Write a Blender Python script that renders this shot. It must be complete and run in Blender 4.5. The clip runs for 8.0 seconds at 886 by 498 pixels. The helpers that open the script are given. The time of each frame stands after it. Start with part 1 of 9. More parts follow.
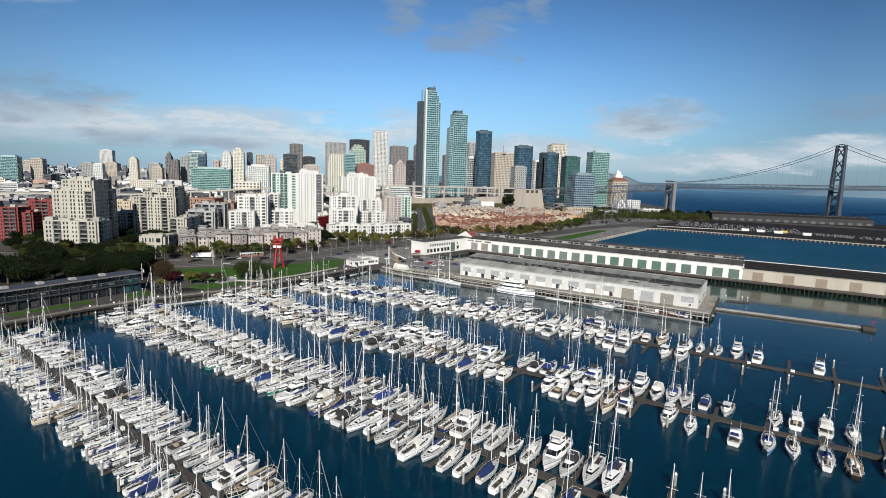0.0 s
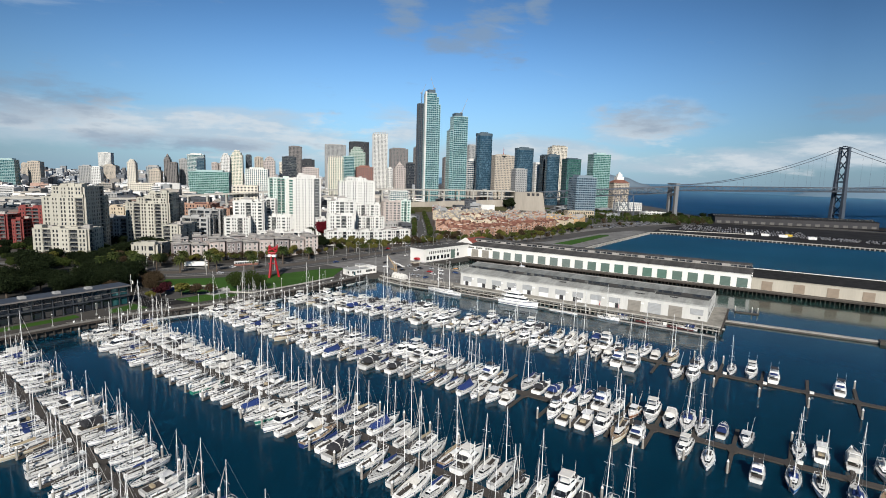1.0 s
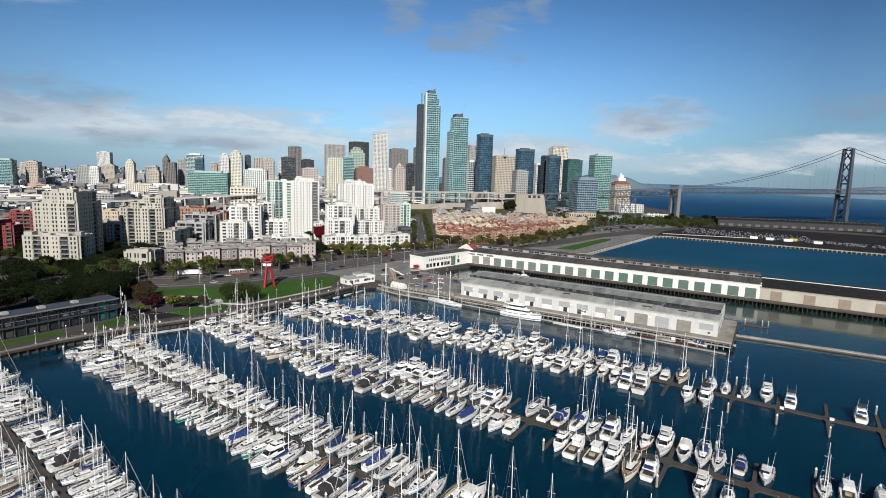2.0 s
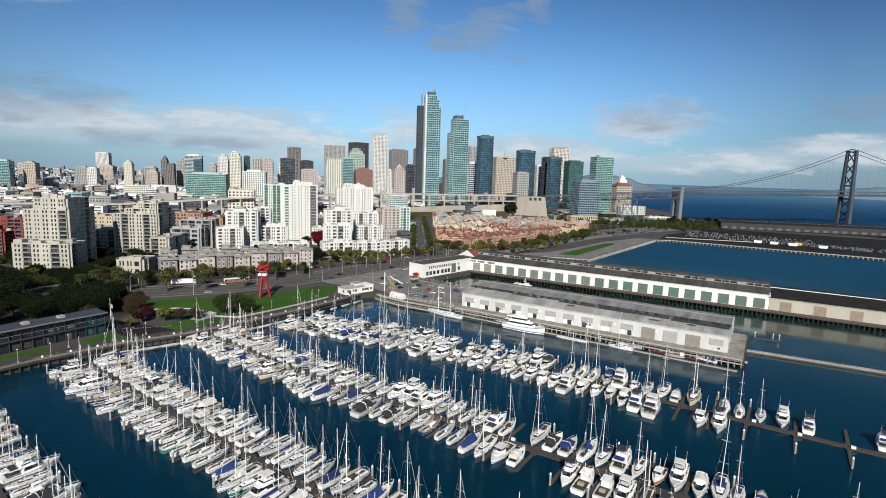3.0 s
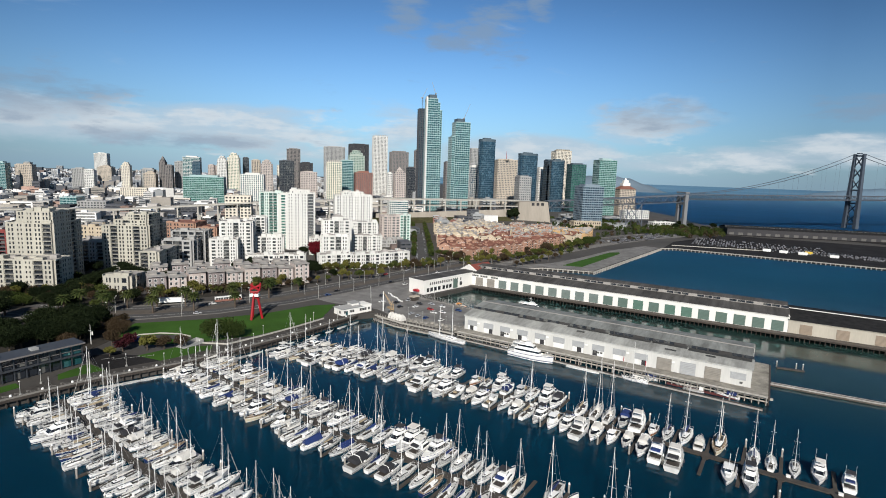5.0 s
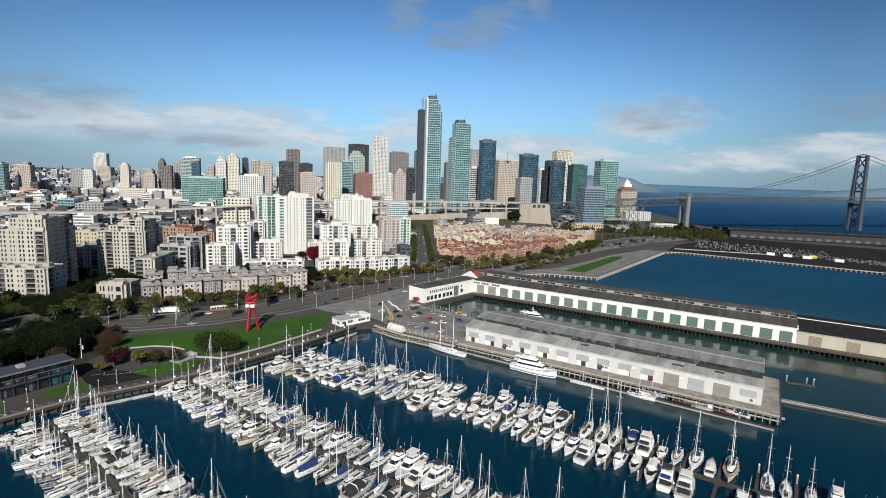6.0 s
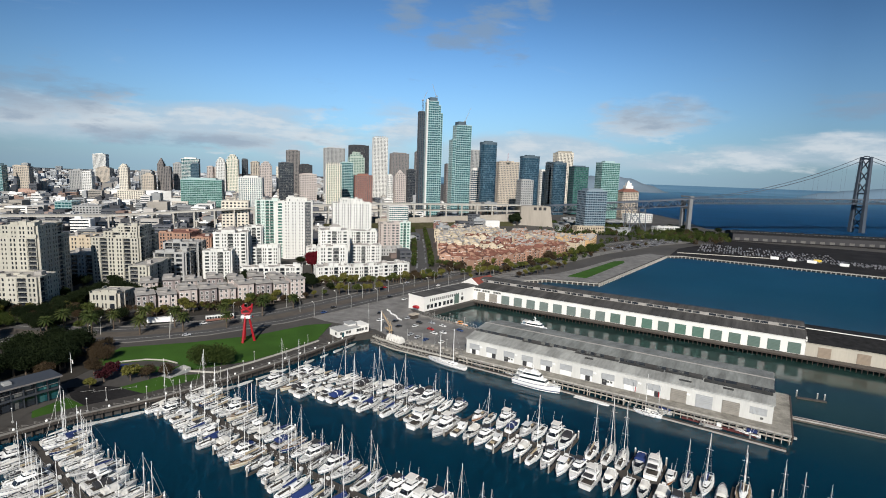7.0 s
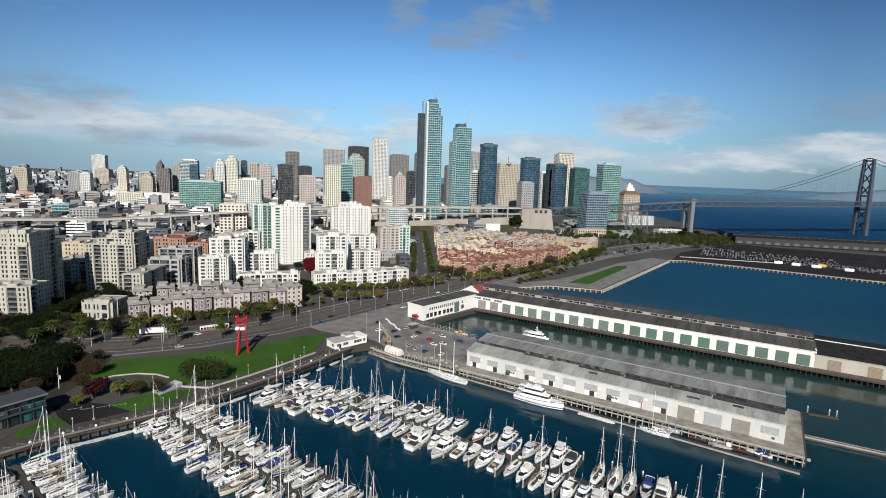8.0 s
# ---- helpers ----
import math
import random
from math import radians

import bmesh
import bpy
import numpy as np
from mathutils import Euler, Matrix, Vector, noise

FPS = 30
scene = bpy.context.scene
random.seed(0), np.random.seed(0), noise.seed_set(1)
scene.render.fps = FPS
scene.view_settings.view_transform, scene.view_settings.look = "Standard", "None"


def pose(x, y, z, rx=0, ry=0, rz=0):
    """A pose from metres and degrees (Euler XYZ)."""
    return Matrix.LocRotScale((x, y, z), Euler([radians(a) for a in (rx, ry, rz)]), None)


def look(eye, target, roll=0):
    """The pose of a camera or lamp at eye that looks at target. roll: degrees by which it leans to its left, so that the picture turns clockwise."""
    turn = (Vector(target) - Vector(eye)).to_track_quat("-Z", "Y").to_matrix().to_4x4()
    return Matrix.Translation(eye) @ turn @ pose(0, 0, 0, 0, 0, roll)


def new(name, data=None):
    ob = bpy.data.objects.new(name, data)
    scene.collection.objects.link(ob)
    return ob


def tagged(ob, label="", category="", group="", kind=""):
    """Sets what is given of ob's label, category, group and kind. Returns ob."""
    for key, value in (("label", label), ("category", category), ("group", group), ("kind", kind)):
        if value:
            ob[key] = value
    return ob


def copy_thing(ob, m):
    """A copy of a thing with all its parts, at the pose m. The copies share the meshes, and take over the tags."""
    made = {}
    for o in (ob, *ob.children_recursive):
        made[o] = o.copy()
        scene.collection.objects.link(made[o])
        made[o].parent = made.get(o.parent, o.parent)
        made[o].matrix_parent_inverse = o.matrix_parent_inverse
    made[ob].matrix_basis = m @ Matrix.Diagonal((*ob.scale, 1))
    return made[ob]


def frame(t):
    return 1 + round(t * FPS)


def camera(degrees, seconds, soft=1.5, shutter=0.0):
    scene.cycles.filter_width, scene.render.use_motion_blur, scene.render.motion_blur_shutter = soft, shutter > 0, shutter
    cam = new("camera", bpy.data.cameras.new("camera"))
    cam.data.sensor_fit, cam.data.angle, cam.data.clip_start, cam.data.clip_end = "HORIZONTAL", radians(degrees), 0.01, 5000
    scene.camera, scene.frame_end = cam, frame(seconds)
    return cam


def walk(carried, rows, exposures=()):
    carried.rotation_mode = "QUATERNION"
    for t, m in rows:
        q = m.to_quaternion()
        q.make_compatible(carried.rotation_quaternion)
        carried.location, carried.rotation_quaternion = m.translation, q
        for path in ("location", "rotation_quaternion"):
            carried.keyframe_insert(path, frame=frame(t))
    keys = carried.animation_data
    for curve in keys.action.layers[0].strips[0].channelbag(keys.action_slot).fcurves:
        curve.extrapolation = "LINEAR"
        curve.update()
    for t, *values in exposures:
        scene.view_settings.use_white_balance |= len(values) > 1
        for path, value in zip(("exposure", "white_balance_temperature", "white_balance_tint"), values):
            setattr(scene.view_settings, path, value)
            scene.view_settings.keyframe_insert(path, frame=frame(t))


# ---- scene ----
cam = camera(80.0, 8.0, 0.97)
PATH = [
    (0, (1.14, -6.889, 67.213), (0.192, -5.15, 66.933), 1.8),
    (0.5, (-1.299, -1.972, 68.94), (-2.248, -0.233, 68.662), 1.7),
    (1, (-3.808, 2.513, 70.717), (-4.757, 4.252, 70.441), 1.7),
    (2.5, (-11.323, 15.51, 78.013), (-12.272, 17.248, 77.732), 1.8),
    (3, (-13.764, 19.614, 80.146), (-14.713, 21.352, 79.865), 1.8),
    (3.5, (-16.402, 23.711, 82.622), (-17.351, 25.449, 82.34), 1.9),
    (4, (-18.807, 27.404, 84.898), (-19.756, 29.141, 84.615), 1.9),
    (4.5, (-21.145, 31.223, 87.041), (-22.095, 32.96, 86.758), 1.9),
    (6, (-27.424, 41.693, 94.129), (-28.375, 43.429, 93.841), 1.9),
    (6.5, (-29.28, 44.888, 96.395), (-30.231, 46.624, 96.107), 2.0),
    (7, (-31.183, 48.394, 98.427), (-32.135, 50.129, 98.138), 1.9),
    (7.5, (-33.165, 51.967, 100.541), (-34.116, 53.702, 100.251), 1.9),
    (8, (-35.048, 55.621, 102.325), (-36.001, 57.356, 102.037), 1.9),
]
walk(cam, [(t, look(eye, target, roll)) for t, eye, target, roll in PATH], [(0, 0.12), (8, 0.10)])

# ---------------------------------------------------------------- light
SUN_AZ, SUN_EL = radians(151.0), radians(33.0)   # clockwise from +y; height
sun_way = Vector((math.sin(SUN_AZ) * math.cos(SUN_EL), math.cos(SUN_AZ) * math.cos(SUN_EL), math.sin(SUN_EL)))
lamp = bpy.data.lights.new("sun", "SUN")
lamp.energy, lamp.angle, lamp.color = 5.0, radians(0.55), (1.0, 0.95, 0.87)
sun = new("sun", lamp)
sun.matrix_world = look(sun_way * 300, (0, 0, 0))

world = bpy.data.worlds.new("sky")
scene.world = world
world.use_nodes = True
wt = world.node_tree
wt.nodes.clear()


def wn(kind, **props):
    n = wt.nodes.new(kind)
    for k, v in props.items():
        if k == "op":
            n.operation = v
        elif k == "ins":
            for i, q in v.items():
                n.inputs[i].default_value = q
    return n


def wmath(op, a, b=None):
    n = wn("ShaderNodeMath", op=op)
    for i, q in enumerate((a, b)):
        if q is None:
            continue
        if isinstance(q, (int, float)):
            n.inputs[i].default_value = q
        else:
            wt.links.new(q, n.inputs[i])
    return n.outputs[0]


sky = wn("ShaderNodeTexSky")
sky.sky_type, sky.sun_disc = "NISHITA", False
sky.sun_elevation, sky.sun_rotation = SUN_EL, SUN_AZ
sky.air_density, sky.dust_density, sky.ozone_density = 1.0, 0.6, 2.5
tc = wn("ShaderNodeTexCoord")
sep = wn("ShaderNodeSeparateXYZ")
wt.links.new(tc.outputs["Generated"], sep.inputs[0])
az = wmath("MULTIPLY", wmath("ARCTAN2", sep.outputs[0], sep.outputs[1]), 57.296)
el = wmath("MULTIPLY", wmath("ARCSINE", sep.outputs[2]), 57.296)
comb = wn("ShaderNodeCombineXYZ")
wt.links.new(wmath("MULTIPLY", az, 0.62), comb.inputs[0])
wt.links.new(wmath("MULTIPLY", el, 2.2), comb.inputs[1])
n1 = wn("ShaderNodeTexNoise", ins={"Scale": 0.11, "Detail": 9.0, "Roughness": 0.58, "Distortion": 0.35})
wt.links.new(comb.outputs[0], n1.inputs["Vector"])
n2 = wn("ShaderNodeTexNoise", ins={"Scale": 0.33, "Detail": 6.0, "Roughness": 0.6})
wt.links.new(comb.outputs[0], n2.inputs["Vector"])


def blob(a0, e0, ra, re):
    """How near the direction is to a cloud's middle: 1 there, 0 at its rim."""
    dx = wmath("DIVIDE", wmath("SUBTRACT", az, a0), ra)
    dy = wmath("DIVIDE", wmath("SUBTRACT", el, e0), re)
    r2 = wmath("ADD", wmath("MULTIPLY", dx, dx), wmath("MULTIPLY", dy, dy))
    return wmath("MAXIMUM", wmath("SUBTRACT", 1.0, r2), 0.0)


def joined(values):
    out = values[0]
    for v in values[1:]:
        out = wmath("MAXIMUM", out, v)
    return out


# white cumulus bank low over the city, and grey wisps higher up
bright = joined([blob(-58, 3.8, 24, 3.0), blob(-46, 3.2, 18, 3.4), blob(-34.5, 4.2, 5.5, 2.6), blob(-9, 5.6, 9, 3.2), blob(0, 2.0, 15, 1.9),
                 blob(9, 3.0, 11, 2.2), blob(-20, 2.4, 14, 2.6)])
grey = joined([blob(-33.5, 15.6, 3.6, 4.0), blob(-28, 13.6, 4.6, 2.6), blob(-23.8, 14.6, 4.6, 4.4), blob(-19.5, 17, 2, 3), blob(-8, 6.2, 8, 2.4), blob(-68, 5.6, 12, 3.4),
               blob(9, 6.6, 6, 1.6), blob(-55, 2.4, 16, 1.3)])


def cover(mask, tex, lo, hi, weight):
    v = wmath("ADD", tex, wmath("MULTIPLY", wmath("SUBTRACT", mask, 1.0), 0.34))
    m = wn("ShaderNodeMapRange")
    m.interpolation_type = "SMOOTHSTEP"
    wt.links.new(v, m.inputs[0])
    m.inputs[1].default_value, m.inputs[2].default_value = lo, hi
    return wmath("MULTIPLY", m.outputs[0], weight)


def wmix(f, a, b):
    n = wt.nodes.new("ShaderNodeMix")
    n.data_type = "RGBA"
    wt.links.new(f, n.inputs[0])
    for i, q in ((6, a), (7, b)):
        if isinstance(q, tuple):
            n.inputs[i].default_value = q
        else:
            wt.links.new(q, n.inputs[i])
    return n.outputs[2]


SKY_GAIN = 0.105
haze = wmath("POWER", wmath("MAXIMUM", wmath("SUBTRACT", 1.0, wmath("DIVIDE", wmath("ABSOLUTE", el), 16.0)), 0.0), 1.8)
gain = wn("ShaderNodeVectorMath", op="SCALE")
wt.links.new(sky.outputs[0], gain.inputs[0])
gain.inputs["Scale"].default_value = SKY_GAIN
tint = wn("ShaderNodeVectorMath", op="MULTIPLY")
wt.links.new(gain.outputs[0], tint.inputs[0])
tint.inputs[1].default_value = (0.575, 0.90, 1.20)
fall = wn("ShaderNodeMapRange")
fall.interpolation_type = "SMOOTHSTEP"
wt.links.new(el, fall.inputs[0])
fall.inputs[1].default_value, fall.inputs[2].default_value, fall.inputs[3].default_value, fall.inputs[4].default_value = 3.0, 32.0, 1.0, 0.34
deep = wn("ShaderNodeVectorMath", op="SCALE")
wt.links.new(tint.outputs[0], deep.inputs[0])
wt.links.new(fall.outputs[0], deep.inputs["Scale"])
swing = wmath("DIVIDE", wmath("ADD", az, 33.0), 39.0)
swell = wmath("MAXIMUM", wmath("SUBTRACT", 1.0, wmath("MULTIPLY", swing, swing)), 0.0)
turned = wn("ShaderNodeVectorMath", op="SCALE")
wt.links.new(wmix(wmath("MULTIPLY", haze, 0.72), deep.outputs[0], (0.35, 0.52, 0.68, 1)), turned.inputs[0])
wt.links.new(wmath("ADD", wmath("MULTIPLY", swell, 0.42), 0.71), turned.inputs["Scale"])
c = turned.outputs[0]
c = wmix(cover(bright, n1.outputs[0], 0.26, 0.52, 0.78), c, (0.50, 0.60, 0.70, 1))
c = wmix(cover(bright, n2.outputs[0], 0.36, 0.58, 0.65), c, (0.72, 0.77, 0.81, 1))
c = wmix(cover(grey, n2.outputs[0], 0.27, 0.60, 0.70), c, (0.24, 0.335, 0.46, 1))
bg = wn("ShaderNodeBackground")
wt.links.new(c, bg.inputs[0])
bg.inputs[1].default_value = 0.9
wo = wn("ShaderNodeOutputWorld")
wt.links.new(bg.outputs[0], wo.inputs[0])


# ---------------------------------------------------------------- materials
def surface(name, rgb, rough=0.7, metal=0.0, vary=0.18, scale=0.4, grain=6.0, bump=0.15, spread=0.0, spec=0.5, streak=False, island=False, run=(1.0, 1.0, 0.12)):
    """A worn surface: large stains, fine grain, relief, and a shade of its own for each object (spread)."""
    m = bpy.data.materials.new(name)
    m.use_nodes = True
    t = m.node_tree
    b = t.nodes["Principled BSDF"]
    b.inputs["Roughness"].default_value, b.inputs["Metallic"].default_value = rough, metal
    b.inputs["Specular IOR Level"].default_value = spec
    co = t.nodes.new("ShaderNodeTexCoord")
    src = co.outputs["Object"]
    if streak:
        mp = t.nodes.new("ShaderNodeMapping")
        mp.inputs["Scale"].default_value = run
        t.links.new(src, mp.inputs[0])
        src = mp.outputs[0]
    big = t.nodes.new("ShaderNodeTexNoise")
    big.inputs["Scale"].default_value, big.inputs["Detail"].default_value = scale, 5.0
    fine = t.nodes.new("ShaderNodeTexNoise")
    fine.inputs["Scale"].default_value, fine.inputs["Detail"].default_value = grain, 3.0
    t.links.new(src, big.inputs["Vector"])
    t.links.new(src, fine.inputs["Vector"])
    add = t.nodes.new("ShaderNodeMath")
    add.operation = "MULTIPLY_ADD"
    t.links.new(fine.outputs[0], add.inputs[0])
    add.inputs[1].default_value = 0.45
    t.links.new(big.outputs[0], add.inputs[2])
    val = t.nodes.new("ShaderNodeMapRange")
    val.inputs[1].default_value, val.inputs[2].default_value = 0.42, 1.02
    val.inputs[3].default_value, val.inputs[4].default_value = 1 - vary, 1 + vary * 0.6
    t.links.new(add.outputs[0], val.inputs[0])
    hsv = t.nodes.new("ShaderNodeHueSaturation")
    hsv.inputs["Color"].default_value = (*rgb, 1)
    out = val.outputs[0]
    if spread:
        if island:
            ge = t.nodes.new("ShaderNodeNewGeometry")
            r = ge.outputs["Random Per Island"]
        else:
            r = t.nodes.new("ShaderNodeObjectInfo").outputs["Random"]
        mr = t.nodes.new("ShaderNodeMapRange")
        mr.inputs[3].default_value, mr.inputs[4].default_value = 1 - spread, 1 + spread * 0.7
        t.links.new(r, mr.inputs[0])
        mu = t.nodes.new("ShaderNodeMath")
        mu.operation = "MULTIPLY"
        t.links.new(out, mu.inputs[0])
        t.links.new(mr.outputs[0], mu.inputs[1])
        out = mu.outputs[0]
    t.links.new(out, hsv.inputs["Value"])
    t.links.new(hsv.outputs[0], b.inputs["Base Color"])
    if bump:
        bp = t.nodes.new("ShaderNodeBump")
        bp.inputs["Strength"].default_value, bp.inputs["Distance"].default_value = bump, 0.05
        t.links.new(fine.outputs[0], bp.inputs["Height"])
        t.links.new(bp.outputs[0], b.inputs["Normal"])
    return m


def pane_glass(name, rgb, light, rough=0.12, share=0.25, metal=0.0):
    """Window glass of a whole front: each pane-sized cell is darker or has a pale blind."""
    m = bpy.data.materials.new(name)
    m.use_nodes = True
    t = m.node_tree
    b = t.nodes["Principled BSDF"]
    b.inputs["Roughness"].default_value, b.inputs["Metallic"].default_value = rough, metal
    b.inputs["Specular IOR Level"].default_value = 0.9
    co = t.nodes.new("ShaderNodeTexCoord")
    sn = t.nodes.new("ShaderNodeVectorMath")
    sn.operation = "SNAP"
    sn.inputs[1].default_value = (2.1, 2.1, 3.2)
    t.links.new(co.outputs["Object"], sn.inputs[0])
    wnoise = t.nodes.new("ShaderNodeTexWhiteNoise")
    t.links.new(sn.outputs[0], wnoise.inputs["Vector"])
    ramp = t.nodes.new("ShaderNodeMapRange")
    ramp.inputs[1].default_value, ramp.inputs[2].default_value = 1 - share, 1.0
    t.links.new(wnoise.outputs["Value"], ramp.inputs[0])
    mix = t.nodes.new("ShaderNodeMix")
    mix.data_type = "RGBA"
    t.links.new(ramp.outputs[0], mix.inputs[0])
    mix.inputs[6].default_value, mix.inputs[7].default_value = (*rgb, 1), (*light, 1)
    t.links.new(mix.outputs[2], b.inputs["Base Color"])
    big = t.nodes.new("ShaderNodeTexNoise")
    big.inputs["Scale"].default_value = 0.06
    t.links.new(co.outputs["Object"], big.inputs["Vector"])
    bp = t.nodes.new("ShaderNodeBump")
    bp.inputs["Strength"].default_value, bp.inputs["Distance"].default_value = 0.25, 0.6
    t.links.new(big.outputs[0], bp.inputs["Height"])
    t.links.new(bp.outputs[0], b.inputs["Normal"])
    return m


def water_material():
    m = bpy.data.materials.new("harbour_water")
    m.use_nodes = True
    t = m.node_tree
    b = t.nodes["Principled BSDF"]
    b.inputs["Roughness"].default_value, b.inputs["IOR"].default_value = 0.12, 1.33
    co = t.nodes.new("ShaderNodeTexCoord")
    mp = t.nodes.new("ShaderNodeMapping")
    mp.inputs["Rotation"].default_value, mp.inputs["Scale"].default_value = (0, 0, 0.5), (1.0, 0.45, 1.0)
    t.links.new(co.outputs["Object"], mp.inputs[0])
    small = t.nodes.new("ShaderNodeTexNoise")
    small.inputs["Scale"].default_value, small.inputs["Detail"].default_value = 0.75, 4.0
    swell = t.nodes.new("ShaderNodeTexNoise")
    swell.inputs["Scale"].default_value, swell.inputs["Detail"].default_value = 0.012, 4.0
    t.links.new(mp.outputs[0], small.inputs["Vector"])
    t.links.new(co.outputs["Object"], swell.inputs["Vector"])
    mix = t.nodes.new("ShaderNodeMix")
    mix.data_type = "RGBA"
    t.links.new(swell.outputs[0], mix.inputs[0])
    mix.inputs[6].default_value, mix.inputs[7].default_value = (0.0025, 0.020, 0.030, 1), (0.004, 0.034, 0.060, 1)
    # murky green between piers, clear blue bay; reflections and haze put into colour
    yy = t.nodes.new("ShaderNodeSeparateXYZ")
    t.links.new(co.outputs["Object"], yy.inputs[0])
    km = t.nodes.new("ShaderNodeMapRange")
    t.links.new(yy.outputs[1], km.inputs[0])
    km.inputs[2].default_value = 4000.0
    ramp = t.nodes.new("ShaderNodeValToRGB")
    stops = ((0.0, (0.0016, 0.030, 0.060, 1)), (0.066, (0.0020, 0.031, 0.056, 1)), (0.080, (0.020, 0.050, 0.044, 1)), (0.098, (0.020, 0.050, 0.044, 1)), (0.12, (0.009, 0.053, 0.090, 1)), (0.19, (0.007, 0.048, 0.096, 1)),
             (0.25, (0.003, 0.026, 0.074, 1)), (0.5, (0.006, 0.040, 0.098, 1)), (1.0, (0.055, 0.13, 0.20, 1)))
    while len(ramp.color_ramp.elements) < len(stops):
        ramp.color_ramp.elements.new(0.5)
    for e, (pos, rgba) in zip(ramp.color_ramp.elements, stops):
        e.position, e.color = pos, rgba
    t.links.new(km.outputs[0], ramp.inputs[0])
    shade = t.nodes.new("ShaderNodeMix")
    shade.data_type, shade.blend_type = "RGBA", "MULTIPLY"
    shade.inputs[0].default_value = 1.0
    mix.inputs[6].default_value, mix.inputs[7].default_value = (0.55, 0.60, 0.66, 1), (0.95, 1.0, 1.05, 1)
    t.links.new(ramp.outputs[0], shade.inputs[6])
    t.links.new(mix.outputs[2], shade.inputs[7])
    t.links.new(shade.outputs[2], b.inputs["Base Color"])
    # sheltered harbour is smooth, the open bay beyond the piers is ruffled by wind
    xyz = t.nodes.new("ShaderNodeSeparateXYZ")
    t.links.new(co.outputs["Object"], xyz.inputs[0])
    for socket, near, far in (("Roughness", 0.07, 0.55), ("Specular IOR Level", 0.36, 0.05)):
        wind = t.nodes.new("ShaderNodeMapRange")
        wind.interpolation_type = "SMOOTHSTEP"
        t.links.new(xyz.outputs[1], wind.inputs[0])
        wind.inputs[1].default_value, wind.inputs[2].default_value = 330.0, 620.0
        wind.inputs[3].default_value, wind.inputs[4].default_value = near, far
        t.links.new(wind.outputs[0], b.inputs[socket])
    bp = t.nodes.new("ShaderNodeBump")
    bp.inputs["Strength"].default_value, bp.inputs["Distance"].default_value = 0.36, 0.14
    b.inputs["Specular Tint"].default_value = (0.55, 0.86, 1.0, 1)
    b.inputs["Subsurface Weight"].default_value, b.inputs["Subsurface Scale"].default_value = 1.0, 2.5
    b.inputs["Subsurface Radius"].default_value = (1, 1, 1)
    t.links.new(small.outputs[0], bp.inputs["Height"])
    t.links.new(bp.outputs[0], b.inputs["Normal"])
    return m


def leaf_material(name, rgb, other):
    m = bpy.data.materials.new(name)
    m.use_nodes = True
    t = m.node_tree
    b = t.nodes["Principled BSDF"]
    b.inputs["Roughness"].default_value = 0.75
    b.inputs["Specular IOR Level"].default_value = 0.06
    ge = t.nodes.new("ShaderNodeNewGeometry")
    ob = t.nodes.new("ShaderNodeObjectInfo")
    add = t.nodes.new("ShaderNodeMath")
    add.operation = "MULTIPLY_ADD"
    t.links.new(ge.outputs["Random Per Island"], add.inputs[0])
    add.inputs[1].default_value = 0.6
    sc = t.nodes.new("ShaderNodeMath")
    sc.operation = "MULTIPLY"
    t.links.new(ob.outputs["Random"], sc.inputs[0])
    sc.inputs[1].default_value = 0.4
    t.links.new(sc.outputs[0], add.inputs[2])
    mix = t.nodes.new("ShaderNodeMix")
    mix.data_type = "RGBA"
    t.links.new(add.outputs[0], mix.inputs[0])
    mix.inputs[6].default_value, mix.inputs[7].default_value = (*rgb, 1), (*other, 1)
    t.links.new(mix.outputs[2], b.inputs["Base Color"])
    return m


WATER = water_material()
LAND = surface("city_ground", (0.062, 0.057, 0.052), 0.9, vary=0.4, scale=0.02, grain=0.5)
ASPHALT = surface("asphalt", (0.070, 0.068, 0.068), 0.85, vary=0.35, scale=0.08, grain=2.0)
FORECOURT = surface("forecourt_asphalt", (0.19, 0.183, 0.175), 0.85, vary=0.5, scale=0.15, grain=2.0)
LINE = surface("road_paint", (0.34, 0.34, 0.33), 0.7)
PAVER = surface("promenade_concrete", (0.19, 0.18, 0.165), 0.85, vary=0.25, scale=0.15, grain=3.0)
SETTS = surface("basket_pavers", (0.055, 0.049, 0.043), 0.85, vary=0.45, scale=0.35, grain=1.2)
GRASS = surface("lawn", (0.040, 0.098, 0.014), 0.9, vary=0.35, scale=0.06, grain=3.0, spec=0.15)
SCRUB = surface("scrub_grass", (0.058, 0.056, 0.028), 0.95, vary=0.5, scale=0.12, grain=1.0, spec=0.1)
TIMBER = surface("dark_timber", (0.055, 0.045, 0.038), 0.85, vary=0.4, scale=0.6, grain=5.0)
DOCKWOOD = surface("dock_planks", (0.058, 0.050, 0.043), 0.85, vary=0.35, scale=0.4, grain=5.0)
CONCRETE = surface("pale_concrete", (0.42, 0.40, 0.36), 0.85, vary=0.25, scale=0.1, grain=2.0, streak=True)
SHEDWALL = surface("shed_wall_grey_white", (0.62, 0.615, 0.59), 0.75, vary=0.2, scale=0.12, grain=2.0, streak=True)
WHITEWALL = surface("white_painted_wall", (0.82, 0.80, 0.76), 0.7, vary=0.12, scale=0.1, grain=2.0, streak=True)
TANWALL = surface("tan_painted_wall", (0.47, 0.43, 0.36), 0.75, vary=0.2, scale=0.1, grain=2.0, streak=True)
SHEDROOF = surface("weathered_shed_roof", (0.33, 0.335, 0.32), 0.85, vary=0.5, scale=0.22, grain=1.1, streak=True, run=(1.0, 0.22, 0.1))
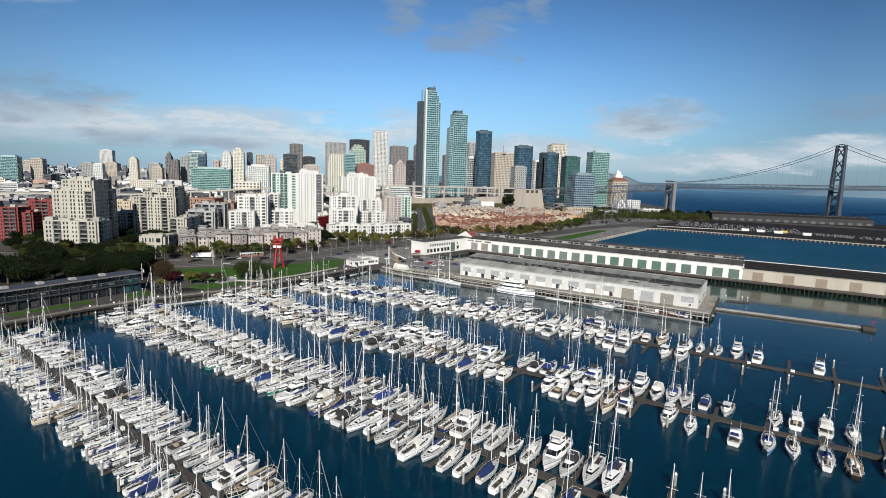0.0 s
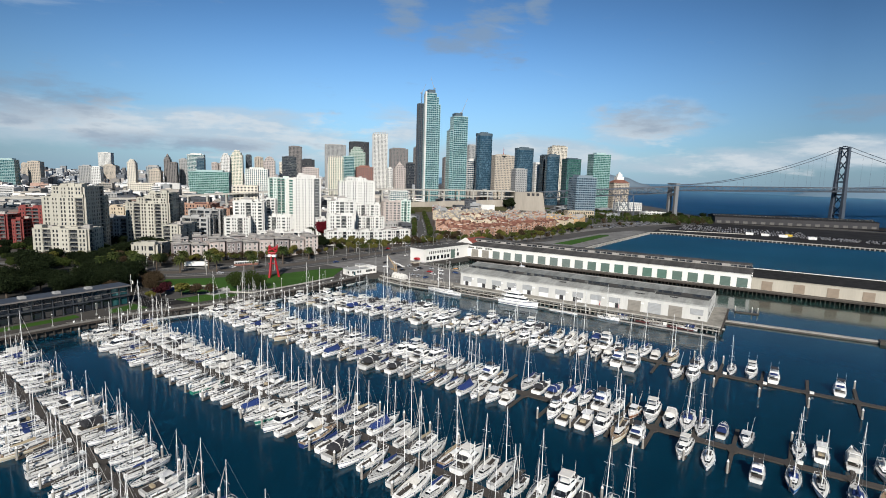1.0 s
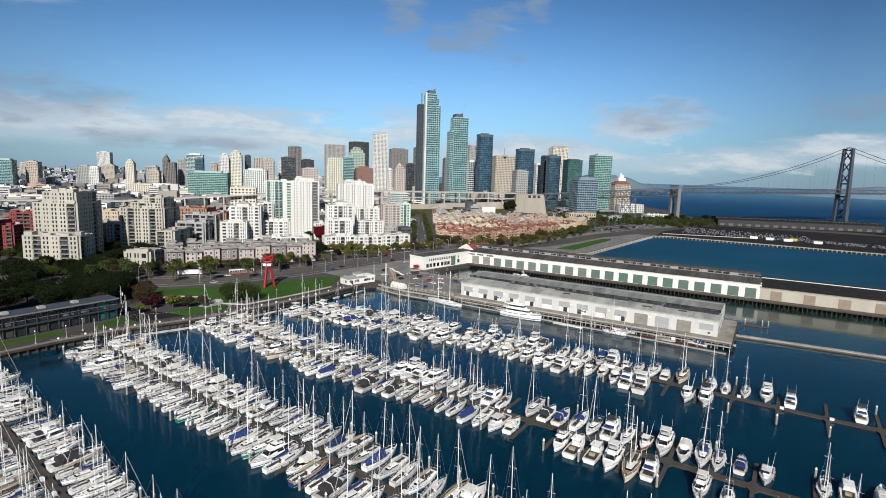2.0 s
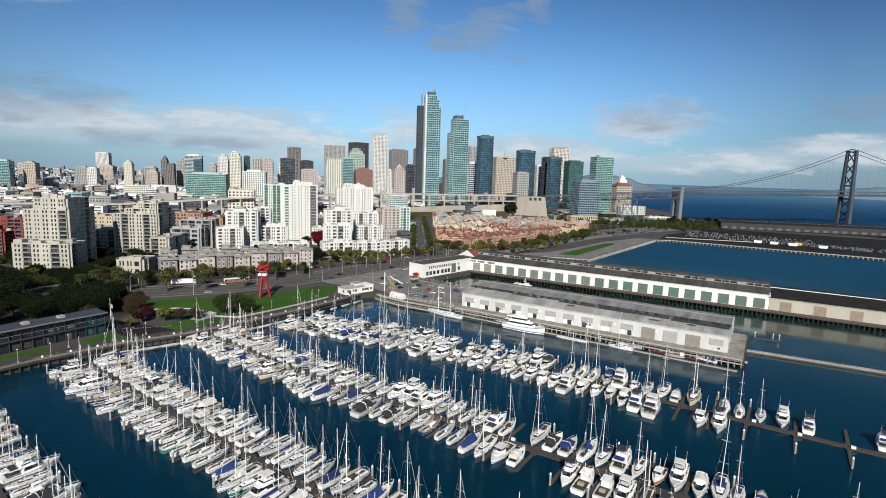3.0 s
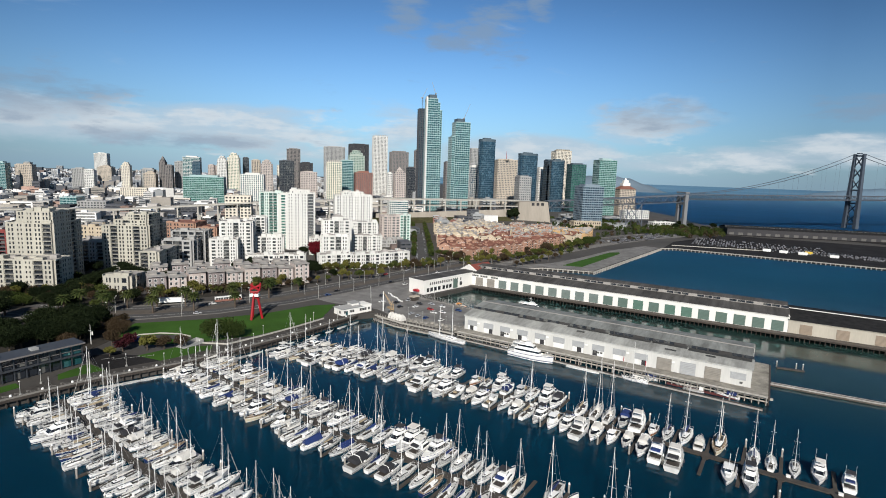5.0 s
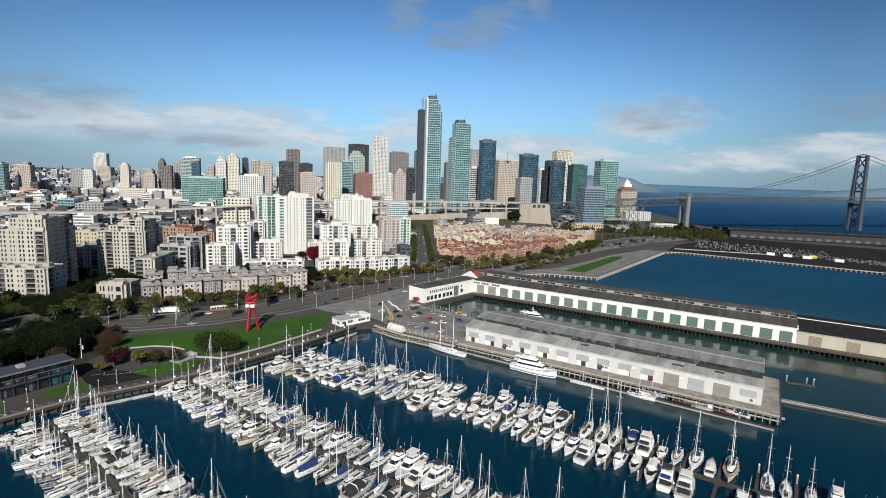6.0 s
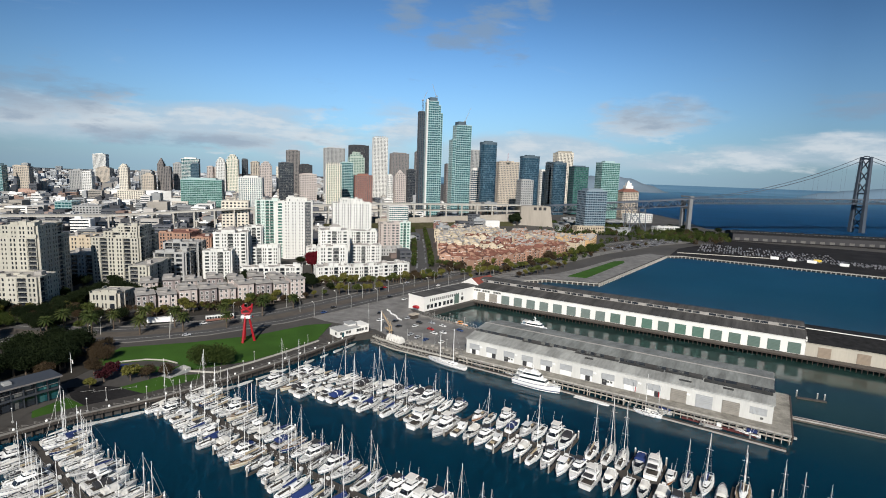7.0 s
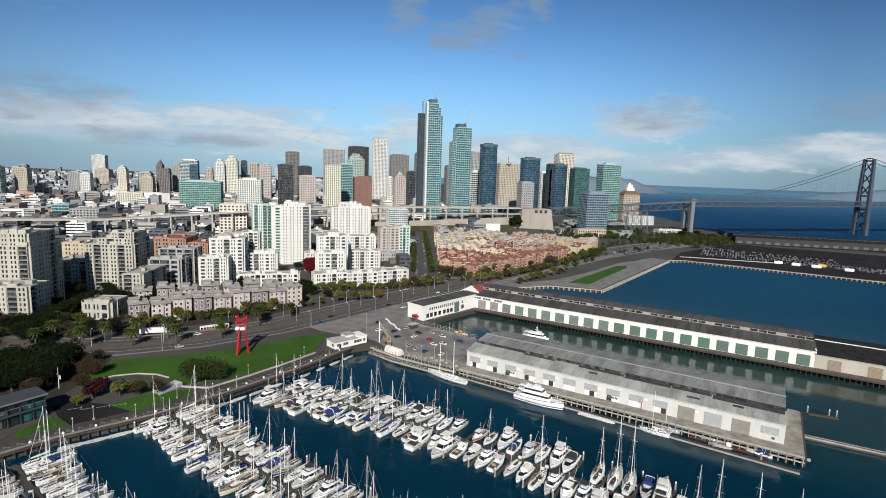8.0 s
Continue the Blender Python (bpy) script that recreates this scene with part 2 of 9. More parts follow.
UPPERROOF = surface("weathered_dark_shed_roof", (0.215, 0.225, 0.215), 0.88, vary=0.6, scale=0.25, grain=1.1, streak=True, run=(1.0, 0.22, 0.1))
DARKROOF = surface("tar_roof", (0.066, 0.063, 0.060), 0.9, vary=0.8, scale=0.3, grain=1.4, streak=True, run=(1.0, 0.1, 0.1))
GREENDOOR = surface("green_roller_door", (0.105, 0.158, 0.135), 0.6, vary=0.15, scale=0.5)
BLACKROOF = surface("black_tar_roof", (0.026, 0.026, 0.027), 0.95, vary=0.6, scale=0.3, grain=1.4, spec=0.1)
APRON = surface("pier_apron", (0.095, 0.082, 0.070), 0.9, vary=0.45, scale=0.2, grain=2.0)
PALEAPRON = surface("bleached_pier_apron", (0.26, 0.245, 0.215), 0.9, vary=0.6, scale=0.25, grain=2.0)
# far doors and dark asphalt, a cloud's shade put into their colour
FARDOOR = surface("shade_dark_door", (0.10, 0.095, 0.09), 0.6, vary=0.3, scale=0.5)
SHADETOP = surface("shade_dark_asphalt", (0.024, 0.023, 0.024), 0.95, vary=0.6, scale=0.05, grain=0.6, spec=0.1)
TAUPEDOOR = surface("taupe_roller_door", (0.27, 0.25, 0.22), 0.6, vary=0.25, scale=0.5)
GLOOM = surface("dark_shed_wall", (0.045, 0.043, 0.043), 0.85, vary=0.2, scale=0.1, grain=1.0)
GREYGREEN = surface("grey_green_roller_door", (0.16, 0.20, 0.185), 0.6, vary=0.2, scale=0.5)
BRIGHTGREEN = surface("bright_green_roller_door", (0.09, 0.172, 0.135), 0.6, vary=0.15, scale=0.5)
DARKPATCH = surface("dark_roof_patch", (0.045, 0.047, 0.047), 0.9, vary=0.7, scale=0.5, grain=2.0)
TRACKBED = surface("tramway_bed", (0.095, 0.080, 0.066), 0.9, vary=0.3, scale=0.2, grain=2.0)
GREYDOOR = surface("grey_roller_door", (0.38, 0.39, 0.40), 0.55, vary=0.15, scale=0.5)
TANDOOR = surface("brown_roller_door", (0.28, 0.22, 0.165), 0.6, vary=0.15, scale=0.5)
REDPAINT = surface("red_steel_paint", (0.33, 0.008, 0.016), 0.45, vary=0.12)
REDROOF = surface("red_roof_tiles", (0.22, 0.055, 0.04), 0.8, vary=0.3)
STEEL = surface("bridge_steel_paint", (0.060, 0.076, 0.10), 0.6, vary=0.15, scale=0.05)
GELCOAT = surface("white_gelcoat", (0.90, 0.895, 0.88), 0.25, vary=0.16, scale=0.7, bump=0.0, spread=0.3)
NAVYHULL = surface("navy_gelcoat", (0.02, 0.04, 0.12), 0.2, vary=0.08, bump=0.0, spread=0.3)
TEALHULL = surface("green_gelcoat", (0.03, 0.20, 0.15), 0.25, vary=0.08, bump=0.0)
WOODHULL = surface("varnished_wood", (0.23, 0.09, 0.03), 0.35, vary=0.25)
DECKTAN = surface("boat_deck_nonskid", (0.68, 0.675, 0.65), 0.6, vary=0.2, bump=0.1, spread=0.4)
# shade of a sunken cockpit put into the colour of its flat floor
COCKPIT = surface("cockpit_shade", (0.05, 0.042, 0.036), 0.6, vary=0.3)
BOATGLASS = pane_glass("boat_window", (0.012, 0.014, 0.018), (0.05, 0.06, 0.07), 0.08)
ALLOY = surface("mast_alloy", (0.88, 0.88, 0.87), 0.4, metal=0.0, vary=0.1, bump=0.0)
WIRE = surface("rigging_wire", (0.45, 0.45, 0.45), 0.4, metal=0.6, vary=0.1, bump=0.0)
BLUECANVAS = surface("blue_canvas", (0.011, 0.032, 0.14), 0.85, vary=0.25, spread=0.35)
WHITECANVAS = surface("white_canvas", (0.68, 0.66, 0.62), 0.85, vary=0.15)
TANCANVAS = surface("tan_canvas", (0.40, 0.33, 0.22), 0.85, vary=0.15)
DARKCANVAS = surface("dark_canvas", (0.03, 0.03, 0.035), 0.85, vary=0.15)
PILE = surface("grey_pile", (0.34, 0.32, 0.29), 0.85, vary=0.35, scale=1.0)
WHITECAP = surface("white_cap", (0.82, 0.82, 0.80), 0.5, vary=0.05)
LAMPGREY = surface("lamp_post_paint", (0.42, 0.42, 0.40), 0.5, vary=0.1)
BARK = surface("bark", (0.10, 0.075, 0.055), 0.9, vary=0.4, scale=2.0)
LEAF = leaf_material("street_leaves", (0.036, 0.054, 0.014), (0.090, 0.098, 0.028))
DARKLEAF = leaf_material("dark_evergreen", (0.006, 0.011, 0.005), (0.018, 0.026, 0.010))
RUSTLEAF = leaf_material("autumn_leaves", (0.034, 0.022, 0.014), (0.075, 0.055, 0.032))
OLIVELEAF = leaf_material("olive_leaves", (0.085, 0.085, 0.02), (0.14, 0.13, 0.035))
PALMLEAF = leaf_material("palm_fronds", (0.022, 0.040, 0.012), (0.075, 0.085, 0.028))
DEEPLEAF = leaf_material("deep_green_leaves", (0.022, 0.038, 0.010), (0.050, 0.066, 0.018))
PLUMLEAF = leaf_material("plum_leaves", (0.028, 0.007, 0.010), (0.055, 0.013, 0.018))
REDLEAF = leaf_material("crimson_leaves", (0.07, 0.006, 0.010), (0.13, 0.012, 0.018))
HILLSIDE = surface("haze_blue_hillside", (0.15, 0.20, 0.25), 0.95, vary=0.2, scale=0.003, grain=0.02, bump=0.0, spec=0.0)
TYRE = surface("tyre_rubber", (0.02, 0.02, 0.02), 0.9)
CARPAINT = {k: surface(k + "_car_paint", c, 0.3, vary=0.05, bump=0.0) for k, c in
            (("white", (0.78, 0.78, 0.77)), ("silver", (0.42, 0.43, 0.45)), ("black", (0.02, 0.02, 0.022)), ("red", (0.42, 0.02, 0.02)), ("blue", (0.03, 0.07, 0.2)))}
ORANGE = surface("orange_machine_paint", (0.75, 0.28, 0.02), 0.5)
YELLOW = surface("yellow_paint", (0.72, 0.50, 0.06), 0.5)

BANDBLUE = surface("blue_grey_panels", (0.21, 0.265, 0.31), 0.6, vary=0.15, scale=0.08, grain=0.8)
ANCHORSTONE = surface("anchorage_concrete", (0.33, 0.295, 0.25), 0.85, vary=0.25, scale=0.05, grain=0.5, streak=True)
PALE = surface("white_stone", (0.64, 0.635, 0.61), 0.75, vary=0.2, scale=0.08, grain=0.8, streak=True)
CREAM = surface("cream_stone", (0.66, 0.61, 0.52), 0.8, vary=0.15, scale=0.08, grain=0.8, streak=True)
IVORY = surface("ivory_plaster", (0.43, 0.41, 0.35), 0.8, vary=0.28, scale=0.08, grain=0.8, streak=True)
TAN = surface("tan_stone", (0.46, 0.40, 0.33), 0.8, vary=0.2, scale=0.08, grain=0.8, streak=True)
# PINK and BROWN are greyed, with skyline haze put into the stone colour
PINK = surface("pink_stone", (0.47, 0.41, 0.38), 0.8, vary=0.2, scale=0.08, grain=0.8, streak=True)
GREY = surface("grey_concrete", (0.34, 0.34, 0.335), 0.8, vary=0.2, scale=0.08, grain=0.8, streak=True)
BROWN = surface("brown_stone", (0.19, 0.172, 0.165), 0.8, vary=0.2, scale=0.08, grain=0.8, streak=True)
BLACK = surface("black_stone", (0.035, 0.034, 0.038), 0.8, vary=0.2, scale=0.08, grain=0.8, streak=True)
DARK = surface("dark_metal", (0.05, 0.055, 0.065), 0.5, vary=0.2, scale=0.08, grain=0.8)
SLATE = surface("slate_blue_panels", (0.065, 0.098, 0.125), 0.5, vary=0.2, scale=0.08, grain=0.8)
TEAL = surface("teal_panels", (0.33, 0.45, 0.45), 0.5, vary=0.15, scale=0.08, grain=0.8)
SAGE = surface("sage_stone", (0.36, 0.42, 0.37), 0.7, vary=0.15, scale=0.08, grain=0.8, streak=True)
BRICK = surface("red_brick", (0.25, 0.115, 0.09), 0.85, vary=0.2, scale=0.2, grain=2.0, streak=True)
SALMON = surface("salmon_plaster", (0.38, 0.225, 0.16), 0.8, vary=0.2, scale=0.2, grain=2.0, spread=0.2)
SAND = surface("sand_plaster", (0.55, 0.46, 0.34), 0.8, vary=0.2, scale=0.2, grain=2.0, spread=0.2)
MAUVE = surface("grey_mauve_plaster", (0.27, 0.23, 0.225), 0.8, vary=0.15, scale=0.2, grain=2.0, spread=0.12)
ROSE = surface("pale_rose_plaster", (0.50, 0.43, 0.40), 0.8, vary=0.15, scale=0.2, grain=2.0, spread=0.1)
TILE = surface("terracotta_tiles", (0.21, 0.088, 0.062), 0.85, vary=0.35, scale=0.3, grain=3.0, spread=0.25)
PALEROOF = surface("pale_roof_felt", (0.36, 0.34, 0.32), 0.9, vary=0.35, scale=0.2, grain=1.5)
CITYMIX = [surface(n_ + "_city_walls", c_, 0.85, vary=0.25, scale=0.03, grain=0.35, spread=0.45, island=True) for n_, c_ in
           (("white", (0.72, 0.71, 0.69)), ("tan", (0.50, 0.46, 0.41)), ("grey", (0.30, 0.31, 0.32)), ("brick", (0.33, 0.22, 0.18)), ("dark", (0.09, 0.095, 0.11)))]
# hill houses greyed and blued, with distance haze put into the wall colours
FARMIX = [surface(n_ + "_hazed_house_walls", c_, 0.9, vary=0.2, scale=0.03, grain=0.35, spread=0.4, island=True) for n_, c_ in
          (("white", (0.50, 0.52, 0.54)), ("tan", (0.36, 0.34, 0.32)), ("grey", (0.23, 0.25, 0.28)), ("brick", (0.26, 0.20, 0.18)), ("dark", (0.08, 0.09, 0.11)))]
G_DARK = pane_glass("dark_windows", (0.020, 0.025, 0.033), (0.16, 0.16, 0.15), 0.15)
G_GREY = pane_glass("grey_windows", (0.10, 0.11, 0.12), (0.22, 0.22, 0.21), 0.2)
G_MID = pane_glass("mid_grey_windows", (0.045, 0.052, 0.056), (0.20, 0.21, 0.20), 0.15, 0.35)
G_BLUE = pane_glass("blue_windows", (0.035, 0.085, 0.13), (0.12, 0.22, 0.30), 0.08, 0.4, 0.5)
G_TEAL = pane_glass("teal_windows", (0.025, 0.11, 0.13), (0.13, 0.31, 0.31), 0.09, 0.4, 0.35)
G_GREEN = pane_glass("green_windows", (0.030, 0.13, 0.11), (0.14, 0.33, 0.27), 0.09, 0.55, 0.3)

# ---------------------------------------------------------------- mesh tools
rng = random.Random(11)
CITY = radians(44.0)     # the street grid's turn


def bm_box(bm, x0, y0, z0, x1, y1, z1):
    v = [bm.verts.new(p) for p in ((x0, y0, z0), (x1, y0, z0), (x1, y1, z0), (x0, y1, z0), (x0, y0, z1), (x1, y0, z1), (x1, y1, z1), (x0, y1, z1))]
    for f in ((3, 2, 1, 0), (4, 5, 6, 7), (0, 1, 5, 4), (1, 2, 6, 5), (2, 3, 7, 6), (3, 0, 4, 7)):
        bm.faces.new([v[i] for i in f])


def bm_tube(bm, a, b, r0, r1, n=6, caps=True):
    a, b = Vector(a), Vector(b)
    q = (b - a).to_track_quat("Z", "Y")
    rings = []
    for p, r in ((a, r0), (b, r1)):
        rings.append([bm.verts.new(p + q @ Vector((r * math.cos(6.2832 * i / n), r * math.sin(6.2832 * i / n), 0))) for i in range(n)])
    for i in range(n):
        bm.faces.new((rings[0][i], rings[0][(i + 1) % n], rings[1][(i + 1) % n], rings[1][i]))
    if caps:
        bm.faces.new(rings[0][::-1])
        bm.faces.new(rings[1])


def bm_prism(bm, pts, z0, z1):
    lo = [bm.verts.new((x, y, z0)) for x, y in pts]
    hi = [bm.verts.new((x, y, z1)) for x, y in pts]
    n = len(pts)
    for i in range(n):
        bm.faces.new((lo[i], lo[(i + 1) % n], hi[(i + 1) % n], hi[i]))
    bm.faces.new(hi)
    bm.faces.new(lo[::-1])


def bm_loft(bm, rings, close=True, caps=True):
    rows = [[bm.verts.new(p) for p in r] for r in rings]
    n = len(rows[0])
    for a, b in zip(rows, rows[1:]):
        for i in range(n if close else n - 1):
            bm.faces.new((a[i], a[(i + 1) % n], b[(i + 1) % n], b[i]))
    if caps and close:
        bm.faces.new(rows[0][::-1])
        bm.faces.new(rows[-1])


def mesh_of(name, bm, material, smooth=False):
    bmesh.ops.recalc_face_normals(bm, faces=bm.faces)
    me = bpy.data.meshes.new(name)
    bm.to_mesh(me)
    bm.free()
    me.materials.append(material)
    if smooth:
        for p in me.polygons:
            p.use_smooth = True
    return me


def part(name, bm, material, parent, label="", smooth=False):
    ob = new(name, mesh_of(name, bm, material, smooth))
    ob.parent = parent
    if label:
        ob["label"] = label
    return ob


def piece(name, me, parent, m):
    ob = new(name, me)
    ob.parent = parent
    ob.matrix_basis = m
    return ob


def thing(name, m, label, category, group="", kind=""):
    ob = new(name)
    ob.matrix_world = m
    return tagged(ob, label, category, group, kind)


def single(name, bm, material, label, category, kind="", m=None, smooth=False):
    ob = new(name, mesh_of(name, bm, material, smooth))
    if m is not None:
        ob.matrix_world = m
    return tagged(ob, label, category, "", kind)


def boxes_mesh(name, boxes, material):
    """One mesh of many upright boxes: rows of x, y, z0, w, d, h, turn."""
    verts, faces = [], []
    for x, y, z0, w, d, h, a in boxes:
        ca, sa = math.cos(a), math.sin(a)
        k = len(verts)
        for z in (z0, z0 + h):
            for u, v in ((0, 0), (w, 0), (w, d), (0, d)):
                verts.append((x + u * ca - v * sa, y + u * sa + v * ca, z))
        for f in ((4, 5, 6, 7), (0, 1, 5, 4), (1, 2, 6, 5), (2, 3, 7, 6), (3, 0, 4, 7)):
            faces.append([k + i for i in f])
    me = bpy.data.meshes.new(name)
    me.from_pydata(verts, [], faces)
    me.materials.append(material)
    return me


def strip(points, half, z0, z1):
    """A band along a line of points, mitred."""
    bm = bmesh.new()
    left, right = [], []
    for i, p in enumerate(points):
        a = Vector(points[max(i - 1, 0)])
        b = Vector(points[min(i + 1, len(points) - 1)])
        t = (b - a).normalized()
        nrm = Vector((-t.y, t.x))
        left.append(Vector(p) + nrm * half)
        right.append(Vector(p) - nrm * half)
    rows = [[bm.verts.new(q) for q in ((l.x, l.y, z0), (r.x, r.y, z0), (r.x, r.y, z1), (l.x, l.y, z1))] for l, r in zip(left, right)]
    for a, b in zip(rows, rows[1:]):
        for k in range(4):
            bm.faces.new((a[k], a[(k + 1) % 4], b[(k + 1) % 4], b[k]))
    bm.faces.new(rows[0][::-1])
    bm.faces.new(rows[-1])
    return bm


# ---------------------------------------------------------------- water, land and quays
bm = bmesh.new()
bmesh.ops.create_grid(bm, x_segments=8, y_segments=8, size=4990)
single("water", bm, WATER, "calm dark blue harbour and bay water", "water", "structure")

SHORE = [(-262, -600), (-252, 60), (-247, 118), (-241, 146), (-229.5, 174), (-223.5, 204), (-218.5, 240), (-216.5, 282), (-209, 293), (-186, 285), (-152, 284),
         (-150, 330), (-162, 337), (-200, 345), (-208, 349), (-195, 403), (-200, 448), (-214, 468), (-178, 519), (-133, 530), (-102, 762), (-84, 776), (420, 742),
         (420, 1010), (260, 1040), (60, 1100), (20, 1190), (-80, 1230), (-140, 1420), (-330, 1800), (-700, 2500),
         (-1500, 3300), (-3600, 3700), (-5200, 2600), (-5200, -600)]
bm = bmesh.new()
bm_prism(bm, SHORE, -2.0, 3.0)
single("ground", bm, LAND, "flat grey city ground behind the quay wall", "ground", "structure")


def hill_height(x, y):
    s, r = -0.479 * x + 0.878 * y, 0.878 * x + 0.479 * y        # ahead, across
    z = 26 * math.exp(-((x + 500) ** 2 + (y - 960) ** 2) / (2 * 130 ** 2))
    far = min(max((s - 1500) / 1300, 0), 1)
    z += 34 * far * far * (3 - 2 * far) * min(max((-250 - r) / 700, 0), 1) * (0.85 + 0.3 * noise.noise(Vector((x * 0.0016, y * 0.0016, 3))))
    return z


bm = bmesh.new()
rows = []
for i in range(61):
    row = []
    for j in range(61):
        s, r = 600 + i * 60, -3300 + j * 58
        x, y = -0.479 * s + 0.878 * r, 0.878 * s + 0.479 * r
        row.append(bm.verts.new((x, y, 1.5 + hill_height(x, y) * 1.0)))
    rows.append(row)
for a, b in zip(rows, rows[1:]):
    for i in range(60):
        bm.faces.new((a[i], a[i + 1], b[i + 1], b[i]))
single("hill", bm, LAND, "gently rising city hills under the houses", "hill", "structure", smooth=True)

# far shores across the bay, with the haze put into their colour
def far_ridge(name, x0, y0, x1, y1, heights, depth, label, mat=None):
    n_ = 48
    bm = bmesh.new()
    rows = []
    L = math.hypot(x1 - x0, y1 - y0)
    for i in range(n_ + 1):
        u = i / n_ * (len(heights) - 1)
        k = min(int(u), len(heights) - 2)
        f = u - k
        f = f * f * (3 - 2 * f)
        h = heights[k] * (1 - f) + heights[k + 1] * f
        h *= 1 + 0.08 * noise.noise(Vector((i * 0.35, 4, 0)))
        x = L * i / n_
        rows.append([bm.verts.new((x, -depth / 2, -2)), bm.verts.new((x, -depth * 0.2, h * 0.6)), bm.verts.new((x, 0, h)), bm.verts.new((x, depth / 2, -2))])
    for a, b_ in zip(rows, rows[1:]):
        for i in range(3):
            bm.faces.new((a[i], a[i + 1], b_[i + 1], b_[i]))
    single(name, bm, mat or HILLSIDE, label, "hill", "structure", pose(x0, y0, 0, 0, 0, math.degrees(math.atan2(y1 - y0, x1 - x0))), smooth=True)


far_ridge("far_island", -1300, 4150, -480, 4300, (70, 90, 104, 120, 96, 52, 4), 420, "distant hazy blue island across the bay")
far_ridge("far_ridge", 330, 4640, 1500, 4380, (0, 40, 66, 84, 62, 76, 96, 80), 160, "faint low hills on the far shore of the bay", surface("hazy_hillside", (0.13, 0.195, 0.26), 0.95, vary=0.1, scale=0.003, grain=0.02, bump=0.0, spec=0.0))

# the bay's far end as an upright strip, haze put into its colour
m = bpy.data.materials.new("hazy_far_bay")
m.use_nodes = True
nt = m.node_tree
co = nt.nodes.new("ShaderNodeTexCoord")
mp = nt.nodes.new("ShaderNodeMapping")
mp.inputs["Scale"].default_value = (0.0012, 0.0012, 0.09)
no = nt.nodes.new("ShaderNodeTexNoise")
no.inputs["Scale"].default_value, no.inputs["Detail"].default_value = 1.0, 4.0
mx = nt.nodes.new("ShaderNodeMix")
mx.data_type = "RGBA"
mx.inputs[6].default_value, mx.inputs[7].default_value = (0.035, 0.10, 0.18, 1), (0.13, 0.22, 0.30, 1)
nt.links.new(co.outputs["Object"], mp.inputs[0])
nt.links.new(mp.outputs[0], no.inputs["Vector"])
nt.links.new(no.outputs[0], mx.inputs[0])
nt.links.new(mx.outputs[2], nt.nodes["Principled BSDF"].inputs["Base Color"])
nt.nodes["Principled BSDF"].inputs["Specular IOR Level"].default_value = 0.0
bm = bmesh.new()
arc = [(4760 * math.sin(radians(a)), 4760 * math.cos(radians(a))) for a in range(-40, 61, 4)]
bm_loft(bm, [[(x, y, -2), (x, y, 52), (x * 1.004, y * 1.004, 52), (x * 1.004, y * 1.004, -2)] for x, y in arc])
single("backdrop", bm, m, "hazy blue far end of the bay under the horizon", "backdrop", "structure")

ROAD = [(-700, -40), (-420, 165), (-343, 193), (-318, 216), (-297, 245), (-281, 285), (-274, 320), (-266, 370), (-256, 430), (-240, 520), (-222, 620), (-196, 740), (-150, 880), (-110, 960), (-90, 1100)]
tagged(new("road", mesh_of("road", strip(ROAD, 15, 3.0, 3.12), ASPHALT)), "dark asphalt waterfront boulevard with pale lane lines", "road", "", "structure")
for off, half in ((-9.6, 0.10), (0, 4.4), (9.6, 0.10), (15.6, 0.8), (-15.6, 0.8)):
    pts = []
    for i, p in enumerate(ROAD):
        t = (Vector(ROAD[min(i + 1, len(ROAD) - 1)]) - Vector(ROAD[max(i - 1, 0)])).normalized()
        pts.append((p[0] - t.y * off, p[1] + t.x * off))
    tagged(new("trim", mesh_of("trim", strip(pts, half, 3.12, 3.17 if half < 0.4 else 3.22), LINE if half < 0.2 else (TRACKBED if half > 2 else PAVER))), ("brown tramway bed down the boulevard" if half > 2 else "pale painted lane line or concrete kerb on the boulevard"), "tramway" if half > 2 else "kerb", "", "structure")
FRONT = [p for p in ROAD if 430 <= p[1] <= 980]
for off, half, mat_, words in ((-20.0, 1.3, PAVER, "pale paved footway beside the boulevard"), (-25.5, 3.6, FORECOURT, "worn grey waterfront lane"), (-31.0, 1.0, PAVER, "pale paved footway beside the boulevard"), (19.5, 1.4, PAVER, "pale paved footway beside the boulevard")):
    pts = []
    for i, p in enumerate(FRONT):
        t = (Vector(FRONT[min(i + 1, len(FRONT) - 1)]) - Vector(FRONT[max(i - 1, 0)])).normalized()
        pts.append((p[0] - t.y * off, p[1] + t.x * off))
    tagged(new("pavement", mesh_of("pavement", strip(pts, half, 3.0, 3.14), mat_)), words, "footway" if half < 2 else "lane", "", "structure")
STREET = [(-262, 425), (-300, 497), (-381, 627), (-470, 765), (-562, 905)]
tagged(new("road", mesh_of("road", strip(STREET, 6, 3.0, 3.10), ASPHALT)), "straight asphalt side street between the apartments", "road", "", "structure")
bm = bmesh.new()
bm_prism(bm, [(-276, 300), (-250, 296), (-214, 300), (-188, 288), (-153, 286), (-152, 329), (-163, 335), (-201, 343), (-216, 346), (-222, 352), (-266, 430), (-278, 360)], 3.0, 3.09)
single("pavement", bm, FORECOURT, "worn dark asphalt forecourt with parking beside the pier shed", "forecourt", "structure")

bm = bmesh.new()
bm_prism(bm, [(-213, 469), (-178, 520), (-134, 531), (-103, 761), (-122, 766), (-150, 690), (-166, 600), (-180, 548), (-222, 486)], 3.0, 3.06)
single("pavement", bm, FORECOURT, "worn grey asphalt on the waterfront headland", "headland", "structure")

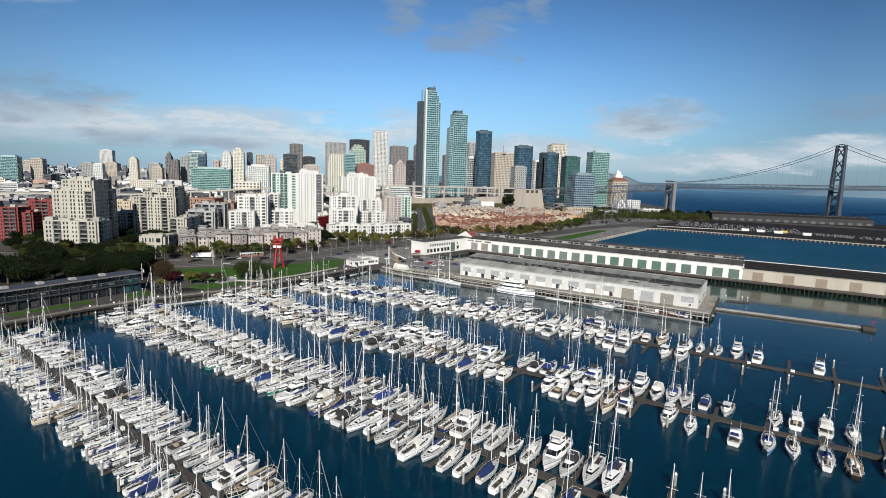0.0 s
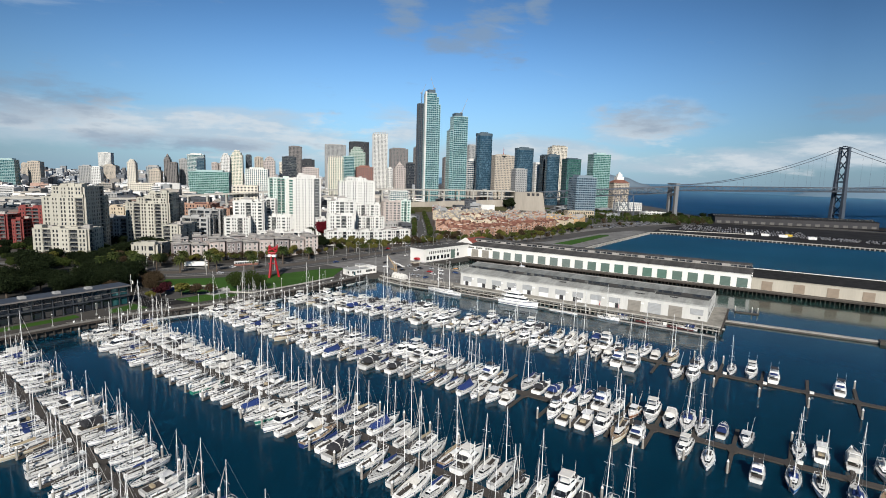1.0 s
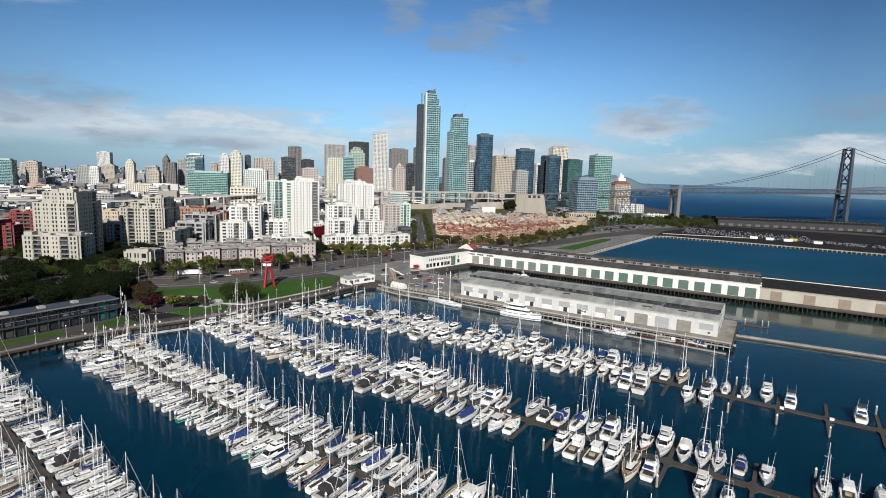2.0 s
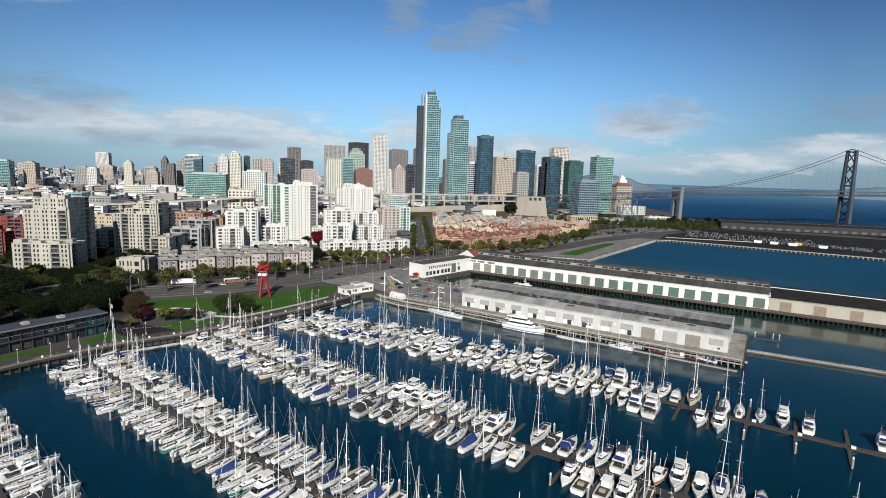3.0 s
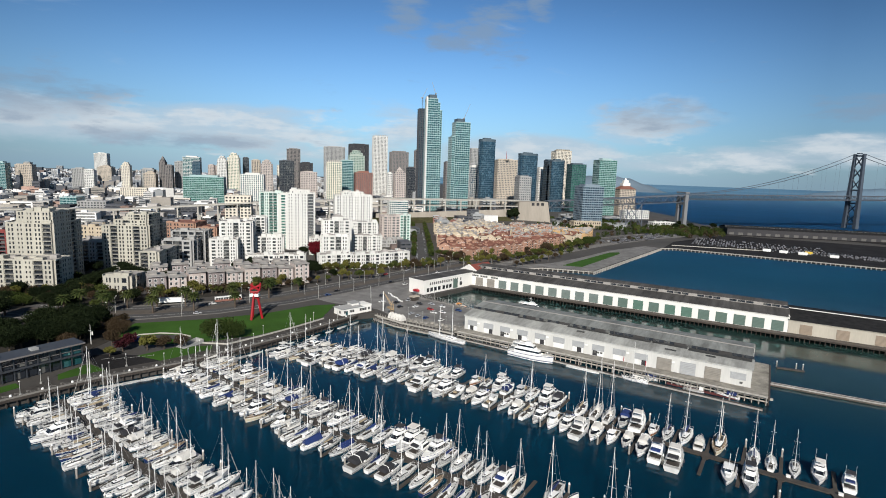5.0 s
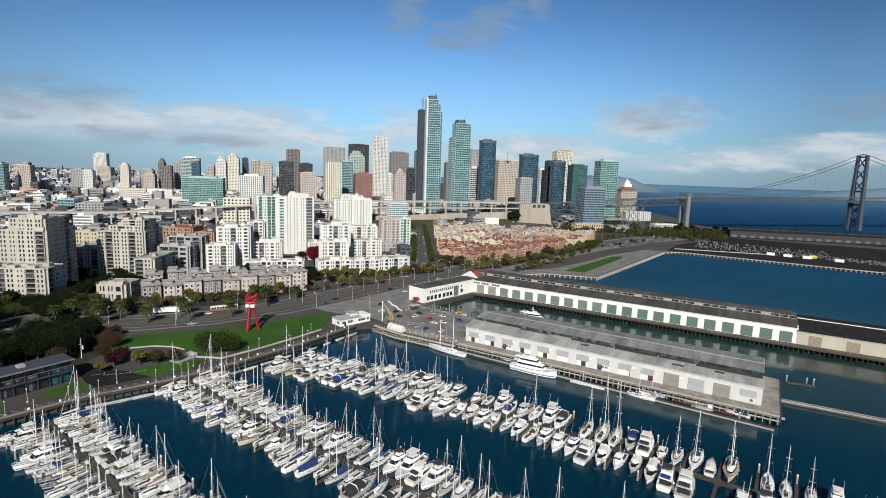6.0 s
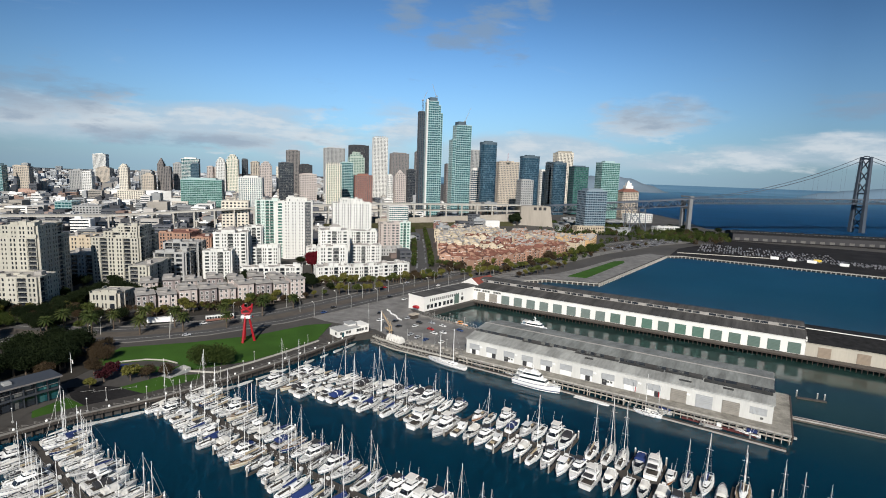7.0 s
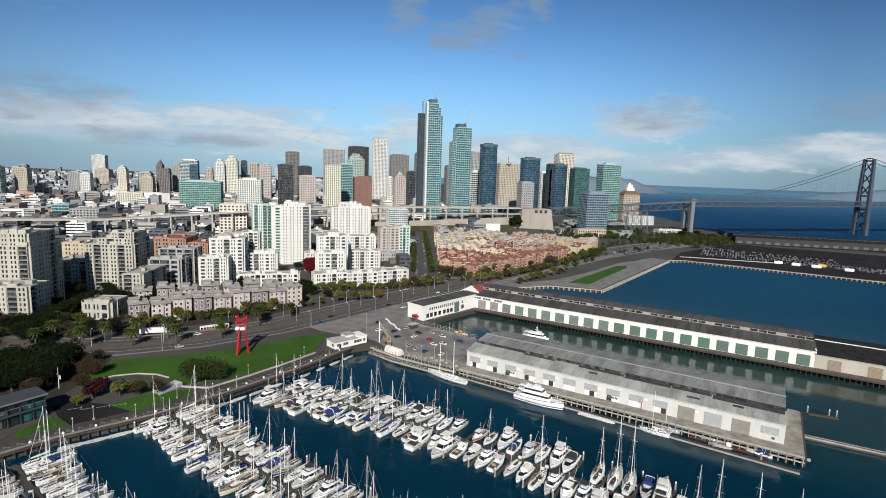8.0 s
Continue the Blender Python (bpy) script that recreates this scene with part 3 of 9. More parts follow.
# lawns
for pts in ([(-302, 199), (-291, 180), (-262, 183), (-246, 199), (-233, 222), (-230, 240), (-229, 266), (-243, 294), (-253, 283), (-262, 252), (-280, 224)],
            [(-263, 94), (-256, 94), (-254.8, 117), (-255.6, 126.4), (-261, 127)], [(-257.5, 140), (-251, 137), (-247, 153), (-260, 153.2)], [(-253, 170), (-238, 172), (-231, 192), (-238, 198), (-250, 186)],
            [(-166, 543), (-148, 546), (-142, 600), (-135, 668), (-138, 680), (-147, 670), (-156, 610)]):
    bm = bmesh.new()
    bm_prism(bm, pts, 3.0, 3.16)
    single("lawn", bm, GRASS, "bright green mown park lawn by the promenade", "lawn", "structure")

# promenade along the quay with its paler paved edge and timber fender
QUAY = [(-254, 60), (-249, 118), (-243, 146), (-231.5, 174), (-225.5, 204), (-220.5, 240), (-218.5, 282)]
tagged(new("pavement", mesh_of("pavement", strip([(x - 2.2, y) for x, y in QUAY], 4.0, 3.0, 3.2), SETTS)), "pale basket-weave paved promenade along the quay", "promenade", "", "structure")
tagged(new("trim", mesh_of("trim", strip([(x + 1.9, y) for x, y in QUAY], 0.22, 2.9, 3.6), PAVER)), "low pale concrete quay parapet", "parapet", "", "structure")

def pile_mesh(r=0.22, h=4.2):
    bm = bmesh.new()
    bm_tube(bm, (0, 0, -1.2), (0, 0, h - 1.2), r * 1.05, r, 7)
    return mesh_of("pile", bm, TIMBER)


short_pile = pile_mesh()


def fender_row(name, pts, gap, label, mat=TIMBER, joined=False):
    """A timber wharf edge on piles."""
    w = thing(name, Matrix(), label, "wharf")
    part("edge_beam", strip(pts, 0.5, 2.2, 2.95), mat, w)
    row = bmesh.new()
    for a, b in zip(pts, pts[1:]):
        a, b = Vector(a), Vector(b)
        n = max(1, int((b - a).length / gap))
        for i in range(n):
            p = a.lerp(b, i / n)
            if joined:
                bm_tube(row, (p.x, p.y, -1.2), (p.x, p.y, 3.0), 0.6 if mat is CONCRETE and gap > 3 else 0.24, 0.6 if mat is CONCRETE and gap > 3 else 0.22, 6)
            else:
                piece("pile", short_pile, w, pose(p.x, p.y, 0))
    if joined:
        part("pile_row", row, CONCRETE if gap > 3 else TIMBER, w)["kind"] = "stuff"
    else:
        row.free()
    return w


fender_row("timber_wharf", [(x + 2.7, y) for x, y in QUAY], 3.0, "dark timber quay edge standing on piles")
fender_row("timber_wharf", [(-214.5, 469), (-178, 517.5), (-132, 528.5), (-100.5, 762), (-84, 774), (60, 764), (240, 752)], 4.4, "pale concrete wharf edge standing on dark piles", CONCRETE, True)


# ---------------------------------------------------------------- pier sheds
def shed(name, m, length, depth, eave, label, wall, roof, door_mat, doors, door_w, door_h, clerestory=True, base=3.4, band=None, front=0.34, upper=None):
    """A long pier shed: front wall with roller doors, low roof with a raised glazed strip."""
    s = thing(name, m, label, "pier shed")
    bm = bmesh.new()
    bm_box(bm, 0, 0, base, length, depth, eave)
    part("wall", bm, wall, s)
    k, kb = depth * front, depth * 0.34
    up = (2.1 if band else 3.0) if clerestory else 0.05
    bm = bmesh.new()
    prof = [(-0.5, eave - 0.1), (-0.5, eave + 0.25), (k, eave + 1.7), (k, eave + 1.35)]
    bm_loft(bm, [[(x, y, z) for y, z in prof] for x in (-0.5, length + 0.5)])
    part("lower_roof", bm, roof, s)
    bm = bmesh.new()
    prof = [(k, eave + 1.2), (k, eave + 1.7 + up * 0.6), (depth / 2, eave + 2.6 + up * 0.6), (depth - kb, eave + 1.7 + up * 0.6), (depth + 0.5, eave + 0.2), (depth + 0.5, eave - 0.1)]
    bm_loft(bm, [[(x, y, z) for y, z in prof] for x in (0.3, length - 0.3)])
    part("upper_roof", bm, upper or roof, s)
    if clerestory:
        bm = bmesh.new()
        n = int(length / 4.6)
        bm_box(bm, 0.4, k - 0.1, eave + 1.75, length - 0.4, k - 0.02, eave + 1.7 + up * 0.6 + 0.1)
        part("clerestory", bm, band or PALEROOF, s)
        bm = bmesh.new()
        bm_box(bm, 0, 0, 0, 4.0, 0.06, 1.3)
        pane = mesh_of("pane", bm, G_DARK)
        for i in range(n):
            if i % 4 != 3:
                piece("pane", pane, s, Matrix.Translation((0.8 + i * length / n, k - 0.18, eave + (1.75 if band else 2.1))))
    if doors:
        bm = bmesh.new()
        prof = [(0.1, 0.0)]
        for i in range(18):
            prof.append((-0.05 - 0.06 * (i % 2), i * door_h / 17))
        prof.append((0.1, door_h))
        bm_loft(bm, [[(x, y, z) for y, z in prof] for x in (0, door_w)])
        dm = mesh_of("roller_door", bm, door_mat)
        step = length / doors
        for i in range(doors):
            piece("roller_door", dm, s, Matrix.Translation(((i + 0.5) * step - door_w / 2, -0.06, base + 0.2)))
    bm = bmesh.new()
    bm_box(bm, -0.1, -0.35, eave - 0.45, length + 0.1, -0.02, eave - 0.12)
    part("eave_trim", bm, wall, s)
    return s


P40 = pose(-149.3, 293.2, 0, 0, 0, -2.9)
P40_LEN = 139.5
s = shed("pier_shed", P40, P40_LEN, 42, 11.4, "long grey-white pier shed with weathered grey roof and roller doors", SHEDWALL, SHEDROOF, GREYDOOR, 0, 6.2, 5.4, band=GLOOM, front=0.235, upper=UPPERROOF)


def ribbed_door(w, h, mat):
    bm = bmesh.new()
    prof = [(0.1, 0.0)] + [(-0.05 - 0.06 * (i % 2), i * h / 15) for i in range(16)] + [(0.1, h)]
    bm_loft(bm, [[(x, y, z) for y, z in prof] for x in (0, w)])
    return mesh_of("roller_door", bm, mat)


def flat_panel(name, x0, x1, h, mat, out=0.12):
    bm = bmesh.new()
    bm_box(bm, x0, -out, 0, x1, 0.04, h)
    return mesh_of(name, bm, mat)


half_door, full_grey, full_taupe = ribbed_door(6.0, 2.9, GREYDOOR), ribbed_door(6.4, 5.6, GREYDOOR), ribbed_door(6.4, 5.6, TAUPEDOOR)
# doorway: black panel on the wall in place of a dark, unlit inside
lower_white, doorway = flat_panel("white_hatch", 0.3, 5.7, 2.4, WHITECAP), flat_panel("open_doorway", 0.2, 2.4, 2.5, BLACK, 0.16)
small_sash = flat_panel("window", 0, 1.1, 0.9, G_DARK, 0.18)
red_post = flat_panel("red_door_post", 0, 0.35, 2.4, REDPAINT, 0.2)
bay = P40_LEN / 14
for i in range(14):
    x = (i + 0.5) * bay - 3.0
    if i in (10, 11, 12):
        piece("roller_door", full_grey if i == 11 else full_taupe, s, Matrix.Translation((x, -0.06, 3.45)))
        continue
    piece("roller_door", half_door, s, Matrix.Translation((x, -0.06, 6.1)))
    if i == 13:
        piece("window", small_sash, s, Matrix.Translation((x + 3.8, 0, 4.4)))
        continue
    piece("white_hatch", lower_white, s, Matrix.Translation((x, 0, 3.65)))
    if i in (0, 1, 2, 3, 4, 6, 7, 9):
        piece("open_doorway", doorway, s, Matrix.Translation((x + (1.4, 3.2, 0.2, 0.4, 2.8, 0, 2.4, 0.2, 0, 3.2)[i], 0, 3.6)))
    if i in (2, 7):
        for k in (0.9, 2.6, 4.1):
            piece("window", small_sash, s, Matrix.Translation((x + k, 0, 4.9)))
    if i in (8, 9):
        piece("red_door_post", red_post, s, Matrix.Translation((x + 5.2, 0, 3.65)))
for i in range(6):
    bm = bmesh.new()
    bm_box(bm, 8 + i * 20, -0.2, 7.6, 9.4 + i * 20, -0.02, 8.4)
    part("wall_sign", bm, WHITECAP, s)
for u in (2.5, 5.0, 10.5, 14, 19):
    bm = bmesh.new()
    bm_box(bm, P40_LEN, u * 1.7, 5.0, P40_LEN + 0.08, u * 1.7 + 2.2, 6.5)
    part("end_window", bm, G_DARK, s)
bm = bmesh.new()
bm_box(bm, 0.2, 20.5, 14.9, P40_LEN - 0.2, 21.4, 15.4)
part("ridge_cap", bm, PALEROOF, s)
bm = bmesh.new()
for i in range(int(P40_LEN / 1.75)):
    x = i * 1.75 + 0.4
    for ya, za, yb, zb in ((-0.45, 11.66, 9.7, 13.1),):
        bm_loft(bm, [[(x, y_, z_ - 0.05), (x + 0.16, y_, z_ - 0.05), (x + 0.16, y_, z_ + 0.07), (x, y_, z_ + 0.07)] for y_, z_ in ((ya, za), (yb, zb))])
part("roof_seam", bm, SHEDROOF, s)["kind"] = "stuff"
for x0, x1, y0, y1 in ((56, 77, 8.0, 9.6), (77.5, 97, 7.4, 9.6), (97.5, 113, 7.9, 9.6), (113.5, 139, 6.6, 9.6), (28, 44, 8.4, 9.6), (62, 66, 4.5, 6.0), (104, 109, 3.0, 4.4), (121, 125, 4.0, 5.6)):
    bm = bmesh.new()
    bm_loft(bm, [[(x0, y_, z_), (x1, y_, z_), (x1 - 0.7, y_, z_ + 0.06), (x0 + 0.7, y_, z_ + 0.06)] for y_, z_ in ((y0, 11.74 + (y0 + 0.5) * 0.14), (y1, 11.74 + (y1 + 0.5) * 0.14))])
    part("roof_patch", bm, DARKPATCH, s, "dark tar patch on the roof")
bm = bmesh.new()
bm_prism(bm, [(-34, -7.0), (146, -7.0), (146, 40), (-3, 40), (-3, 1), (-34, 1)], 2.7, 3.3)
single("pier_deck", bm, PALEAPRON, "broad worn pier deck under the grey shed", "pier", "structure", P40)
w = fender_row("timber_wharf", [(-184, 287.4), (-149.6, 287.0), (-2.0, 279.6)], 2.6, "pale timber fender wall on piles before the grey pier shed", CONCRETE, True)
bm = bmesh.new()
bm_box(bm, 0, -7.75, 3.2, 146, -7.3, 3.9)
bm_box(bm, 0, -7.7, 1.3, 146, -7.35, 1.75)
ob = part("fender_beam", bm, CONCRETE, w)
ob.matrix_world = P40
bm = bmesh.new()
for i in range(58):
    bm_box(bm, i * 2.55, -7.95, -0.6, i * 2.55 + 0.34, -7.6, 4.0)
ob = part("fender_post", bm, PILE, w)
ob.matrix_world = P40
ob["kind"] = "stuff"
fender_row("timber_wharf", [(-3.6, 279.0), (-1.1, 326)], 2.6, "dark timber pier end standing on piles")

P38 = pose(-208, 404, 0, 0, 0, -1.9)
s = shed("pier_shed", P38, 219, 44, 12.8, "long white pier shed with green roller doors and dark roof", WHITEWALL, DARKROOF, GREENDOOR, 0, 6.4, 6.2)
DOORS38 = [ribbed_door(6.3, 6.2, m_) for m_ in (TAUPEDOOR, GREYGREEN, GREENDOOR, BRIGHTGREEN)]
for i in range(21):
    piece("roller_door", DOORS38[0 if i < 2 else 1 if i < 10 else 3 if i in (12, 14, 15) else 2], s, Matrix.Translation((16.2 + i * 9.88 - 3.15, -0.06, 3.6)))
upper_sash = flat_panel("upper_window", 0, 1.8, 1.3, G_DARK, 0.14)
for u in (9.4, 17.0, 26.0):
    for j in range(3):
        piece("upper_window", upper_sash, s, Matrix.Translation((u + j * 2.1, 0, 10.4)))
s = shed("pier_shed", pose(11, 396.8, 0, 0, 0, -1.9), 260, 44, 11.2, "long tan pier shed with brown roller doors and black roof", TANWALL, BLACKROOF, TANDOOR, 15, 6.0, 5.6, clerestory=False)
bm = bmesh.new()
bm_box(bm, 0.2, 21.5, 13.8, 259.8, 22.3, 14.15)
bm_box(bm, -0.4, -0.4, 11.2, 0.3, 22, 13.4)
part("ridge_cap", bm, WHITEWALL, s)
bm = bmesh.new()
bm_prism(bm, [(-13, -4.2), (480, -4.2), (480, 52), (-13, 52)], 2.7, 3.3)
single("pier_deck", bm, APRON, "worn pier deck under the white and tan sheds", "pier", "structure", P38)
fender_row("timber_wharf", [(-219, 399.9), (-60, 394.6), (60, 390.6), (200, 386)], 2.4, "dark timber pier edge on closely set piles", TIMBER, True)

# white headhouse on the boulevard, with its canopy and gabled part
HEAD = pose(-210.8, 351.1, 0, 0, 0, 76.3)
hh = thing("headhouse", HEAD, "white two-storey pier headhouse with dark windows", "building")
bm = bmesh.new()
bm_box(bm, 0, 0, 3.1, 92, 15, 12.4)
part("wall", bm, WHITEWALL, hh)
bm = bmesh.new()
bm_box(bm, -0.3, -0.3, 12.4, 92.3, 15.3, 13.2)
part("parapet", bm, WHITEWALL, hh)
bm = bmesh.new()
bm_box(bm, 0.4, 0.4, 13.2, 91.6, 14.6, 13.26)
part("roof", bm, DARKROOF, hh)
bm = bmesh.new()
bm_box(bm, 0, 0, 0, 1.0, 0.1, 1.9)
up_w = mesh_of("window", bm, G_DARK)
bm = bmesh.new()
bm_box(bm, 0, 0, 0, 2.6, 0.1, 2.8)
lo_w = mesh_of("window", bm, G_DARK)
for i in range(15):
    piece("window", up_w, hh, Matrix.Translation((6 + i * 2.1, -0.13, 9.3)))
for i, u in enumerate((3.0, 6.6, 10.6, 14.8, 19.6, 23.4, 27.0)):
    piece("window", lo_w, hh, Matrix.Translation((u, -0.13, 4.6)))
piece("window", up_w, hh, Matrix.Translation((39.5, -0.13, 9.0)))
piece("window", lo_w, hh, Matrix.Translation((39.0, -0.13, 5.0)))
bm = bmesh.new()
bm_box(bm, 31.5, -0.2, 3.6, 36.5, -0.02, 10.6)
part("door", bm, GREENDOOR, hh, "tall green roller door")
bm = bmesh.new()
bm_loft(bm, [[(x, y, z) for y, z in ((-1, 12.6), (8, 17.5), (17, 12.6))] for x in (60, 84)])
part("gable_roof", bm, REDROOF, hh, "dark red gable roof")
bm = bmesh.new()
bm_loft(bm, [[(x, y, z) for y, z in ((-1.5, 12.5), (8, 17.9), (17.5, 12.5), (17.5, 11.5), (-1.5, 11.5))] for x in (58.5, 60)])
part("gable_wall", bm, WHITEWALL, hh)
bm = bmesh.new()
bm_loft(bm, [[(x, y, z) for y, z in ((4, 4.9), (4.6, 6.2), (6.5, 6.6), (8.4, 6.2), (9, 4.9))] for x in (-2.2, -0.02)])
part("awning", bm, REDPAINT, hh, "small bright red entrance awning")

# long shed and car parks on the farther piers, cloud shade in their colours
s = shed("pier_shed", pose(-30, 1036, 0, 0, 0, 17), 250, 46, 14, "long dark grey pier shed with pale doors far along the shore", BLACK, BLACKROOF, FARDOOR, 18, 7, 4, band=GLOOM)
bm = bmesh.new()
bm_prism(bm, [(-8, -10), (320, -10), (320, 56), (-8, 56)], 1.6, 3.3)
single("pier_deck", bm, SHADETOP, "asphalt deck of the far pier", "pier", "structure", pose(-30, 1036, 0, 0, 0, 17))
bm = bmesh.new()
bm_prism(bm, [(-98, 768), (-84, 778), (418, 744), (418, 1000), (250, 1030), (-30, 1020), (-95, 850)], 3.0, 3.1)
single("pavement", bm, SHADETOP, "wide open asphalt pier used as car park", "car park", "structure")
bm = bmesh.new()
bm_box(bm, 0, 0, 3.1, 110, 0.6, 4.0)
single("barrier", bm, CONCRETE, "low pale barrier along the open pier", "barrier", "", pose(-92, 800, 0, 0, 0, 15))
for x, y, L_, a in ((14, 826, 9, 4), (32, 824, 9, -6), (52, 822, 10, -2), (84, 818, 9, -3), (60, 834, 8, 0)):
    bm = bmesh.new()
    bm_box(bm, 0, 0, 3.6, L_, 2.6, 6.4)
    bm_box(bm, 0.4, 0.2, 3.1, L_ - 0.4, 2.4, 3.7)
    single("container", bm, WHITECAP if L_ > 8.5 else YELLOW, "white trailer standing on the open pier" if L_ > 8.5 else "yellow trailer standing on the open pier", "trailer", "", pose(x, y, 0, 0, 0, a))

# the low breakwater walkway and a mooring pontoon off the pier end
bw = thing("breakwater", pose(-1.5, 305, 0, 0, 0, 0.6), "long low pale timber breakwater with walkway", "breakwater")
bm = bmesh.new()
bm_box(bm, -3, -0.8, -0.6, 62, 0.8, 1.1)
part("wall", bm, APRON, bw)
bm = bmesh.new()
for sy in (-0.95, 0.8):
    bm_box(bm, -3, sy, 0.7, 62, sy + 0.2, 1.3)
part("rail", bm, PALEROOF, bw)
bm = bmesh.new()
bm_box(bm, 62, -2.2, -0.6, 67, 2.2, 1.7)
part("end_platform", bm, DOCKWOOD, bw)
bm = bmesh.new()
bm_tube(bm, (66, 0, 1.7), (66, 0, 4.6), 0.1, 0.08)
bm_box(bm, 65.6, -0.1, 3.6, 66.4, 0.1, 4.7)
part("marker", bm, REDPAINT, bw, "red channel marker on a post")


# ---------------------------------------------------------------- buildings
def block(parent, u, v, w, d, z0, h, style, wall, glass, fl=3.3, bay=3.6, pieces=None, roof=None):
    """One wing: a glazed core, floor slabs and piers that stand proud of it, a roof with its small plant."""
    bm = bmesh.new()
    bm_box(bm, u + 0.3, v + 0.3, z0, u + w - 0.3, v + d - 0.3, z0 + h - 0.3)
    part("glazing", bm, glass, parent)
    nf = max(1, round(h / fl))
    fh = h / nf
    sill = {"glass": 0.26, "ribbed": 0.30, "punched": 0.44, "bands": 0.40, "piers": 0.30}[style]
    pw = {"glass": 0.08, "ribbed": 0.5, "punched": 0.46, "bands": 0.14, "piers": 0.58}[style]
    out = 0.0 if style in ("ribbed", "piers") else 0.12
    bm = bmesh.new()
    for i in range(nf + 1):
        a = z0 + i * fh - fh * sill * 0.5
        b = z0 + i * fh + fh * sill * 0.5
        a, b = max(a, z0), min(b, z0 + h + (0.9 if i == nf else 0))
        if i == nf:
            b = z0 + h + 0.9
        bm_box(bm, u - out, v - out, a, u + w + out, v + d + out, b)
    part("floor_band", bm, wall, parent)["kind"] = "stuff"
    bm = bmesh.new()
    o2 = 0.16 if style in ("ribbed", "piers") else 0.06
    for n, size, along in ((max(1, round(w / bay)), w, 0), (max(1, round(d / bay)), d, 1)):
        st = size / n
        for i in range(n + 1):
            c0, c1 = i * st - st * pw / 2, i * st + st * pw / 2
            c0, c1 = max(c0, -0.03), min(c1, size + 0.03)
            for face in (0, 1):
                if along == 0:
                    y0 = v - o2 if face == 0 else v + d - 0.32
                    bm_box(bm, u + c0, y0, z0, u + c1, y0 + 0.32 + o2, z0 + h)
                else:
                    x0 = u - o2 if face == 0 else u + w - 0.32
                    bm_box(bm, x0, v + c0, z0, x0 + 0.32 + o2, v + c1, z0 + h)
    part("pier", bm, wall, parent)["kind"] = "stuff"
    bm = bmesh.new()
    bm_box(bm, u + 0.4, v + 0.4, z0 + h + 0.3, u + w - 0.4, v + d - 0.4, z0 + h + 0.5)
    for i in range(3 if w > 14 else 1):
        a, b = u + w * (0.15 + 0.25 * i), v + d * rng.uniform(0.25, 0.6)
        bm_box(bm, a, b, z0 + h + 0.5, a + rng.uniform(2, 4), b + rng.uniform(2, 4), z0 + h + rng.uniform(1.6, 3.0))
    part("roof", bm, roof or PALEROOF, parent)
    if pieces and v < 20:
        ww, wh = (w / max(1, round(w / bay))) * (1 - pw) - 0.1, fh * (1 - sill) - 0.1
        bm = bmesh.new()
        bm_box(bm, 0, 0, 0, ww, 0.08, wh)
        bm_box(bm, ww / 2 - 0.05, -0.05, 0, ww / 2 + 0.05, 0, wh)
        me = mesh_of("window", bm, pieces)
        n = max(1, round(w / bay))
        st = w / n
        for i in range(n):
            for j in range(nf):
                piece("window", me, parent, Matrix.Translation((u + i * st + st * pw / 2 + 0.05, v + 0.16, z0 + j * fh + fh * sill / 2 + 0.05)))
    return fh


def city_pose(x, y, turn=CITY):
    return Matrix.Translation((x, y, 0)) @ Matrix.Rotation(turn, 4, "Z")


TOWERS = []


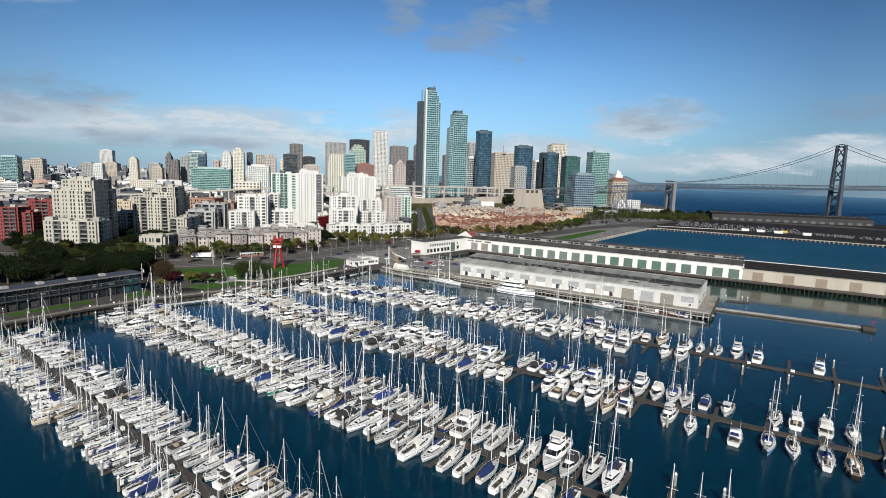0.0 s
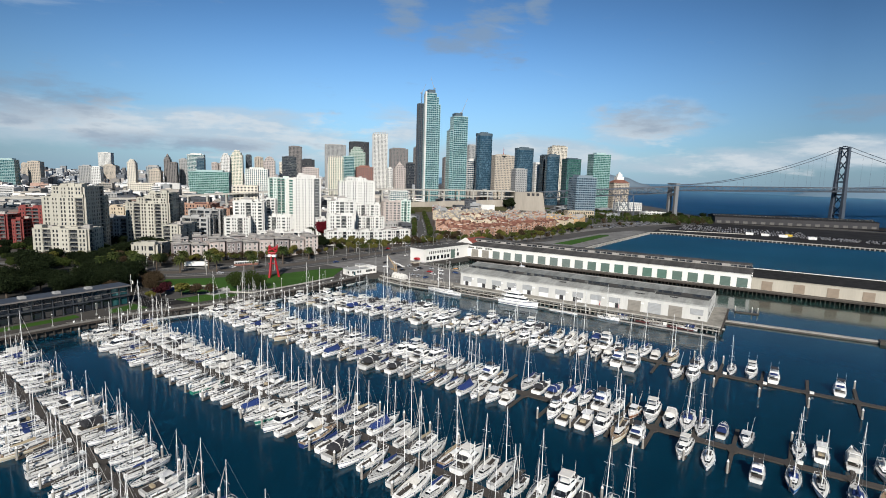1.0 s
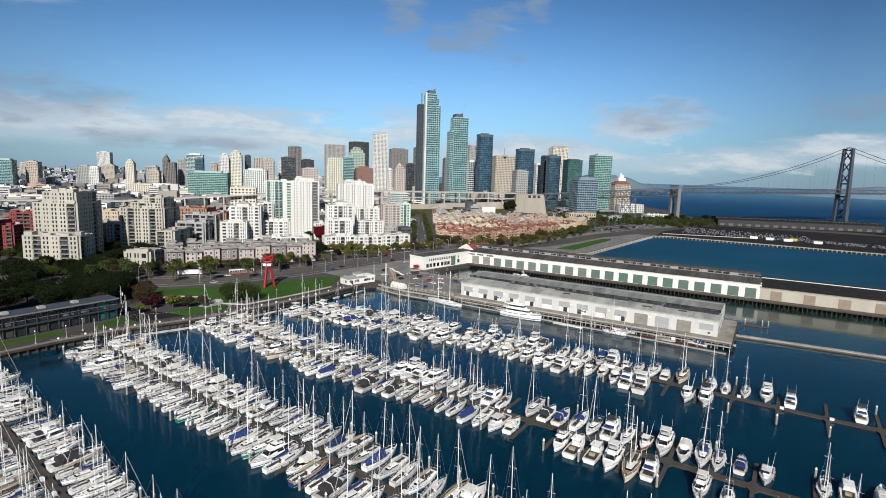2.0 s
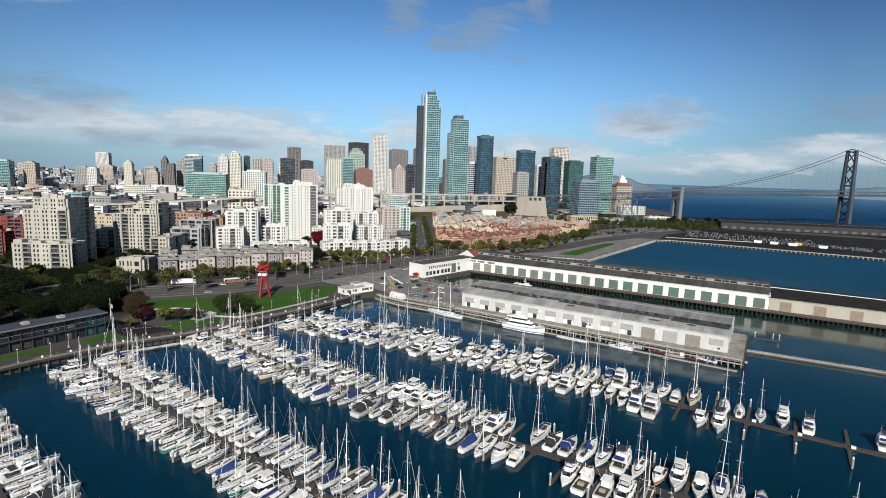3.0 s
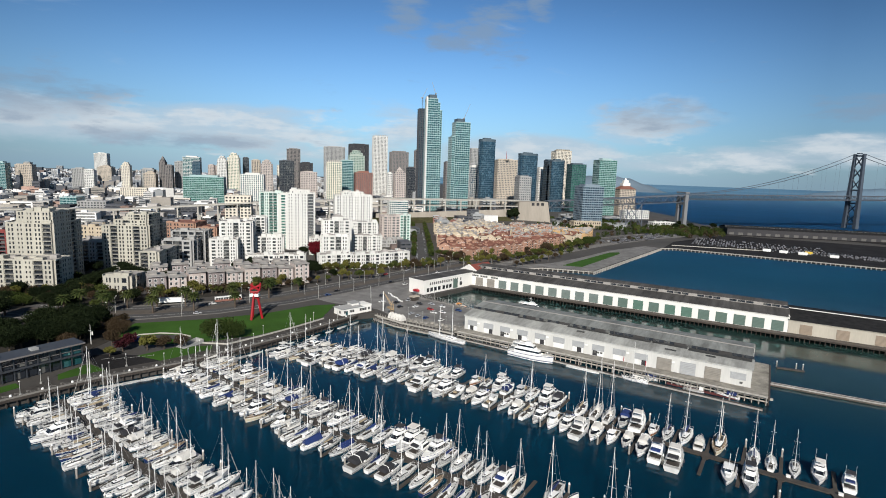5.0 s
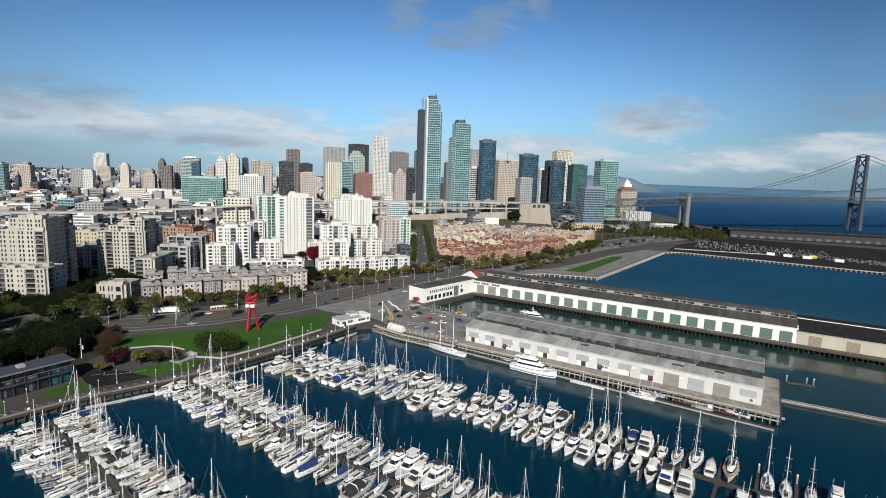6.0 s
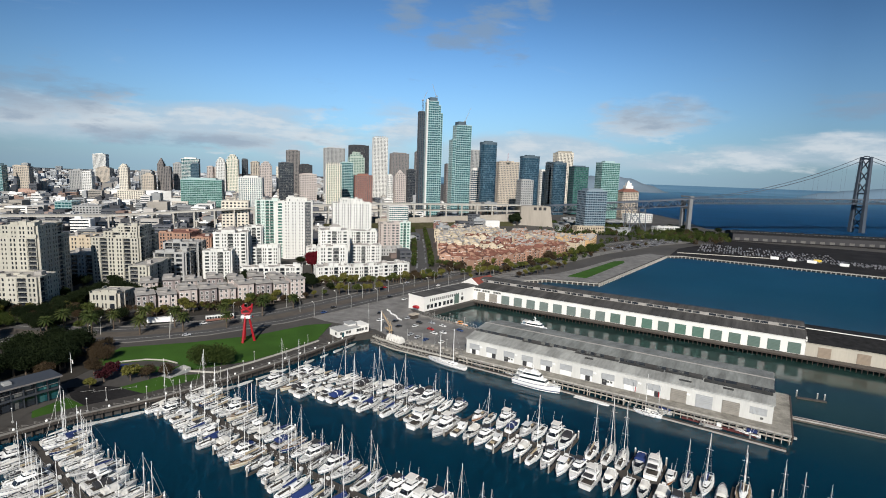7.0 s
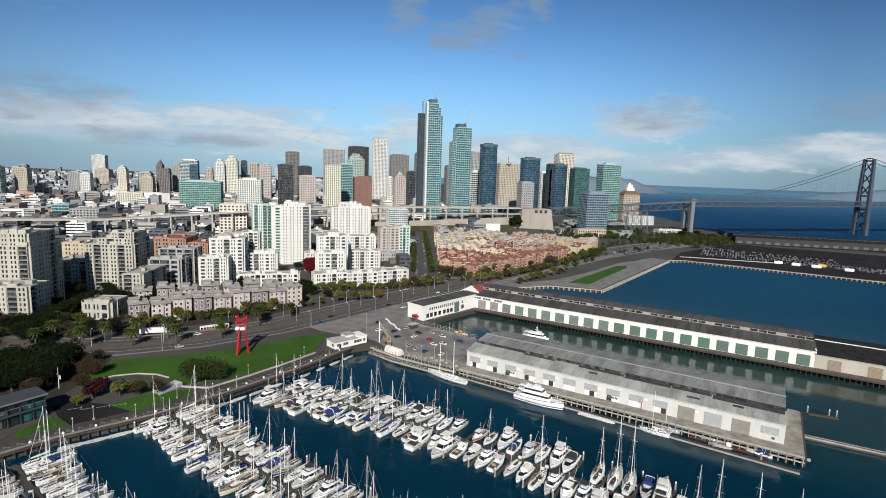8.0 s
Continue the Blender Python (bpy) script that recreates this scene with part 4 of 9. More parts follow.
def tower(x, y, w, d, z0, h, style, wall, glass, look_words, crown=""):
    t = thing("high_rise" if h > 45 else "office_building", city_pose(x, y), look_words + (" high-rise tower in the city skyline" if h > 45 else " building among the city blocks"), "high-rise" if h > 45 else "office building")
    TOWERS.append((x, y, w, d))
    fl = 4.2 if style != "punched" else 4.6
    # tall towers get paler panes: low contrast of haze put into the glass
    if style == "punched" and glass is G_DARK and h > 45:
        glass = G_GREY
    if crown == "round":
        def oval(z, grow):
            pts = []
            for i in range(28):
                a = 6.28319 * i / 28
                ca, sa = math.cos(a), math.sin(a)
                pts.append((w / 2 + (w / 2 + grow) * math.copysign(abs(ca) ** 0.62, ca), d / 2 + (d / 2 + grow) * math.copysign(abs(sa) ** 0.62, sa), z))
            return pts
        bm = bmesh.new()
        bm_loft(bm, [oval(0, 0), oval(z0 + h, 0)])
        part("glazing", bm, glass, t)
        bm = bmesh.new()
        for i in range(1, int((z0 + h) / fl)):
            bm_loft(bm, [oval(i * fl, 0.12), oval(i * fl + 0.55, 0.12)])
        bm_loft(bm, [oval(z0 + h - 0.5, 0.15), oval(z0 + h + 4.5, 0.15)])
        part("floor_band", bm, wall, t)["kind"] = "stuff"
        bm = bmesh.new()
        bm_box(bm, w * 0.25, d * 0.25, z0 + h + 4.4, w * 0.7, d * 0.7, z0 + h + 7)
        part("penthouse", bm, wall, t)
        return t
    block(t, 0, 0, w, d, max(z0 - 6, 0), h + min(z0, 6), style, wall, glass, fl, 4.4 if h > 45 else 5.0, roof=wall)
    zt = z0 + h
    if crown in ("step", "pyramid"):
        for k, a in ((0.12, 0.075), (0.26, 0.06)):
            block(t, w * k, d * k, w * (1 - 2 * k), d * (1 - 2 * k), zt - 0.5, h * a, style, wall, glass, fl, 4.4, roof=wall)
            zt += h * a - 0.5
    if crown == "pyramid":
        bm = bmesh.new()
        bm_loft(bm, [[(w * 0.26, d * 0.26, zt), (w * 0.74, d * 0.26, zt), (w * 0.74, d * 0.74, zt), (w * 0.26, d * 0.74, zt)], [(w * 0.49, d * 0.49, zt + 8), (w * 0.51, d * 0.49, zt + 8), (w * 0.51, d * 0.51, zt + 8), (w * 0.49, d * 0.51, zt + 8)]])
        part("spire", bm, wall, t)
    elif crown == "fins":
        bm = bmesh.new()
        for i in range(9):
            bm_box(bm, w * i / 8 - 0.5, -0.4, zt, w * i / 8 + 0.5, d * 0.5, zt + (6 if 0 < i < 8 else 3))
        part("crown_fin", bm, wall, t)["kind"] = "stuff"
    elif h > 45:
        bm = bmesh.new()
        k = rng.uniform(0.12, 0.25)
        bm_box(bm, w * k, d * k, z0 + h + 0.5, w * (1 - k), d * (1 - k), z0 + h + rng.uniform(2.5, 5))
        part("penthouse", bm, wall, t)
    return t


tower(-1771, 688, 43, 30, 4, 74, "glass", TEAL, G_TEAL, "teal glass")
tower(-2380, 1003, 25, 30, 20, 49, "punched", TAN, G_DARK, "tan concrete")
tower(-2384, 1033, 20, 25, 20, 58, "ribbed", GREY, G_BLUE, "grey ribbed")
tower(-2420, 1305, 49, 40, 20, 105, "ribbed", PALE, G_GREY, "white-framed grey")
tower(-2185, 1190, 48, 50, 20, 49, "punched", TAN, G_DARK, "stepped tan stone", "step")
tower(-1570, 1041, 17, 28, 10, 85, "ribbed", BROWN, G_DARK, "slim brown ribbed", "pyramid")
tower(-1540, 1041, 19, 25, 10, 75, "ribbed", BROWN, G_DARK, "brown ribbed")
tower(-1571, 992, 32, 30, 10, 49, "punched", TAN, G_DARK, "cream stepped", "step")
tower(-1568, 1091, 23, 30, 10, 87, "punched", GREY, G_DARK, "grey concrete")
tower(-1506, 1076, 49, 25, 10, 102, "glass", PALE, G_TEAL, "white and pale green glass")
tower(-1105, 793, 85, 45, 8, 55, "glass", TEAL, G_GREEN, "wide pale green glass")
tower(-1562, 1207, 19, 30, 12, 78, "punched", PINK, G_DARK, "pinkish stone")
tower(-1553, 1228, 32, 30, 12, 77, "punched", PINK, G_DARK, "pink stone", "step")
tower(-1386, 1141, 34, 34, 12, 103, "punched", CREAM, G_GREEN, "cream stone", "step")
tower(-1403, 1213, 17, 20, 12, 104, "glass", DARK, G_DARK, "dark glass")
tower(-963, 830, 48, 60, 8, 64, "ribbed", PALE, G_TEAL, "white ribbed convention")
tower(-1242, 1139, 33, 30, 12, 87, "punched", PINK, G_DARK, "cream stepped stone", "step")
tower(-1087, 1062, 38, 40, 12, 96, "glass", DARK, G_DARK, "dark blue glass")
tower(-1280, 1280, 42, 40, 12, 137, "ribbed", BROWN, G_DARK, "grey-brown ribbed")
tower(-1038, 1088, 44, 40, 12, 68, "punched", PINK, G_DARK, "low pink stone")
tower(-1272, 1446, 71, 45, 14, 152, "ribbed", GREY, G_GREY, "broad grey ribbed")
tower(-909, 1046, 36, 26, 14, 92, "ribbed", CREAM, G_GREEN, "cream and green glass", "fins")
tower(-961, 1163, 32, 30, 14, 100, "glass", TEAL, G_TEAL, "pale teal glass")
tower(-1196, 1488, 66, 45, 14, 164, "ribbed", BLACK, G_DARK, "black stone")
tower(-998, 1240, 45, 34, 14, 116, "punched", SAGE, G_GREEN, "pale green stepped", "step")
tower(-775, 989, 38, 30, 14, 70, "punched", BRICK, G_DARK, "red brick and white")
tower(-1039, 1412, 45, 34, 16, 181, "ribbed", PALE, G_GREY, "white ribbed stone", "fins")
tower(-949, 1380, 54, 34, 16, 132, "ribbed", BROWN, G_GREY, "brown ribbed")
tower(-738, 1091, 26, 24, 18, 67, "punched", PINK, G_DARK, "pink stone pyramid-topped", "pyramid")
tower(-788, 1225, 20, 24, 18, 82, "glass", DARK, G_DARK, "dark glass")
tower(-794, 1141, 12, 20, 16, 68, "punched", PALE, G_DARK, "white stone")
tower(-922, 1476, 15, 24, 18, 139, "ribbed", BROWN, G_DARK, "brown")
tower(-700, 1273, 17, 24, 22, 96, "punched", BROWN, G_DARK, "dark brown stone")
tower(-706, 1432, 29, 30, 22, 139, "ribbed", GREY, G_GREY, "grey ribbed")
tower(-519, 1049, 22, 18, 22, 82, "glass", PALE, G_BLUE, "white-topped pale blue glass")
tower(-476, 1007, 33, 26, 22, 133, "glass", SLATE, G_BLUE, "blue glass", "round")
tower(-580, 1339, 56, 40, 18, 111, "punched", TAN, G_DARK, "beige stone")
tower(-396, 1019, 25, 24, 20, 67, "punched", GREY, G_DARK, "grey concrete")
tower(-460, 1194, 44, 30, 16, 120, "glass", SLATE, G_BLUE, "blue glass", "round")
tower(-484, 1392, 25, 30, 14, 96, "punched", PALE, G_DARK, "white stone")
tower(-489, 1550, 49, 32, 14, 149, "ribbed", CREAM, G_DARK, "cream ribbed", "fins")
tower(-447, 1347, 16, 24, 14, 116, "glass", SLATE, G_DARK, "dark blue glass")
tower(-423, 1312, 35, 26, 14, 112, "glass", SLATE, G_BLUE, "rounded blue glass", "round")
tower(-381, 1335, 39, 28, 12, 109, "glass", SLATE, G_GREEN, "green-blue glass")
tower(-306, 1294, 46, 28, 8, 123, "glass", TEAL, G_GREEN, "green glass")
tower(-232, 1238, 62, 20, 5, 16, "punched", PALE, G_BLUE, "low white apartment")
tower(-151, 1071, 47, 16, 5, 7, "punched", PALE, G_DARK, "low white office")
tower(-255, 958, 40, 30, 5, 69, "bands", BANDBLUE, G_BLUE, "blue-grey banded residential")
tower(-1230, 498, 27, 40, 5, 2, "punched", GREY, G_BLUE, "low grey office")
tower(-1032, 510, 25, 40, 5, 22, "glass", TEAL, G_TEAL, "low teal glass")
tower(-1005, 524, 43, 40, 5, 16, "punched", GREY, G_DARK, "low grey office")
tower(-1316, 775, 58, 40, 5, 24, "punched", CREAM, G_DARK, "low cream office")
tower(-688, 568, 37, 30, 5, 40, "punched", CREAM, G_DARK, "cream grid-fronted office")
tower(-583, 949, 11, 16, 22, 70, "punched", CREAM, G_DARK, "cream stone", "step")

tower(-1774, 764, 30, 28, 8, 67, "punched", TAN, G_DARK, "distant tan stone")
tower(-1725, 873, 34, 28, 8, 59, "ribbed", GREY, G_GREY, "distant grey ribbed")
tower(-1667, 877, 24, 26, 8, 57, "punched", PALE, G_GREY, "distant white stone")
tower(-1580, 932, 22, 24, 10, 71, "punched", CREAM, G_DARK, "distant cream stone", "step")
tower(-1597, 1000, 36, 28, 10, 61, "ribbed", GREY, G_BLUE, "distant grey office")
tower(-1440, 1060, 22, 24, 10, 88, "glass", SLATE, G_BLUE, "slim blue glass")
tower(-1397, 1113, 26, 26, 12, 94, "punched", PALE, G_GREY, "pale stone", "step")
tower(-1303, 1160, 24, 26, 12, 97, "ribbed", TAN, G_DARK, "tan ribbed")
tower(-1271, 1230, 40, 30, 12, 85, "punched", CREAM, G_DARK, "broad cream stone")
tower(-1130, 1180, 38, 30, 12, 93, "ribbed", BLACK, G_DARK, "dark stone")
tower(-1060, 1215, 26, 26, 12, 81, "punched", PALE, G_GREY, "white stone")

# the slim teal pair with cranes, on the hill
def slim_tower(x, y, w, d, z0, h, steps, label, white_edge):
    t = thing("high_rise", city_pose(x, y), label, "high-rise")
    TOWERS.append((x, y, w, d))
    for u0, u1, hh_ in steps:
        block(t, u0 * w, 0 if u0 == 0 else 0.4, (u1 - u0) * w, d, z0, h * hh_, "glass", TEAL, G_TEAL, 4.0, 4.0, roof=SLATE)
    if white_edge:
        bm = bmesh.new()
        bm_box(bm, -w * 0.12, -0.6, z0, -0.3, d * 0.25, z0 + h * 1.015)
        part("side_fin", bm, PALE, t, "plain white side fin")
    bm = bmesh.new()
    bm_box(bm, w * 0.12, 2, z0 + h, w * 0.62, d - 2, z0 + h + 7)
    part("crown", bm, SLATE, t)
    return t


def crane(x, y, z0, top, jib, lean, label="slender tower crane with raised jib above the high-rise"):
    cr = thing("tower_crane", pose(x, y, z0), label, "crane")
    bm = bmesh.new()
    for sx in (-0.8, 0.8):
        for sy in (-0.8, 0.8):
            bm_tube(bm, (sx, sy, 0), (sx, sy, top - z0), 0.2, 0.2, 4)
    for i in range(int((top - z0) / 4)):
        bm_tube(bm, (-0.8, -0.8, i * 4), (0.8, -0.8, i * 4 + 4), 0.15, 0.15, 4)
    part("mast", bm, STEEL, cr)
    bm = bmesh.new()
    bm_tube(bm, (0, 0, top - z0), (lean, lean * 0.9, top - z0 + jib), 0.45, 0.25, 5)
    part("jib", bm, GREY, cr)
    bm = bmesh.new()
    bm_box(bm, -2.6 if lean > 0 else 0, -0.7, top - z0 - 1.5, 0.8 if lean > 0 else 2.6, 0.7, top - z0 + 0.6)
    part("cab", bm, GREY, cr)


slim_tower(-513, 858, 26, 26, 20, 199, ((0, 0.7, 1.0), (0.7, 0.86, 0.965), (0.86, 1.0, 0.90)), "slim teal glass residential tower with stepped top and white fin", True)
slim_tower(-482, 907, 28, 26, 18, 164, ((0, 1.0, 1.0), (-0.22, 0, 0.84)), "rounded teal glass residential tower with a grey crown", False)
ct = thing("high_rise", city_pose(-556, 899), "dark blue high-rise core under construction", "high-rise")
block(ct, 0, 0, 10, 16, 18, 189, "ribbed", DARK, G_BLUE, 4.0, 3.0)
crane(-552, 903, 205, 228, 17, 6)
crane(-507, 872, 217, 229, 20, -5)
crane(-472, 919, 182, 190, 26, 8)

# ---------------------------------------------------------------- apartments nearer the water
def apartments(x, y, wings, wall, glass, label, turn=CITY, bay=3.4, fl=3.0, style="punched", pane=None, category="apartment building"):
    t = thing("apartment_building", city_pose(x, y, turn), label, category)
    for u, v, w, d, h in wings:
        block(t, u, v, w, d, 3.0, h, style, wall, glass, fl, bay, pieces=pane)
        TOWERS.append((x, y, w, d))
        if style in ("punched", "piers") and h > 11 and w > 12:
            lw = 1.35 if style == "piers" else 1.7
            bm = bmesh.new()
            nf = max(1, round(h / fl))
            fh = h / nf
            n_ = max(1, round(w / 10.5))
            for k in range(n_):
                c0 = u + (k + 0.5) * w / n_
                for j in range(1, nf):
                    bm_box(bm, c0 - lw, v - 1.2, 3 + j * fh - 0.1, c0 + lw, v - 0.1, 3 + j * fh + 0.12)
                    bm_box(bm, c0 - lw, v - 1.2, 3 + j * fh + 0.12, c0 + lw, v - 1.12, 3 + j * fh + (0.35 if style == "piers" else 0.75))
                for sx in (-lw - 0.5, lw):
                    bm_box(bm, c0 + sx, v - 1.25, 3, c0 + sx + 0.5, v - 0.05, 3 + h + (1.6 if k % 2 else 0.6))
            nd = max(1, round(d / 9.0))
            for k in range(nd):
                c1 = v + (k + 0.5) * d / nd
                for j in range(1, nf):
                    bm_box(bm, u + w + 0.1, c1 - 1.9, 3 + j * fh - 0.1, u + w + 1.2, c1 + 1.9, 3 + j * fh + 0.14)
                    bm_box(bm, u + w + 1.12, c1 - 1.9, 3 + j * fh + 0.14, u + w + 1.2, c1 + 1.9, 3 + j * fh + 0.7)
            part("balcony", bm, wall, t)["kind"] = "stuff"
            # flat dark panes; the recess and its shade are put into their colour
            bm = bmesh.new()
            for k in range(n_):
                c0 = u + (k + 0.5) * w / n_
                bm_box(bm, c0 - lw, v - 0.24, 3.2, c0 + lw, v - 0.18, 2.6 + h)
            for k in range(nd):
                c1 = v + (k + 0.5) * d / nd
                bm_box(bm, u + w + 0.15, c1 - 1.85, 3.2, u + w + 0.22, c1 + 1.85, 2.6 + h)
            part("loggia_dark", bm, G_DARK, t)["kind"] = "stuff"
            bm = bmesh.new()
            for k in range(n_):
                c0 = u + (k + 0.5) * w / n_
                bm_loft(bm, [[(c0 - 3.2, v + 0.5, 3.9 + h), (c0 + 3.2, v + 0.5, 3.9 + h), (c0 + 3.2, v + 6, 3.9 + h), (c0 - 3.2, v + 6, 3.9 + h)], [(c0 - 3.2, v + 0.5, 6.0 + h), (c0 + 3.2, v + 0.5, 6.0 + h), (c0 + 3.2, v + 6, 6.0 + h), (c0 - 3.2, v + 6, 6.0 + h)]])
            part("stair_head", bm, wall, t)["kind"] = "stuff"
    return t


FOOT = []


def grid_xy(u, v, turn):
    return u * math.cos(turn) - v * math.sin(turn), u * math.sin(turn) + v * math.cos(turn)


def clear_of_walls(x, y, margin=3.0):
    """True where no apartment house stands."""
    for u0, v0, w, d, turn in FOOT:
        u, v = x * math.cos(turn) + y * math.sin(turn), -x * math.sin(turn) + y * math.cos(turn)
        if u0 - margin < u < u0 + w + margin and v0 - margin < v < v0 + d + margin:
            return False
    return True


def wing(t, u, v, w, d, z0, h, wall, glass, pattern, fl, seg, roof, hips):
    """One wing with its fronts broken into bays: w windows, s small windows, b wide bay windows, l recessed balconies."""
    nf = max(1, round(h / fl))
    fh = h / nf
    walls, panes, slabs, rails = bmesh.new(), bmesh.new(), bmesh.new(), bmesh.new()
    bm_box(panes, u, v, z0, u + w, v + d, z0 + h - 0.2)

    def put(bm, face, a0, a1, o0, o1, za, zb):
        if face == 0:
            bm_box(bm, u + a0, v - o1, za, u + a1, v - o0, zb)
        elif face == 1:
            bm_box(bm, u + w + o0, v + a0, za, u + w + o1, v + a1, zb)
        else:
            bm_box(bm, u - o1, v + a0, za, u - o0, v + a1, zb)

    for face, size in ((0, w), (1, d), (2, d)):
        n = max(1, round(size / seg))
        st = size / n
        for i in range(n):
            kind = pattern[(i + face) % len(pattern)]
            a0, a1 = i * st, (i + 1) * st
            if kind == "l":
                for j in range(nf):
                    za = z0 + j * fh
                    put(slabs, face, a0, a1, 0.0, 1.3, za - 0.14, za + 0.14)
                    put(rails, face, a0 + 0.15, a1 - 0.15, 1.2, 1.28, za + 0.2, za + 1.0)
                put(walls, face, a0, a0 + 0.4, 0.0, 1.2, z0, z0 + h)
                put(walls, face, a1 - 0.4, a1, 0.0, 1.2, z0, z0 + h)
                put(walls, face, a0, a1, 0.0, 1.4, z0 + h - 0.4, z0 + h + 0.6)
                continue
            out = 2.0 if kind == "b" else 1.5
            put(panes, face, a0 + 0.1, a1 - 0.1, 0.0, out - 0.2, z0, z0 + h - 0.3)
            nw = {"w": 2, "s": 2, "b": 1}[kind]
            ww = {"w": 0.19, "s": 0.14, "b": 0.60}[kind] * st
            edge = (st - nw * ww) / (nw + 1)
            x = a0
            for k in range(nw + 1):
                put(walls, face, x, x + edge, out - 0.22, out, z0, z0 + h)
                x += edge + ww
            put(walls, face, a0, a0 + 0.12, 0.0, out - 0.2, z0, z0 + h)
            put(walls, face, a1 - 0.12, a1, 0.0, out - 0.2, z0, z0 + h)
            lo, hi = {"w": (0.22, 0.84), "s": (0.28, 0.76), "b": (0.24, 0.84)}[kind]
            for j in range(nf + 1):
                za = z0 + (j - 1) * fh + hi * fh if j else z0
                zb = z0 + j * fh + lo * fh if j < nf else z0 + h + (1.1 if kind == "b" or i % 3 == 1 else 0.5)
                put(walls, face, a0, a1, out - 0.21, out - 0.01 + (0.06 if kind == "b" else 0.0), za, zb)
    bm_box(walls, u - 0.1, v + d, z0, u + w + 0.1, v + d + 0.3, z0 + h + 0.5)
    part("wall", walls, wall, t)["kind"] = "stuff"
    part("glazing", panes, glass, t)["kind"] = "stuff"
    part("balcony", slabs, wall, t)["kind"] = "stuff"
    part("railing", rails, BALUSTER, t)["kind"] = "stuff"
    bm = bmesh.new()
    bm_box(bm, u - 0.05, v - 0.05, z0 + h - 0.1, u + w + 0.05, v + d, z0 + h + 0.12)
    part("roof", bm, roof, t)
    for k in range(max(1, round(w / 13))):
        a, b = u + w * (k + rng.uniform(0.25, 0.6)) / max(1, round(w / 13)), v + d * rng.uniform(0.25, 0.6)
        bm = bmesh.new()
        bm_box(bm, a, b, z0 + h + 0.1, a + rng.uniform(2.2, 4.5), b + rng.uniform(2.5, 5), z0 + h + rng.uniform(1.4, 3.0))
        part("stair_head", bm, wall if k % 2 else PALEROOF, t)
    n = max(1, round(w / seg))
    for i in range(n):
        if not hips and rng.random() < 0.4:
            a, rise = u + i * w / n, rng.uniform(1.4, 3.2)
            bm = bmesh.new()
            bm_box(bm, a + 0.2, v - 0.4, z0 + h, a + w / n - 0.2, v + rng.uniform(2.5, 6), z0 + h + rise)
            part("roof_room", bm, wall, t)
    for cu, r, rise in hips:
        bm = bmesh.new()
        q = lambda k, z: [(u + cu - k, v + 1.5, z), (u + cu + k, v + 1.5, z), (u + cu + k, v + 1.5 + 2 * k, z), (u + cu - k, v + 1.5 + 2 * k, z)]
        bm_loft(bm, [q(r, z0 + h), q(r, z0 + h + rise)])
        part("turret", bm, wall, t)
        bm = bmesh.new()
        bm_loft(bm, [[(x, y + 0, z0 + h + rise) for x, y, _ in q(r + 0.4, 0)], [(u + cu - 0.3, v + 1.2 + r, z0 + h + rise + 2.6), (u + cu + 0.3, v + 1.2 + r, z0 + h + rise + 2.6), (u + cu + 0.3, v + 1.8 + r, z0 + h + rise + 2.6), (u + cu - 0.3, v + 1.8 + r, z0 + h + rise + 2.6)]])
        part("turret_roof", bm, PALEROOF, t, "grey hipped turret roof")


def flats(turn, u, v, wings, wall, glass, label, pattern="wlwbwl", fl=3.0, seg=5.6, roof=None, hips=(), lift=0.0):
    """A house of flats on the street grid: its wings as u, v, w, d, bottom, top."""
    turn = radians(turn)
    x, y = grid_xy(u, v, turn)
    t = thing("apartment_building", city_pose(x, y, turn), label, "apartment building")
    for i, (a, b, w, d, z0, z1) in enumerate(wings):
        wing(t, a, b, w, d, z0, z1 - z0, wall, glass, pattern, fl, seg, roof or PALEROOF, hips if i == len(wings) - 1 else ())
        gx, gy = grid_xy(u + a, v + b, turn)
        TOWERS.append((gx, gy, w, d))
        FOOT.append((u + a, v + b, w, d, turn))
    return t


BALUSTER = surface("dark_balustrade", (0.10, 0.10, 0.10), 0.6, vary=0.2)
REDRENDER = surface("red_rendered_wall", (0.21, 0.042, 0.038), 0.8, vary=0.2, scale=0.15, grain=2.0, streak=True)
PALEGREEN = surface("pale_green_panels", (0.58, 0.66, 0.62), 0.7, vary=0.12, scale=0.08, grain=0.8, streak=True)
IV, WH = 33, 44
flats(IV, -263, 397, [(0, 0, 36, 17, 3, 25)], IVORY, G_DARK, "ivory six-storey apartment house with stacked balconies", "wlwslw", 3.2, 6.2)
flats(IV, -272, 423, [(0, 0, 29, 31, 3, 46), (7, 1, 21, 26, 45, 54)], IVORY, G_DARK, "tall ivory apartment tower with a stepped penthouse", "wswwlw", 3.1, 5.8)
flats(IV, -243, 485, [(0, 0, 35, 30, 3, 39), (9, 1, 25, 25, 38, 43.5), (19, 1.5, 15, 20, 43, 48)], IVORY, G_DARK, "tall ivory apartment tower with stacked dark balconies", "wlwwlw", 3.0, 5.8)
flats(IV, -196, 446, [(0, 0, 12, 36, 3, 24)], IVORY, G_DARK, "narrow ivory apartment wing", "lws", 3.0, 6.0)
flats(IV, -269, 490, [(0, 0, 23, 28, 3, 24.5)], GREY, G_DARK, "dark grey apartment block between ivory towers", "llw", 3.0, 6.0)
flats(IV, -299, 540, [(0, 0, 26, 30, 3, 31)], SAND, G_DARK, "sand-coloured block with a pale flat roof", "swss", 3.4, 6.5)
